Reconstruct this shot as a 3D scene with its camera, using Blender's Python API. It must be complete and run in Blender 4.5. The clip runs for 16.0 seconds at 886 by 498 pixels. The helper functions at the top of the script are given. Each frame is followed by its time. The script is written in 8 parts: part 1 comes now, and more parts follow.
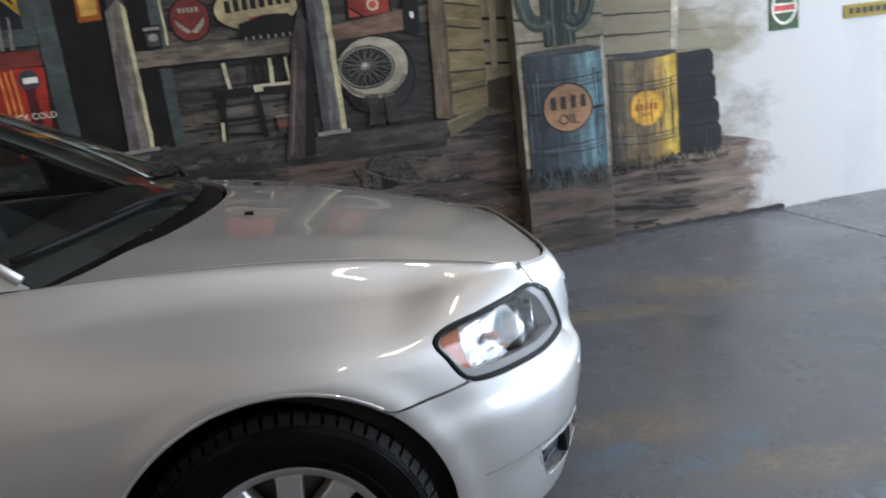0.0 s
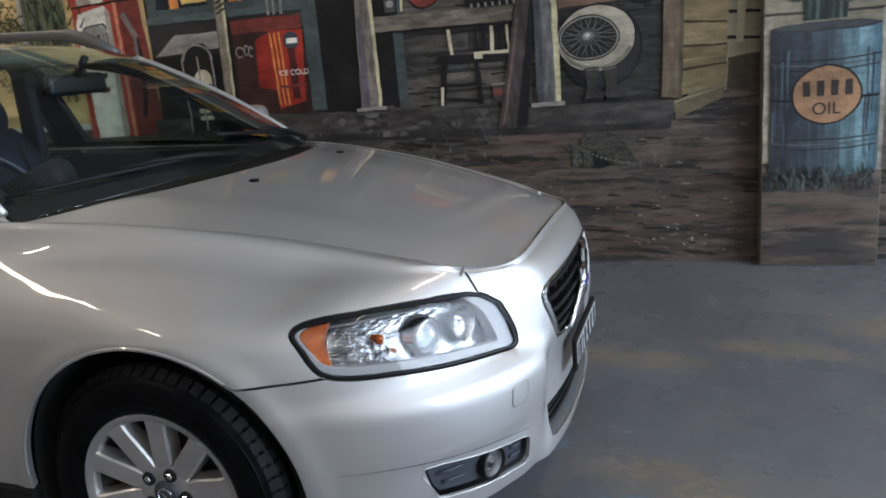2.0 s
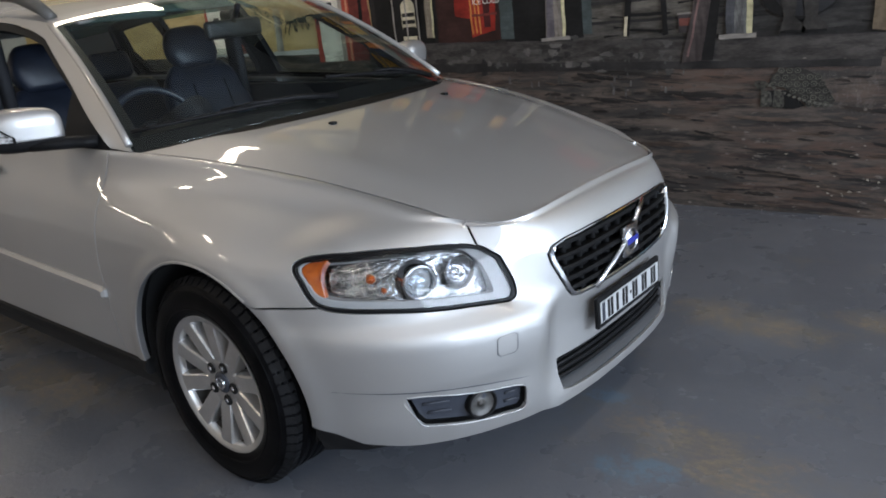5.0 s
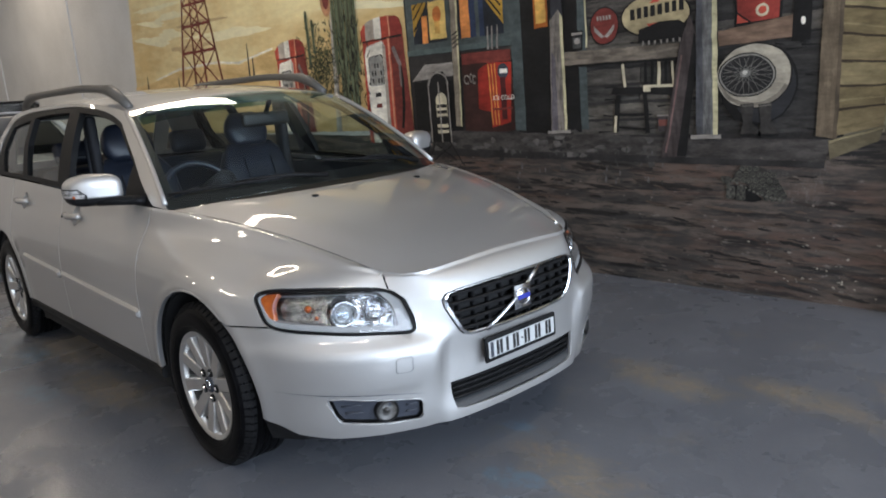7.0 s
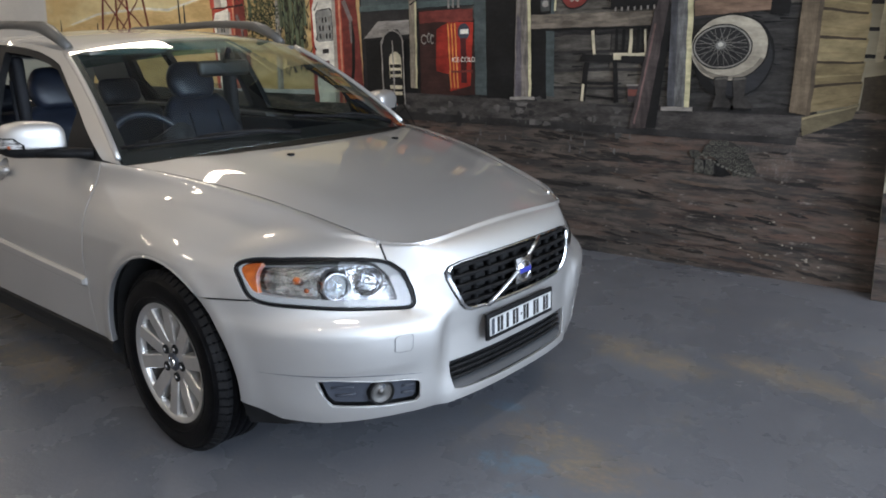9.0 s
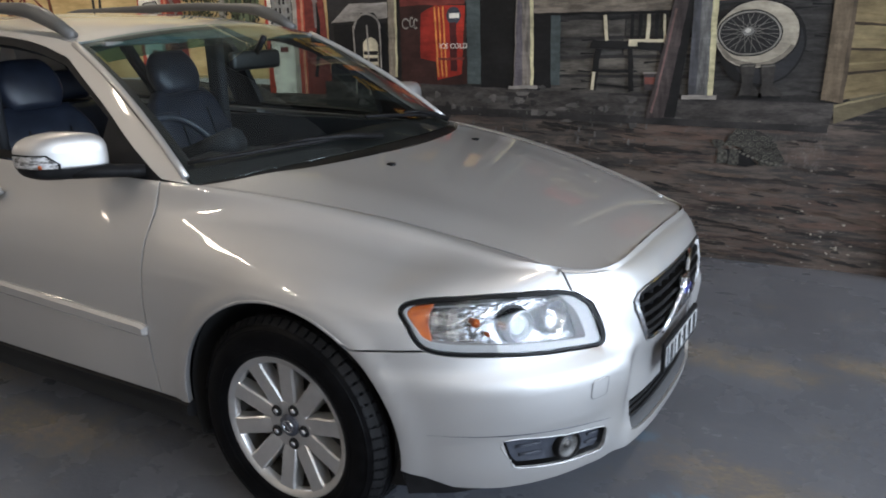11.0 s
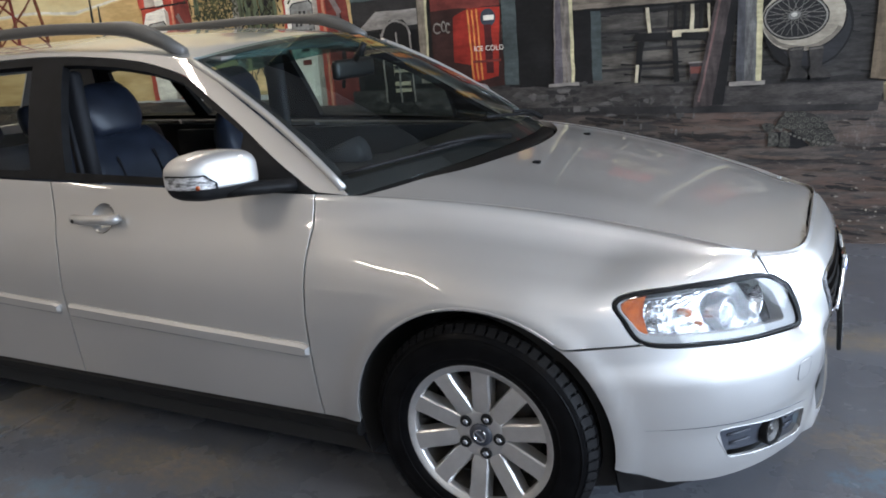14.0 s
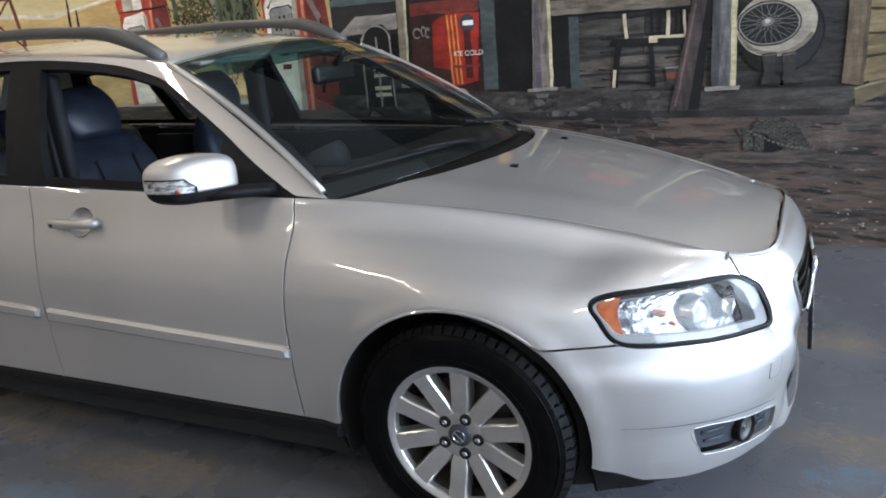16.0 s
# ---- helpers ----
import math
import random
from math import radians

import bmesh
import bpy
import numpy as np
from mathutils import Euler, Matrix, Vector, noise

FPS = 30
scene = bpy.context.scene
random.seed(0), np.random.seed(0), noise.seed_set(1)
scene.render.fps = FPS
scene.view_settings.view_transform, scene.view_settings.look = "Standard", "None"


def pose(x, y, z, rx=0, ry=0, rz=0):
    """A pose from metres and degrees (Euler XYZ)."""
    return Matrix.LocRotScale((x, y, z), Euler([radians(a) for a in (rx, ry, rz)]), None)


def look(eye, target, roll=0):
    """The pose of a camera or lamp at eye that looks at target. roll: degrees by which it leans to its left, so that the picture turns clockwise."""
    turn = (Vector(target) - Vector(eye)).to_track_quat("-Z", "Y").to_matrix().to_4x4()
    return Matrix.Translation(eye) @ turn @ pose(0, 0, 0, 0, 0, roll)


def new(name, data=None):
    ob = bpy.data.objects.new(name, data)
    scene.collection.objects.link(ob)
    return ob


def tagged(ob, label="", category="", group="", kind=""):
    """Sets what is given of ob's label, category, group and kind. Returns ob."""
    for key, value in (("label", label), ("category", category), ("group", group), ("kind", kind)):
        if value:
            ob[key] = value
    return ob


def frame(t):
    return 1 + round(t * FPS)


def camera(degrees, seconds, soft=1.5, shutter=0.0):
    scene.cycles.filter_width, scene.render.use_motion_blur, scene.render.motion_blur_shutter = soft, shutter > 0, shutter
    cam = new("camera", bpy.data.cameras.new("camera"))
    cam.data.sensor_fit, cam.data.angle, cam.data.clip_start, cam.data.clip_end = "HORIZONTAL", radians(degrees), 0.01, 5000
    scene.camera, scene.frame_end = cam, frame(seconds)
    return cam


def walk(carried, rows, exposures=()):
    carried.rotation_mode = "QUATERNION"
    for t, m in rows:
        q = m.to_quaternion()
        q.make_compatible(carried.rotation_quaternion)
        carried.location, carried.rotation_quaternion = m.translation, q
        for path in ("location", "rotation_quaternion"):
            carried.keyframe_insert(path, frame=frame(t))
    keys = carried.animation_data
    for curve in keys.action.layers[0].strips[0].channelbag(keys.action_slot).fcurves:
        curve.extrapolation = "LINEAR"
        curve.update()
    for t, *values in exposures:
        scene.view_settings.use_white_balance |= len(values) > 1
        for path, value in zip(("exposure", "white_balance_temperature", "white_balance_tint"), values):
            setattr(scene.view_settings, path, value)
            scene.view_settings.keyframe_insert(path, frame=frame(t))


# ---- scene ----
cam = camera(60.1, 16.0, soft=1.8, shutter=0.3)
PATH = [
    (0, (0.036, -2.287, 1.285), (0.448, -0.392, 0.794), -6.9),
    (0.5, (0.295, -2.192, 1.266), (0.431, -0.236, 0.873), -5.5),
    (1, (0.54, -2.164, 1.251), (0.522, -0.223, 0.769), -7.7),
    (1.5, (0.826, -2.188, 1.261), (0.472, -0.297, 0.716), -5.0),
    (2, (1.074, -2.162, 1.238), (0.515, -0.305, 0.749), -5.1),
    (2.5, (1.253, -2.085, 1.228), (0.456, -0.305, 0.783), -5.0),
    (3, (1.403, -2.073, 1.217), (0.484, -0.358, 0.755), -6.9),
    (3.5, (1.548, -2.066, 1.222), (0.571, -0.453, 0.556), -4.8),
    (4, (1.572, -1.991, 1.25), (0.577, -0.352, 0.68), -4.2),
    (4.5, (1.602, -1.929, 1.249), (0.551, -0.342, 0.634), -5.1),
    (4.7, (1.639, -1.932, 1.263), (0.511, -0.409, 0.625), -6.3),
    (6.8, (2.467, -2.115, 1.358), (1.107, -0.729, 0.883), -4.9),
    (7, (2.556, -2.09, 1.353), (1.157, -0.724, 0.93), -4.7),
    (7.5, (2.657, -2.057, 1.356), (1.214, -0.726, 0.976), -3.8),
    (8, (2.59, -2.081, 1.323), (1.168, -0.746, 0.883), -2.0),
    (8.2, (2.533, -2.098, 1.321), (1.155, -0.72, 0.874), -2.3),
    (10.3, (1.547, -2.183, 1.356), (0.526, -0.562, 0.782), -1.1),
    (10.5, (1.463, -2.224, 1.373), (0.5, -0.555, 0.836), -2.5),
    (11, (1.253, -2.285, 1.372), (0.332, -0.604, 0.801), -1.8),
    (11.5, (1.028, -2.316, 1.376), (0.124, -0.591, 0.923), -5.9),
    (12, (0.843, -2.361, 1.379), (-0.049, -0.622, 0.956), -4.8),
    (12.5, (0.738, -2.468, 1.377), (-0.08, -0.708, 0.892), -5.6),
    (13, (0.687, -2.536, 1.385), (-0.042, -0.731, 0.924), -3.8),
    (13.5, (0.681, -2.529, 1.38), (-0.097, -0.76, 0.866), -4.4),
    (14, (0.683, -2.52, 1.37), (-0.131, -0.779, 0.814), -5.0),
    (14.5, (0.682, -2.522, 1.375), (-0.146, -0.784, 0.832), -5.3),
    (15, (0.686, -2.535, 1.377), (-0.142, -0.795, 0.84), -5.0),
    (15.5, (0.692, -2.542, 1.376), (-0.134, -0.798, 0.849), -4.8),
    (16, (0.7, -2.539, 1.372), (-0.07, -0.777, 0.823), -4.8),
]
EXPOSURES = [(0.0, -0.20, 6630, 12), (1.0, -0.22, 6580, 12), (2.0, -0.18, 6480, 12), (3.5, -0.18, 6470, 12), (4.7, -0.22, 6500, 12), (6.8, -0.07, 6530, 12), (8.2, 0.04, 6530, 12), (10.3, 0.03, 6580, 12), (11.5, 0.06, 6530, 12), (13.0, 0.22, 6380, 12), (14.0, 0.32, 6280, 12), (16.0, 0.34, 6280, 12)]
walk(cam, [(t, look(eye, target, roll)) for t, eye, target, roll in PATH], EXPOSURES)

# ---- light ----
world = bpy.data.worlds.new("world")
scene.world = world
world.use_nodes = True
sky = world.node_tree.nodes.new("ShaderNodeTexSky")
sky.sky_type = "NISHITA"
sky.sun_disc = False
sky.sun_elevation = radians(40)
sky.sun_rotation = radians(200)
world.node_tree.links.new(sky.outputs["Color"], world.node_tree.nodes["Background"].inputs["Color"])
world.node_tree.nodes["Background"].inputs["Strength"].default_value = 0.1


def area_light(name, m, w, h, watts, color):
    data = bpy.data.lights.new(name, "AREA")
    data.shape, data.size, data.size_y, data.energy, data.color = "RECTANGLE", w, h, watts, color
    ob = new(name, data)
    ob.matrix_world = m
    return ob


# daylight through the open roller door ahead of the car, and the ceiling tubes
area_light("door_daylight", look((8.25, -1.9, 2.40), (0, -1.9, 1.1)), 7.6, 3.3, 1040, (0.715, 0.853, 1.03))
for lx, ly, wide, long, watts in ((-3.6, 0.95, 0.28, 1.9, 46), (-3.5, -2.35, 0.22, 0.7, 28), (-3.4, -5.3, 0.12, 1.5, 52), (2.7, 0.85, 0.12, 1.2, 34), (2.7, -2.4, 0.12, 1.2, 24), (2.7, -5.6, 0.12, 1.5, 60),
                                  (-9.7, 0.95, 0.2, 1.5, 46), (-9.7, -2.35, 0.2, 1.5, 46), (-9.7, -5.6, 0.2, 1.5, 46)):
    area_light("tube_light", pose(lx, ly, 4.28), wide, long, 0.95 * watts, (1.0, 0.87, 0.70))

# ---- materials ----
def nodes_of(name):
    m = bpy.data.materials.new(name)
    m.use_nodes = True
    return m, m.node_tree.nodes, m.node_tree.links, m.node_tree.nodes["Principled BSDF"]


def surface(name, base, rough=0.5, metal=0.0, vary=0.12, scale=6.0, fine=60.0, bump=0.0, coat=0.0, second=None, spec=0.5, obj_random=0.0, stretch=(1, 1, 1)):
    """A node material: base colour broken up by coarse blotches and fine grain, with a little relief."""
    m, n, l, b = nodes_of(name)
    tc = n.new("ShaderNodeTexCoord")
    mp = n.new("ShaderNodeMapping")
    mp.inputs["Scale"].default_value = stretch
    l.new(tc.outputs["Object"], mp.inputs["Vector"])
    big = n.new("ShaderNodeTexNoise")
    big.inputs["Scale"].default_value, big.inputs["Detail"].default_value = scale, 5
    small = n.new("ShaderNodeTexNoise")
    small.inputs["Scale"].default_value, small.inputs["Detail"].default_value = fine, 3
    for t in (big, small):
        l.new(mp.outputs["Vector"], t.inputs["Vector"])
    mix = n.new("ShaderNodeMix")
    mix.data_type = "RGBA"
    dark = tuple(max(0, c * (1 - vary)) for c in base)
    lite = tuple(min(1, c * (1 + vary)) for c in base) if second is None else second
    mix.inputs["A"].default_value, mix.inputs["B"].default_value = (*dark, 1), (*lite, 1)
    ramp = n.new("ShaderNodeMapRange")
    ramp.inputs["From Min"].default_value, ramp.inputs["From Max"].default_value = 0.35, 0.65
    add = n.new("ShaderNodeMath")
    add.operation = "MULTIPLY_ADD"
    l.new(small.outputs["Fac"], add.inputs[0])
    add.inputs[1].default_value = 0.35
    l.new(big.outputs["Fac"], add.inputs[2])
    sub = n.new("ShaderNodeMath")
    sub.operation = "SUBTRACT"
    l.new(add.outputs[0], sub.inputs[0])
    sub.inputs[1].default_value = 0.175
    l.new(sub.outputs[0], ramp.inputs["Value"])
    l.new(ramp.outputs["Result"], mix.inputs["Factor"])
    out = mix.outputs["Result"]
    if obj_random:
        info = n.new("ShaderNodeObjectInfo")
        hsv = n.new("ShaderNodeHueSaturation")
        mr = n.new("ShaderNodeMapRange")
        mr.inputs["To Min"].default_value, mr.inputs["To Max"].default_value = 1 - obj_random, 1 + obj_random
        l.new(info.outputs["Random"], mr.inputs["Value"])
        l.new(mr.outputs["Result"], hsv.inputs["Value"])
        l.new(out, hsv.inputs["Color"])
        out = hsv.outputs["Color"]
    l.new(out, b.inputs["Base Color"])
    b.inputs["Metallic"].default_value = metal
    rr = n.new("ShaderNodeMapRange")
    rr.inputs["To Min"].default_value, rr.inputs["To Max"].default_value = rough * 0.85, min(1, rough * 1.15)
    l.new(big.outputs["Fac"], rr.inputs["Value"])
    l.new(rr.outputs["Result"], b.inputs["Roughness"])
    b.inputs["Coat Weight"].default_value = coat
    b.inputs["Coat Roughness"].default_value = 0.03
    b.inputs["Specular IOR Level"].default_value = spec
    if bump:
        bp = n.new("ShaderNodeBump")
        bp.inputs["Strength"].default_value, bp.inputs["Distance"].default_value = min(1, bump), 0.004
        l.new(small.outputs["Fac"], bp.inputs["Height"])
        l.new(bp.outputs["Normal"], b.inputs["Normal"])
    return m


def clear(name, tint, rough=0.0, ior=1.45):
    """Thin clear sheet: glossy film, stronger at a slant and alike from both sides, over a tinted see-through body."""
    m, n, l, b = nodes_of(name)
    tr = n.new("ShaderNodeBsdfTransparent")
    tr.inputs["Color"].default_value = (*tint, 1)
    gl = n.new("ShaderNodeBsdfGlossy")
    gl.inputs["Roughness"].default_value = rough
    lw = n.new("ShaderNodeLayerWeight")
    lw.inputs["Blend"].default_value = 0.5
    pw = n.new("ShaderNodeMath")
    pw.operation = "POWER"
    l.new(lw.outputs["Facing"], pw.inputs[0])
    pw.inputs[1].default_value = 5.0
    fr = n.new("ShaderNodeMapRange")
    fr.inputs["To Min"].default_value = 2 * ((ior - 1) / (ior + 1)) ** 2
    l.new(pw.outputs[0], fr.inputs["Value"])
    mx = n.new("ShaderNodeMixShader")
    l.new(fr.outputs["Result"], mx.inputs["Fac"])
    l.new(tr.outputs["BSDF"], mx.inputs[1])
    l.new(gl.outputs["BSDF"], mx.inputs[2])
    l.new(mx.outputs["Shader"], n["Material Output"].inputs["Surface"])
    return m


PAINT = surface("silver_paint", (0.525, 0.517, 0.505), 0.525, 0.84, vary=0.03, scale=2, fine=900, coat=1.0)
PAINT.node_tree.nodes["Principled BSDF"].inputs["Coat IOR"].default_value = 1.62
BLACK = surface("black_plastic", (0.010, 0.010, 0.0105), 0.5, vary=0.25, scale=20, fine=300, bump=0.1, spec=0.12)
LAMPBLACK = surface("lamp_black", (0.005, 0.005, 0.0055), 0.4, vary=0.2, scale=10, spec=0.15)
GLOSSBLACK = surface("gloss_black", (0.004, 0.004, 0.0045), 0.5, vary=0.2, scale=10)
DARK = surface("dark_void", (0.006, 0.006, 0.006), 0.9, vary=0.2)
RUBBER = surface("tyre_rubber", (0.004, 0.004, 0.0044), 0.30, vary=0.3, scale=18, fine=140, bump=0.1, spec=0.05)
CHROME = surface("chrome", (0.75, 0.76, 0.78), 0.09, 1.0, vary=0.04)
ALLOY = surface("alloy", (0.60, 0.59, 0.575), 0.36, 0.85, vary=0.05, scale=15, coat=0.4)
GREYPL = surface("grey_plastic", (0.036, 0.041, 0.054), 0.5, vary=0.12, scale=14, fine=200, bump=0.1)
RAILGREY = surface("rail_grey", (0.080, 0.076, 0.070), 0.45, vary=0.1, scale=10)
AMBER = surface("amber_lens", (0.22, 0.028, 0.002), 0.3, vary=0.3, scale=26, coat=0.2, second=(0.46, 0.10, 0.005))
LAMPTRIM = surface("lamp_trim", (0.26, 0.265, 0.27), 0.5, 0.0, vary=0.04, scale=10, coat=0.1)
REFLECT = surface("lamp_reflector", (0.44, 0.44, 0.46), 0.12, 1.0, vary=0.06, scale=40)
LEATHER = surface("navy_leather", (0.011, 0.015, 0.026), 0.42, vary=0.25, scale=12, fine=220, bump=0.25)
TRIM = surface("interior_trim", (0.015, 0.016, 0.019), 0.7, vary=0.15, scale=12, fine=90, spec=0.25)
CLOTHGREY = surface("interior_cloth", (0.16, 0.155, 0.145), 0.85, vary=0.1, scale=12, fine=260, bump=0.2)
GLASS = clear("car_glass", (0.66, 0.74, 0.72), ior=1.5)
SCREENGLASS = clear("screen_glass", (0.76, 0.86, 0.84), ior=1.5)
LENS = clear("lamp_cover", (0.96, 0.97, 0.97), ior=1.27)
WHITEPL = surface("plate_white", (0.46, 0.47, 0.47), 0.4, vary=0.04, scale=20)
BLUE = surface("badge_blue", (0.03, 0.04, 0.30), 0.2, vary=0.05, scale=30, coat=1.0)


# ---- mesh tools ----
def part(name, bm, material, parent=None, label="", smooth=True, sharp=0.6):
    """Links a bmesh as one mesh object, under a thing or a part if one is given."""
    me = bpy.data.meshes.new(name)
    if smooth:
        for f in bm.faces:
            f.smooth = True
        for e in bm.edges:
            if len(e.link_faces) == 2 and e.calc_face_angle(0.0) > sharp:
                e.smooth = False
    bm.to_mesh(me)
    bm.free()
    for one in material if isinstance(material, (list, tuple)) else (material,):
        me.materials.append(one)
    ob = new(name, me)
    if parent is not None:
        ob.parent = parent
    if label:
        tagged(ob, label)
    return ob


def empty(name, m=None):
    ob = new(name)
    if m is not None:
        ob.matrix_world = m
    return ob


def add_box(bm, x0, x1, y0, y1, z0, z1, bevel=0.0, m=None):
    r = bmesh.ops.create_cube(bm, size=1, matrix=(m or Matrix()) @ Matrix.Translation(((x0 + x1) / 2, (y0 + y1) / 2, (z0 + z1) / 2)) @ Matrix.Diagonal((x1 - x0, y1 - y0, z1 - z0, 1)))
    if bevel:
        es = list({e for v in r["verts"] for e in v.link_edges})
        bmesh.ops.bevel(bm, geom=es, offset=bevel, segments=2, affect="EDGES", profile=0.6)
    return bm


def box(x0, x1, y0, y1, z0, z1, bevel=0.0, m=None):
    return add_box(bmesh.new(), x0, x1, y0, y1, z0, z1, bevel, m)


def add_tube(bm, pts, radius, sides=8, flat=1.0, caps=True):
    """A round bar along points; radius may be one number or one a point. flat squashes it in z."""
    pts = [Vector(p) for p in pts]
    rings = []
    for i, p in enumerate(pts):
        d = (pts[min(i + 1, len(pts) - 1)] - pts[max(i - 1, 0)]).normalized()
        a = d.cross(Vector((0, 0, 1)) if abs(d.z) < 0.95 else Vector((1, 0, 0))).normalized()
        b = a.cross(d).normalized()
        r = radius[i] if isinstance(radius, (list, tuple)) else radius
        rings.append([bm.verts.new(p + a * r * math.cos(2 * math.pi * k / sides) + b * r * flat * math.sin(2 * math.pi * k / sides)) for k in range(sides)])
    for r0, r1 in zip(rings, rings[1:]):
        for k in range(sides):
            bm.faces.new((r0[k], r0[(k + 1) % sides], r1[(k + 1) % sides], r1[k]))
    if caps:
        bm.faces.new(rings[0][::-1])
        bm.faces.new(rings[-1])
    return bm


def tube(pts, radius, sides=8, flat=1.0):
    return add_tube(bmesh.new(), pts, radius, sides, flat)


def lathe(bm, profile, axis_m, segs=48, closed=False):
    """Turns (radius, along) pairs round the local y axis of axis_m."""
    rings = []
    for r, y in profile:
        rings.append([bm.verts.new(axis_m @ Vector((r * math.cos(2 * math.pi * k / segs), y, r * math.sin(2 * math.pi * k / segs)))) for k in range(segs)])
    pairs = list(zip(rings, rings[1:])) + ([(rings[-1], rings[0])] if closed else [])
    for a, b in pairs:
        for k in range(segs):
            bm.faces.new((a[k], a[(k + 1) % segs], b[(k + 1) % segs], b[k]))
    return bm


def knots(x, xs, ys):
    """Smooth monotone curve through knots, xs rising."""
    xs, ys, x = np.asarray(xs, float), np.asarray(ys, float), np.asarray(x, float)
    h = np.diff(xs)
    d = np.diff(ys) / h
    m = np.zeros_like(ys)
    m[0], m[-1] = d[0], d[-1]
    ok = d[:-1] * d[1:] > 0
    w1, w2 = 2 * h[1:] + h[:-1], h[1:] + 2 * h[:-1]
    with np.errstate(divide="ignore", invalid="ignore"):
        m[1:-1] = np.where(ok, (w1 + w2) / (w1 / d[:-1] + w2 / d[1:]), 0)
    xx = np.clip(x, xs[0], xs[-1])
    i = np.clip(np.searchsorted(xs, xx) - 1, 0, len(h) - 1)
    t = (xx - xs[i]) / h[i]
    return (2 * t**3 - 3 * t**2 + 1) * ys[i] + (t**3 - 2 * t**2 + t) * h[i] * m[i] + (3 * t**2 - 2 * t**3) * ys[i + 1] + (t**3 - t**2) * h[i] * m[i + 1]


def step01(x, a, b):
    t = np.clip((np.asarray(x, float) - a) / (b - a), 0, 1)
    return t * t * (3 - 2 * t)


def in_poly(pts, poly):
    x, y = pts[:, 0], pts[:, 1]
    px, py = np.array(poly)[:, 0], np.array(poly)[:, 1]
    inside = np.zeros(len(pts), bool)
    j = len(poly) - 1
    for i in range(len(poly)):
        cross = (py[i] > y) != (py[j] > y)
        with np.errstate(divide="ignore", invalid="ignore"):
            inside ^= cross & (x < (px[j] - px[i]) * (y - py[i]) / (py[j] - py[i]) + px[i])
        j = i
    return inside


def dense(poly, step):
    out = []
    for a, b in zip(poly, poly[1:] + poly[:1]):
        k = max(1, int(math.ceil(math.dist(a, b) / step)))
        out += [(a[0] + (b[0] - a[0]) * i / k, a[1] + (b[1] - a[1]) * i / k) for i in range(k)]
    return out


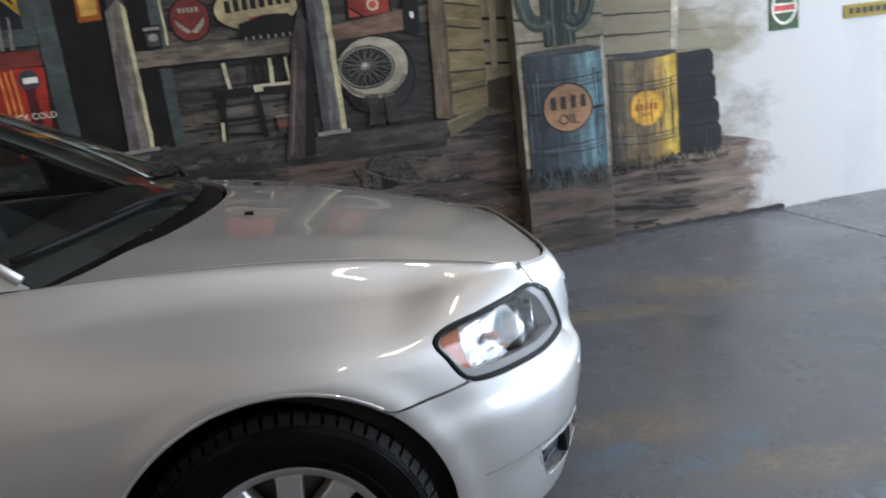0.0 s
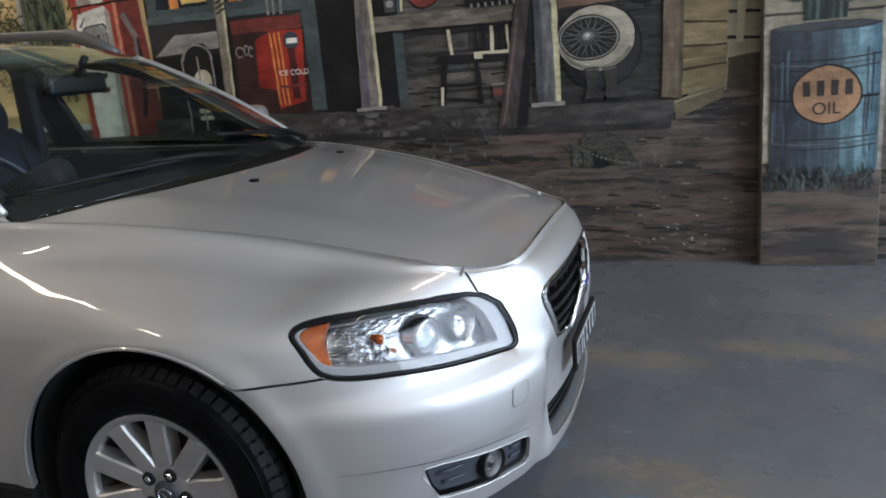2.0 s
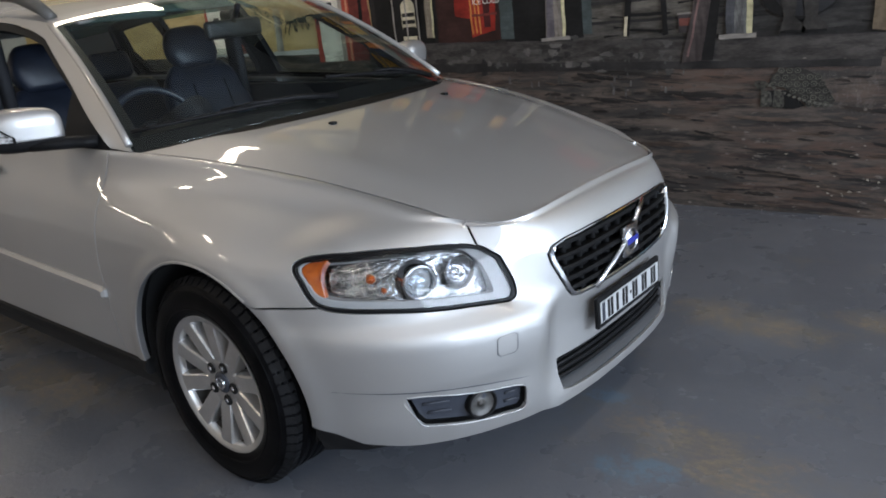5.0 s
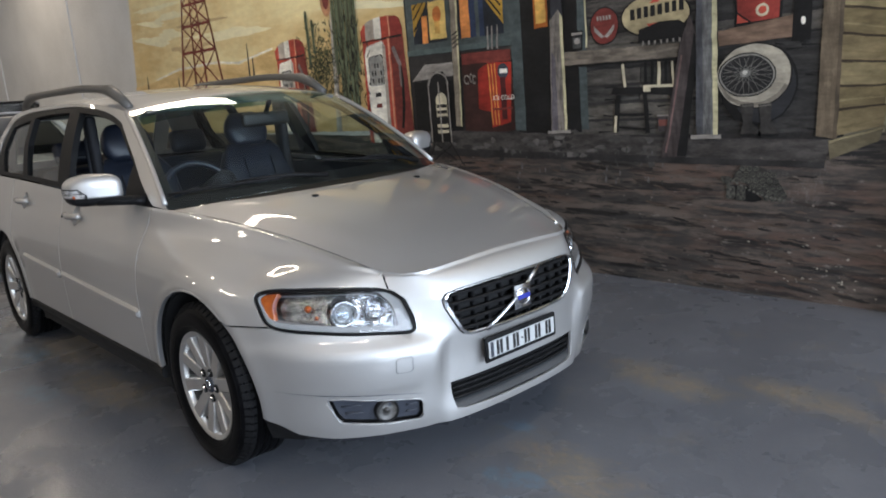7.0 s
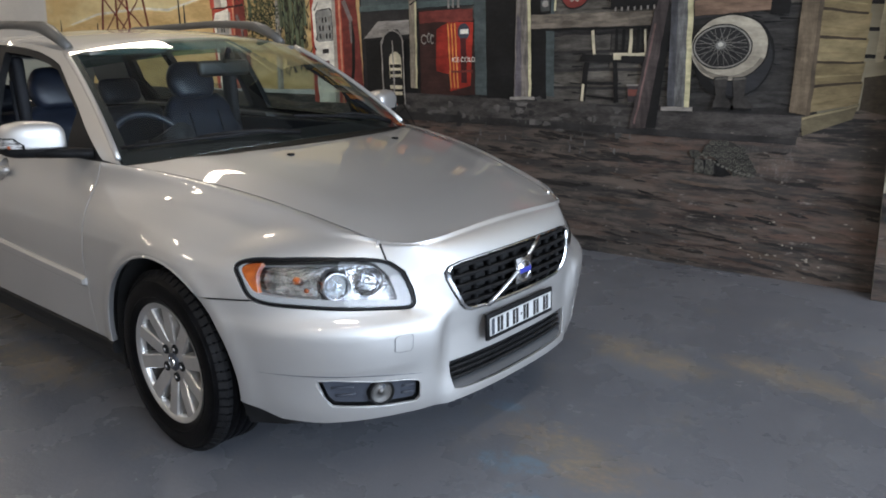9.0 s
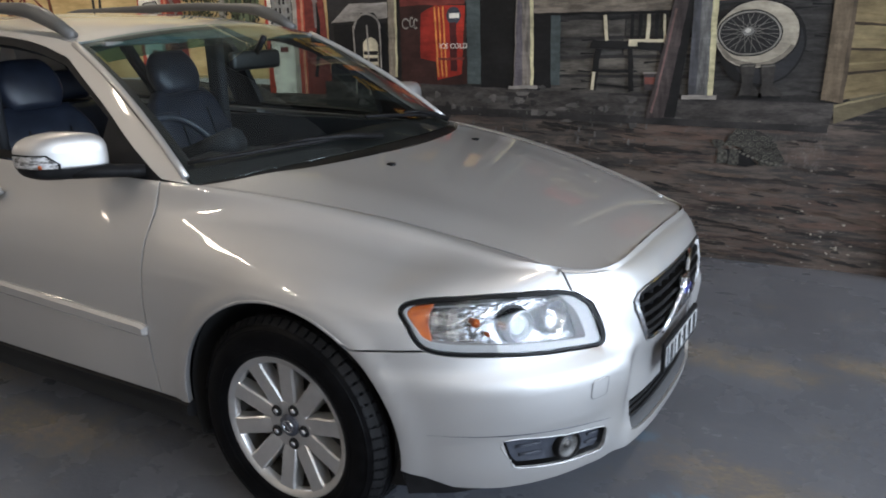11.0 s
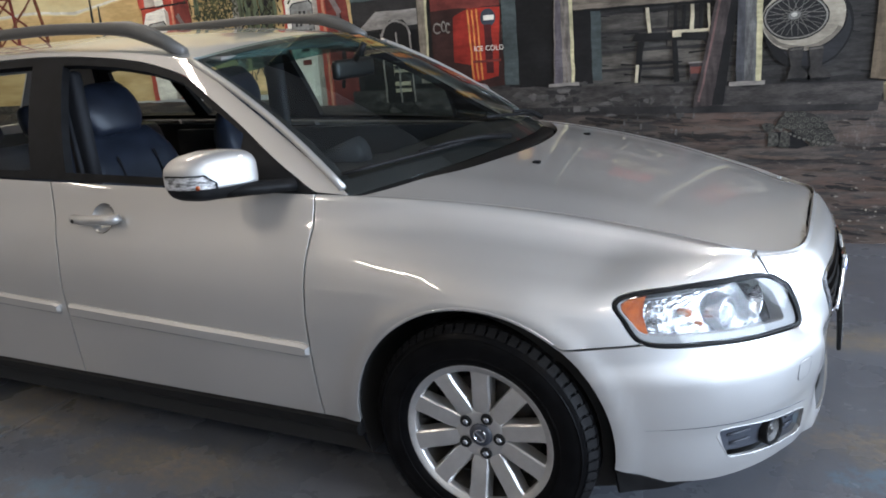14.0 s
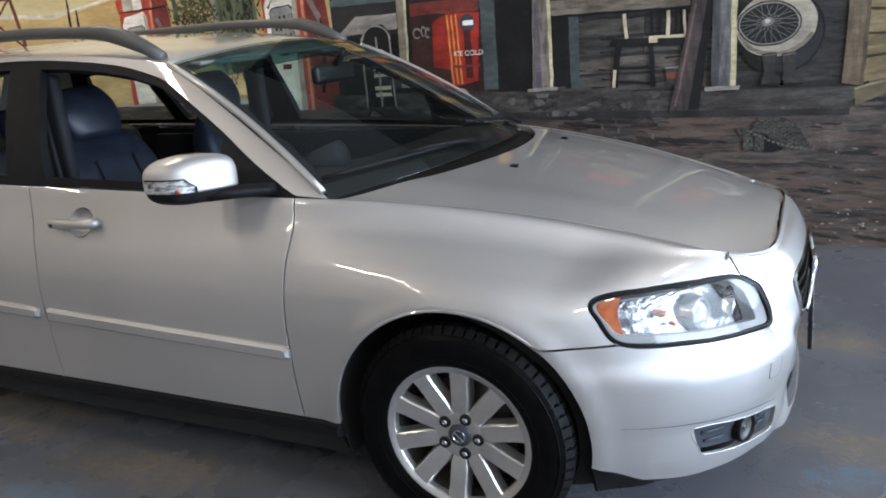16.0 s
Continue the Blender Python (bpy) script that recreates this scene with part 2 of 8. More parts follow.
def patch(S, outer, holes=(), step=0.03, gap=0.0028, rim=0.02, lift=0.0, bevel=0.0005):
    """A panel: the surface S(u, v) inside the outline outer, less the holes, with small gaps at its edges and turned-in rims."""
    from mathutils.geometry import delaunay_2d_cdt
    loops = [dense(list(o), step * 0.7) for o in (outer, *holes)]
    verts, edges = [], []
    for lp in loops:
        n0 = len(verts)
        verts += lp
        edges += [(n0 + i, n0 + (i + 1) % len(lp)) for i in range(len(lp))]
    rim_pts = np.array(verts)
    lo, hi = rim_pts.min(0), rim_pts.max(0)
    gx, gy = np.meshgrid(np.arange(lo[0] + step / 2, hi[0], step), np.arange(lo[1] + step / 2, hi[1], step))
    g = np.c_[gx.ravel(), gy.ravel()]
    keep = in_poly(g, loops[0])
    for lp in loops[1:]:
        keep &= ~in_poly(g, lp)
    g = g[keep]
    if len(g):
        near = np.concatenate([((c[:, None] - rim_pts[None]) ** 2).sum(2).min(1) for c in np.array_split(g, len(g) // 400 + 1)])
        g = g[near > (0.45 * step) ** 2]
    pts = [Vector(v) for v in verts] + [Vector(v) for v in g]
    co, _, tris, *_ = delaunay_2d_cdt(pts, edges, [], 0, 1e-6)
    P = np.array([tuple(c) for c in co])
    tris = np.array([t for t in tris if len(t) == 3])
    cen = P[tris].mean(1)
    keep = in_poly(cen, loops[0])
    for lp in loops[1:]:
        keep &= ~in_poly(cen, lp)
    tris = tris[keep]
    A, B, C = P[tris[:, 0]], P[tris[:, 1]], P[tris[:, 2]]
    area = np.abs((B - A)[:, 0] * (C - A)[:, 1] - (B - A)[:, 1] * (C - A)[:, 0])
    longest = np.maximum.reduce([np.linalg.norm(B - A, axis=1), np.linalg.norm(C - B, axis=1), np.linalg.norm(A - C, axis=1)])
    tris = tris[area / longest > 2.5e-4]
    h = 1e-3
    X = S(P[:, 0], P[:, 1])
    Nn = np.cross(S(P[:, 0] + h, P[:, 1]) - S(P[:, 0] - h, P[:, 1]), S(P[:, 0], P[:, 1] + h) - S(P[:, 0], P[:, 1] - h))
    Nn /= np.linalg.norm(Nn, axis=1)[:, None] + 1e-12
    if np.sum(Nn * (X - np.array([-1.4, 0.0, 0.4]))) < 0:  # outwards, seen from inside the body
        Nn = -Nn
    X = X + Nn * lift
    bm = bmesh.new()
    used = {}
    for t in tris:
        for i in t:
            if i not in used:
                used[i] = bm.verts.new(X[i])
    nv = {used[i]: Vector(Nn[i]) for i in used}
    for t in tris:
        try:
            bm.faces.new([used[i] for i in t])
        except ValueError:
            pass
    bm.normal_update()
    if bm.faces and sum(f.normal.dot(nv[f.verts[0]]) for f in bm.faces) < 0:
        bmesh.ops.reverse_faces(bm, faces=bm.faces[:])
    # edges: pull in by the gap, round off, turn in
    border = [e for e in bm.edges if e.is_boundary]
    move = {}
    for e in border:
        f = e.link_faces[0]
        a, b = e.verts
        d = (b.co - a.co).normalized()
        w = f.calc_center_median() - a.co
        w = w - d * w.dot(d)
        side = (nv[a] + nv[b]).cross(d)
        if side.length < 1e-9:
            continue
        side.normalize()
        if side.dot(w) < 0:
            side = -side
        for v in (a, b):
            move[v] = move.get(v, Vector()) + side * (b.co - a.co).length
    for v, w in move.items():
        if w.length > 1e-6:
            v.co += w.normalized() * (gap + bevel)
    if rim:
        for (out, down) in ((-bevel, -bevel), (0.0, -rim)):
            new_v = {}
            for v, w in move.items():
                base = w.normalized() if w.length > 1e-6 else Vector()
                q = bm.verts.new(v.co + base * out + nv.get(v, Vector((0, 0, 1))) * down)
                new_v[v] = q
            nb = []
            for e in border:
                a, b = e.verts
                if a not in new_v or b not in new_v:
                    continue
                try:
                    fl = e.link_faces[0]
                    order = [l.vert for l in fl.loops]
                    ia = order.index(a)
                    if order[(ia + 1) % len(order)] is b:
                        f = bm.faces.new((b, a, new_v[a], new_v[b]))
                    else:
                        f = bm.faces.new((a, b, new_v[b], new_v[a]))
                    nb.append((new_v[a], new_v[b]))
                except ValueError:
                    pass
            for v, q in new_v.items():
                nv[q] = nv.get(v, Vector((0, 0, 1)))
            bm.edges.ensure_lookup_table()
            border = [bm.edges.get(pr) for pr in nb if bm.edges.get(pr)]
            move = {new_v[v]: w for v, w in move.items()}
    bm.normal_update()
    return bm

# ---- the room ----
CONCRETE, cn, cl, cb = nodes_of("painted_concrete")
tc = cn.new("ShaderNodeTexCoord")


def noise_at(scale, detail=6, rough=0.6, stretch=(1, 1, 1), off=(0, 0, 0)):
    mp = cn.new("ShaderNodeMapping")
    mp.inputs["Scale"].default_value, mp.inputs["Location"].default_value = stretch, off
    cl.new(tc.outputs["Object"], mp.inputs["Vector"])
    t = cn.new("ShaderNodeTexNoise")
    t.inputs["Scale"].default_value, t.inputs["Detail"].default_value, t.inputs["Roughness"].default_value = scale, detail, rough
    cl.new(mp.outputs["Vector"], t.inputs["Vector"])
    return t.outputs["Fac"]


def between(value, lo, hi):
    r = cn.new("ShaderNodeMapRange")
    r.inputs["From Min"].default_value, r.inputs["From Max"].default_value = lo, hi
    cl.new(value, r.inputs["Value"])
    return r.outputs["Result"]


def times(a, b):
    q = cn.new("ShaderNodeMath")
    q.operation = "MULTIPLY"
    cl.new(a, q.inputs[0])
    cl.new(b, q.inputs[1])
    return q.outputs[0]


def layer(under, colour, fac):
    q = cn.new("ShaderNodeMix")
    q.data_type = "RGBA"
    if isinstance(under, tuple):
        q.inputs["A"].default_value = (*under, 1)
    else:
        cl.new(under, q.inputs["A"])
    q.inputs["B"].default_value = (*colour, 1)
    cl.new(fac, q.inputs["Factor"])
    return q.outputs["Result"]


def spot(x, y, rx, ry, turn=0.0):
    """1 in the middle of a worn place of the floor, 0 outside it."""
    mp = cn.new("ShaderNodeMapping")
    mp.vector_type = "TEXTURE"
    mp.inputs["Location"].default_value, mp.inputs["Rotation"].default_value, mp.inputs["Scale"].default_value = (x, y, 0), (0, 0, radians(turn)), (rx, ry, 1)
    cl.new(tc.outputs["Object"], mp.inputs["Vector"])
    ln = cn.new("ShaderNodeVectorMath")
    ln.operation = "LENGTH"
    cl.new(mp.outputs["Vector"], ln.inputs[0])
    return between(ln.outputs["Value"], 1.0, 0.15)


def spots(*places):
    out = spot(*places[0])
    for one in places[1:]:
        q = cn.new("ShaderNodeMath")
        q.operation = "MAXIMUM"
        cl.new(out, q.inputs[0])
        cl.new(spot(*one), q.inputs[1])
        out = q.outputs[0]
    return out


def worn(mask, scale, lo, hi, off):
    """The mask broken up by flaking: its edge frays, its inside stays patchy."""
    q = cn.new("ShaderNodeMath")
    q.operation = "MULTIPLY_ADD"
    cl.new(mask, q.inputs[0])
    q.inputs[1].default_value = 0.34
    cl.new(noise_at(scale, 8, 0.72, (1, 1, 1), off), q.inputs[2])
    return between(q.outputs[0], lo, hi)


# slate-blue floor paint, worn through to tan screed and to an older light blue coat
col = layer((0.104, 0.109, 0.124), (0.140, 0.145, 0.161), between(noise_at(1.1, 6, 0.6), 0.28, 0.72))
col = layer(col, (0.082, 0.086, 0.100), between(noise_at(0.6, 4, 0.5, (1, 1, 1), (3, 7, 0)), 0.50, 0.85))
col = layer(col, (0.175, 0.180, 0.196), times(between(noise_at(3.0, 6, 0.65, (1, 1, 1), (6, 3, 0)), 0.46, 0.84), between(noise_at(22, 5, 0.7), 0.30, 0.75)))
tan_places = spots((0.93, 0.78, 0.55, 0.20, -12), (1.50, 0.90, 0.55, 0.17, -14), (2.05, 1.05, 0.7, 0.30, -35), (1.10, -0.10, 0.55, 0.24, -14), (1.45, -0.55, 0.5, 0.2, -10), (-2.1, -0.55, 0.75, 0.42, 0), (-1.25, -0.80, 0.65, 0.24, 4),
                   (-2.95, -0.40, 0.6, 0.6, 0), (2.9, 0.3, 0.8, 0.25, -20), (2.6, -1.0, 0.9, 0.3, -8), (-0.4, -3.2, 0.9, 0.4, 10), (4.4, -0.6, 0.9, 0.4, 10))
col = layer(col, (0.165, 0.148, 0.122), times(worn(tan_places, 2.6, 0.58, 0.80, (1.5, 2.2, 0)), between(noise_at(16, 7, 0.75, (0.8, 1.3, 1)), 0.34, 0.62)))
col = layer(col, (0.250, 0.200, 0.145), times(worn(tan_places, 6.0, 0.68, 0.84, (4, 1, 0)), between(noise_at(34, 7, 0.75, (0.8, 1.3, 1), (2, 5, 0)), 0.42, 0.62)))
blue_places = spots((0.95, -0.26, 0.28, 0.14, 20), (1.15, -0.42, 0.30, 0.14, 0), (1.37, -0.33, 0.24, 0.12, 0), (0.72, 0.06, 0.18, 0.10, 0), (-1.5, -1.05, 0.5, 0.16, 5), (-2.2, -0.85, 0.35, 0.2, 0), (1.6, -0.75, 0.4, 0.15, 0))
col = layer(col, (0.130, 0.170, 0.210), worn(blue_places, 17, 0.71, 0.84, (9, 4, 0)))
col = layer(col, (0.045, 0.046, 0.050), between(noise_at(42, 5, 0.75), 0.70, 0.80))
cl.new(col, cb.inputs["Base Color"])
cl.new(between(noise_at(2.2), 0.2, 1.3), cb.inputs["Roughness"])
bump = cn.new("ShaderNodeBump")
bump.inputs["Strength"].default_value, bump.inputs["Distance"].default_value = 0.25, 0.004
cl.new(noise_at(55, 4), bump.inputs["Height"])
cl.new(bump.outputs["Normal"], cb.inputs["Normal"])

WHITEWALL = surface("white_wall", (0.62, 0.615, 0.60), 0.8, vary=0.06, scale=1.4, fine=25, bump=0.25)
GREYWALL = surface("grey_wall", (0.52, 0.50, 0.475), 0.8, vary=0.06, scale=1.0, fine=30, bump=0.1)
CEILING = surface("ceiling_paint", (0.42, 0.41, 0.395), 0.85, vary=0.1, scale=1.5)
JOINT = surface("joint_filler", (0.035, 0.034, 0.033), 0.9, vary=0.2, scale=10)

X0, X1, Y0, Y1, TOP = -13.0, 8.4, -7.5, 2.2, 4.4


def structure(name, bm, material, label, smooth=False):
    ob = part(name, bm, material, None, label, smooth)
    return tagged(ob, kind="structure")


# floor slabs with sawn joints between them
floor = structure("floor", box(X0, X1, Y0, Y1 + 0.3, -0.3, -0.012), JOINT, "painted concrete workshop floor, grey-blue and worn")
slab_x = (X0, -5.6, -2.045, 3.35, X1)
slab_y = (Y0, -2.9, Y1 + 0.3)
for a, b in zip(slab_x, slab_x[1:]):
    for c, d in zip(slab_y, slab_y[1:]):
        part("slab", box(a + 0.004, b - 0.004, c + 0.004, d - 0.004, -0.02, 0.0, 0.003), CONCRETE, floor, smooth=False)

structure("wall_mural", box(X0, X1, Y1, Y1 + 0.2, -0.01, TOP), WHITEWALL, "rendered white wall that carries the painted mural")
for a, b in ((-9.22, -8.86), (-12.6, -12.2)):
    structure("trim", box(a, b, Y1 - 0.02, Y1, 0.0, TOP, 0.006), WHITEWALL, "pale vertical cover strip on the wall")
structure("wall_back", box(X0, X1, Y0 - 0.2, Y0, -0.01, TOP), GREYWALL, "plain grey wall of the workshop")
structure("wall_left", box(X0 - 0.2, X0, Y0, Y1, -0.01, TOP), GREYWALL, "plain grey wall of the workshop")
bm = box(X1, X1 + 0.2, Y0, -5.8, -0.01, TOP)
add_box(bm, X1, X1 + 0.2, 1.95, Y1, -0.01, TOP)
add_box(bm, X1, X1 + 0.2, -5.8, 1.95, 4.1, TOP)
structure("wall_door", bm, WHITEWALL, "white end wall round the open roller door")
structure("ceiling", box(X0, X1, Y0, Y1, TOP, TOP + 0.15), CEILING, "dull painted ceiling")
structure("ground", box(X1 + 0.2, 60, -40, 40, -0.32, -0.02), surface("yard", (0.25, 0.25, 0.24), 0.9, scale=1), "pale concrete yard outside the door")

# ---- the silver estate car ----
import functools

CAR = empty("estate_car", pose(0, 0, 0, 0, 0, -2.7))
tagged(CAR, "silver metallic estate car parked on a worn concrete floor", "car")
NN, XC, HP = 2.7, -0.1, math.pi / 2
TW = 0.60  # metres of outline to one unit of the front angle


def nose_mid(z):
    return knots(z, (0.15, 0.2, 0.235, 0.33, 0.42, 0.50, 0.58, 0.65, 0.70, 0.735, 0.80), (0.785, 0.816, 0.821, 0.817, 0.819, 0.829, 0.84, 0.828, 0.813, 0.802, 0.79))


def nose_side(z):
    return knots(z, (0.15, 0.2, 0.25, 0.35, 0.46, 0.492, 0.512, 0.530, 0.548, 0.60, 0.70, 0.80), (0.765, 0.80, 0.815, 0.832, 0.852, 0.8535, 0.847, 0.828, 0.800, 0.772, 0.715, 0.66))


def half_width(z):
    return knots(z, (0.15, 0.28, 0.45, 0.6, 0.70, 0.80, 0.95), (0.842, 0.866, 0.876, 0.878, 0.868, 0.852, 0.815))


def edge_y(x):
    """Half-breadth of the bonnet edge, then of the waistline."""
    y = 0.463 + (0.653 - x) * 0.265
    return np.where(y < 0.70, y, 0.70 + 0.075 * np.tanh((y - 0.70) / 0.075))


def edge_z(x):
    return knots(-x, (-0.55, -0.4, -0.2, 0.0, 0.2, 0.371, 0.5, 1.64, 2.6, 3.3), (0.775, 0.815, 0.862, 0.897, 0.923, 0.939, 0.946, 0.975, 1.0, 1.01))


def ramp(t, r=0.13):
    """0 to 1 in a straight slope with short rounded ends: a crest, not a swell."""
    return np.mean([np.clip(t + d, 0, 1) for d in np.linspace(-r, r, 9)], axis=0)


def low(p, z):
    """The wrap-round skin: p runs from the middle of the nose round the corner and back along the side."""
    p, z = np.broadcast_arrays(np.asarray(p, float), np.asarray(z, float))
    q = np.clip(p, 0, HP)
    c, s = np.cos(q).clip(0) ** (2 / NN), np.sin(q).clip(0) ** (2 / NN)
    yr = 0.88 * s
    k = step01(z, 0.47, 0.56)
    k2 = step01(z, 0.56, 0.68)
    w = 1 - ramp((yr - (0.350 - 0.05 * k + 0.045 * k2)) / (0.038 + 0.132 * k - 0.015 * k2))
    a = nose_side(z) * (1 - w) + nose_mid(z) * w - XC
    b = half_width(z)
    crease = 1 - 0.005 * step01(0.372 - z, 0, 0.006) * step01(yr, 0.45, 0.50)  # undercut line of the bumper
    x, y = XC + a * c * np.where(c > 0.05, crease, 1), b * s
    back = (p - HP).clip(0)
    q2 = ((back - 2.85) / 0.75).clip(0, 1) * HP
    x = np.where(p > HP, XC - np.minimum(back, 2.85) - 0.68 * np.sin(q2) ** (2 / NN), x)
    y = np.where(p > HP, b * np.cos(q2).clip(0) ** (2 / NN), y)
    # arch lips
    for hx in (0.0, -2.64):
        r = np.hypot(x - hx, z - 0.325)
        y = y + np.where(y > 0.6, 0.009 * np.exp(-(((r - 0.375) / 0.03) ** 2)), 0)
    return np.stack([x, y, z], -1)


def top_line(p):
    q = np.clip(p, 0, HP)
    c, s = np.cos(q).clip(0) ** (2 / NN), np.sin(q).clip(0) ** (2 / NN)
    xr, yr = XC + 0.95 * c, 0.88 * s
    ref = low(p, 0.6)
    xs = np.where(p > HP, ref[..., 0], xr)
    f = knots(yr, (0.0, 0.30, 0.42, 0.47, 0.60, 0.746), (0.0, 0.30, 0.415, 0.457, 0.479, 0.49))
    front = xs > 0.55
    x = np.where(front, 0.748 - 0.198 * (f / 0.49) ** 9, xs)
    y = np.where(front, f, edge_y(xs))
    y = np.where(p > HP + 2.85, np.minimum(y, ref[..., 1] * 0.9), y)
    z = np.where(front, 0.750 - 0.025 * (f / 0.49) ** 2 + 0.05 * (f / 0.49) ** 14, edge_z(xs))
    return np.stack([x, y, z], -1)


Z0 = 0.17


def z_one(p):
    return 0.66 + 0.04 * step01(p, 0.9, 1.7)


SECT_K = np.linspace(0, 1, 201)
_q = (0, 0.14, 0.25, 0.36, 0.49, 0.63, 0.76, 0.86, 0.92, 0.96, 1)
_s = knots(SECT_K, _q, (0, 0.02, 0.06, 0.13, 0.30, 0.50, 0.68, 0.80, 0.87, 0.93, 1))
_h = knots(SECT_K, _q, (0, 0.13, 0.235, 0.34, 0.470, 0.605, 0.745, 0.880, 0.952, 0.990, 1))
_w = np.exp(-np.linspace(-2, 2, 11) ** 2)  # rounds the corners off
SECT_S, SECT_H = (np.convolve(np.r_[2 * q[0] - q[5:0:-1], q, 2 * q[-1] - q[-2:-7:-1]], _w / _w.sum(), "valid") for q in (_s, _h))


def skin(p, v):
    """v 0 to 1: the upright skin; 1 to 2: over the shoulder to the bonnet edge or waistline."""
    p, v = np.broadcast_arrays(np.asarray(p, float), np.asarray(v, float))
    p = np.abs(p)
    z1 = z_one(p)
    lo = low(p, Z0 + (z1 - Z0) * np.minimum(v, 1.0))
    p0, t = low(p, z1), top_line(p)
    p1 = low(p, z1 + 0.87 * (t[..., 2] - z1))
    k = (v - 1).clip(0, 1.05)
    # a slack face that turns over in a tight crest just below the bonnet edge; rounder over the headlamp
    b = np.interp(k, SECT_K, SECT_S)
    a = (np.interp(k, SECT_K, SECT_H) - b) / 0.87
    f = 1 - step01(t[..., 0], 0.30, 0.56)
    b, a = k**2 + (b - k**2) * f, 2 * k * (1 - k) + (a - 2 * k * (1 - k)) * f
    up = p0 + a[..., None] * (p1 - p0) + b[..., None] * (t - p0)
    proud = (0.0095 * np.exp(-(((k - 0.92) / 0.055) ** 2)) - 0.006 * np.exp(-(((k - 0.74) / 0.10) ** 2)) * f) * step01(t[..., 0], -0.6, -0.3)
    up = up + np.stack([0 * proud, 0.45 * proud, 0.89 * proud], -1)
    return np.where((v > 1)[..., None], up, lo)


def side_of(sign):
    def f(u, w):
        r = skin(np.asarray(u) / TW, np.asarray(w) / 0.5).copy()
        r[..., 1] *= sign * np.where(np.asarray(u) < 0, -1, 1)
        return r
    return f


GP, GV = np.meshgrid(np.linspace(0, HP + 3.6, 360), np.linspace(0, 2, 61), indexing="ij")
GS = skin(GP, GV)


@functools.lru_cache(maxsize=None)
def at(z, X=None, Y=None):
    """Panel coordinates of the skin point at height z with the given X or half-breadth Y."""
    want = (GS[..., 0] - X) ** 2 if Y is None else (GS[..., 1] - Y) ** 2 + np.where(GP > HP, 9, 0)
    i = np.unravel_index(np.argmin(want + (GS[..., 2] - z) ** 2), GP.shape)
    p, v = GP[i], GV[i]
    h, k = 1e-4, 0 if Y is None else 1
    for _ in range(12):
        r, rp, rv = skin(np.array([p, p + h, p]), np.array([v, v, v + h]))
        e = np.array([r[k] - (X if Y is None else Y), r[2] - z])
        if abs(e).max() < 2e-5:
            break
        dp, dv = (rp - r) / h, (rv - r) / h
        J = np.array([[dp[k], dv[k]], [dp[2], dv[2]]])
        if abs(np.linalg.det(J)) < 1e-6:
            break
        d = np.linalg.solve(J, e)
        p, v = p - np.clip(d[0], -0.05, 0.05), np.clip(v - np.clip(d[1], -0.05, 0.05), 0, 2)
    return (float(p) * TW, float(v) * 0.5)


def arch(hx, a0, a1, n=22, r=0.357, zc=0.325):
    """Arch points from angle a0 to a1, in degrees from straight ahead."""
    out = []
    for i in range(n + 1):
        a = radians(a0 + (a1 - a0) * i / n)
        out.append(at(max(Z0 + 0.001, zc + r * math.sin(a)), X=hx + r * math.cos(a)))
    return out


def top_at(x0, x1, n=12):
    """Along the shoulder line, between two X."""
    return [(at(float(edge_z(x)) - 1e-4, X=x)[0], 0.9995) for x in np.linspace(x0, x1, n)]


# headlamp outline, from the rear top corner along the foot to the front and back over the top
LAMP = [at(0.702, X=0.3515), at(0.672, X=0.369), at(0.628, X=0.396), at(0.604, X=0.425), at(0.592, X=0.47), at(0.582, Y=0.70), at(0.570, Y=0.62), at(0.561, Y=0.54), at(0.553, Y=0.475),
        at(0.552, Y=0.445), at(0.565, Y=0.428), at(0.60, Y=0.427), at(0.64, Y=0.434), at(0.672, Y=0.447), at(0.693, Y=0.468), at(0.706, Y=0.52), at(0.716, Y=0.60), at(0.722, X=0.50), at(0.723, X=0.43), at(0.718, X=0.372)]


def smooth_loop(pts, k=3):
    """A closed curve through the points, k steps from one to the next."""
    out, n = [], len(pts)
    for i in range(n):
        a, b, c, d = (np.array(pts[(i + j) % n]) for j in (-1, 0, 1, 2))
        for s in range(k):
            t = s / k
            out.append(tuple(0.5 * (2 * b + (c - a) * t + (2 * a - 5 * b + 4 * c - d) * t**2 + (3 * b - a - 3 * c + d) * t**3)))
    return out


LAMP = smooth_loop(LAMP)
SEAM_A = at(0.598, X=0.245)
TIP = (at(0.745, Y=0.463)[0], 0.9995)


def shrink(poly, d):
    """The outline moved inwards by d."""
    out, n = [], len(poly)
    area = sum(a[0] * b[1] - b[0] * a[1] for a, b in zip(poly, poly[1:] + poly[:1]))
    sg = 1 if area > 0 else -1
    for i in range(n):
        a, b, c = Vector(poly[i - 1]), Vector(poly[i]), Vector(poly[(i + 1) % n])
        n1, n2 = (b - a).normalized(), (c - b).normalized()
        m = Vector((-n1.y - n2.y, n1.x + n2.x)) * sg
        m = m.normalized() if m.length > 1e-6 else Vector((0, 0))
        out.append(tuple(b + m * d))
    return out


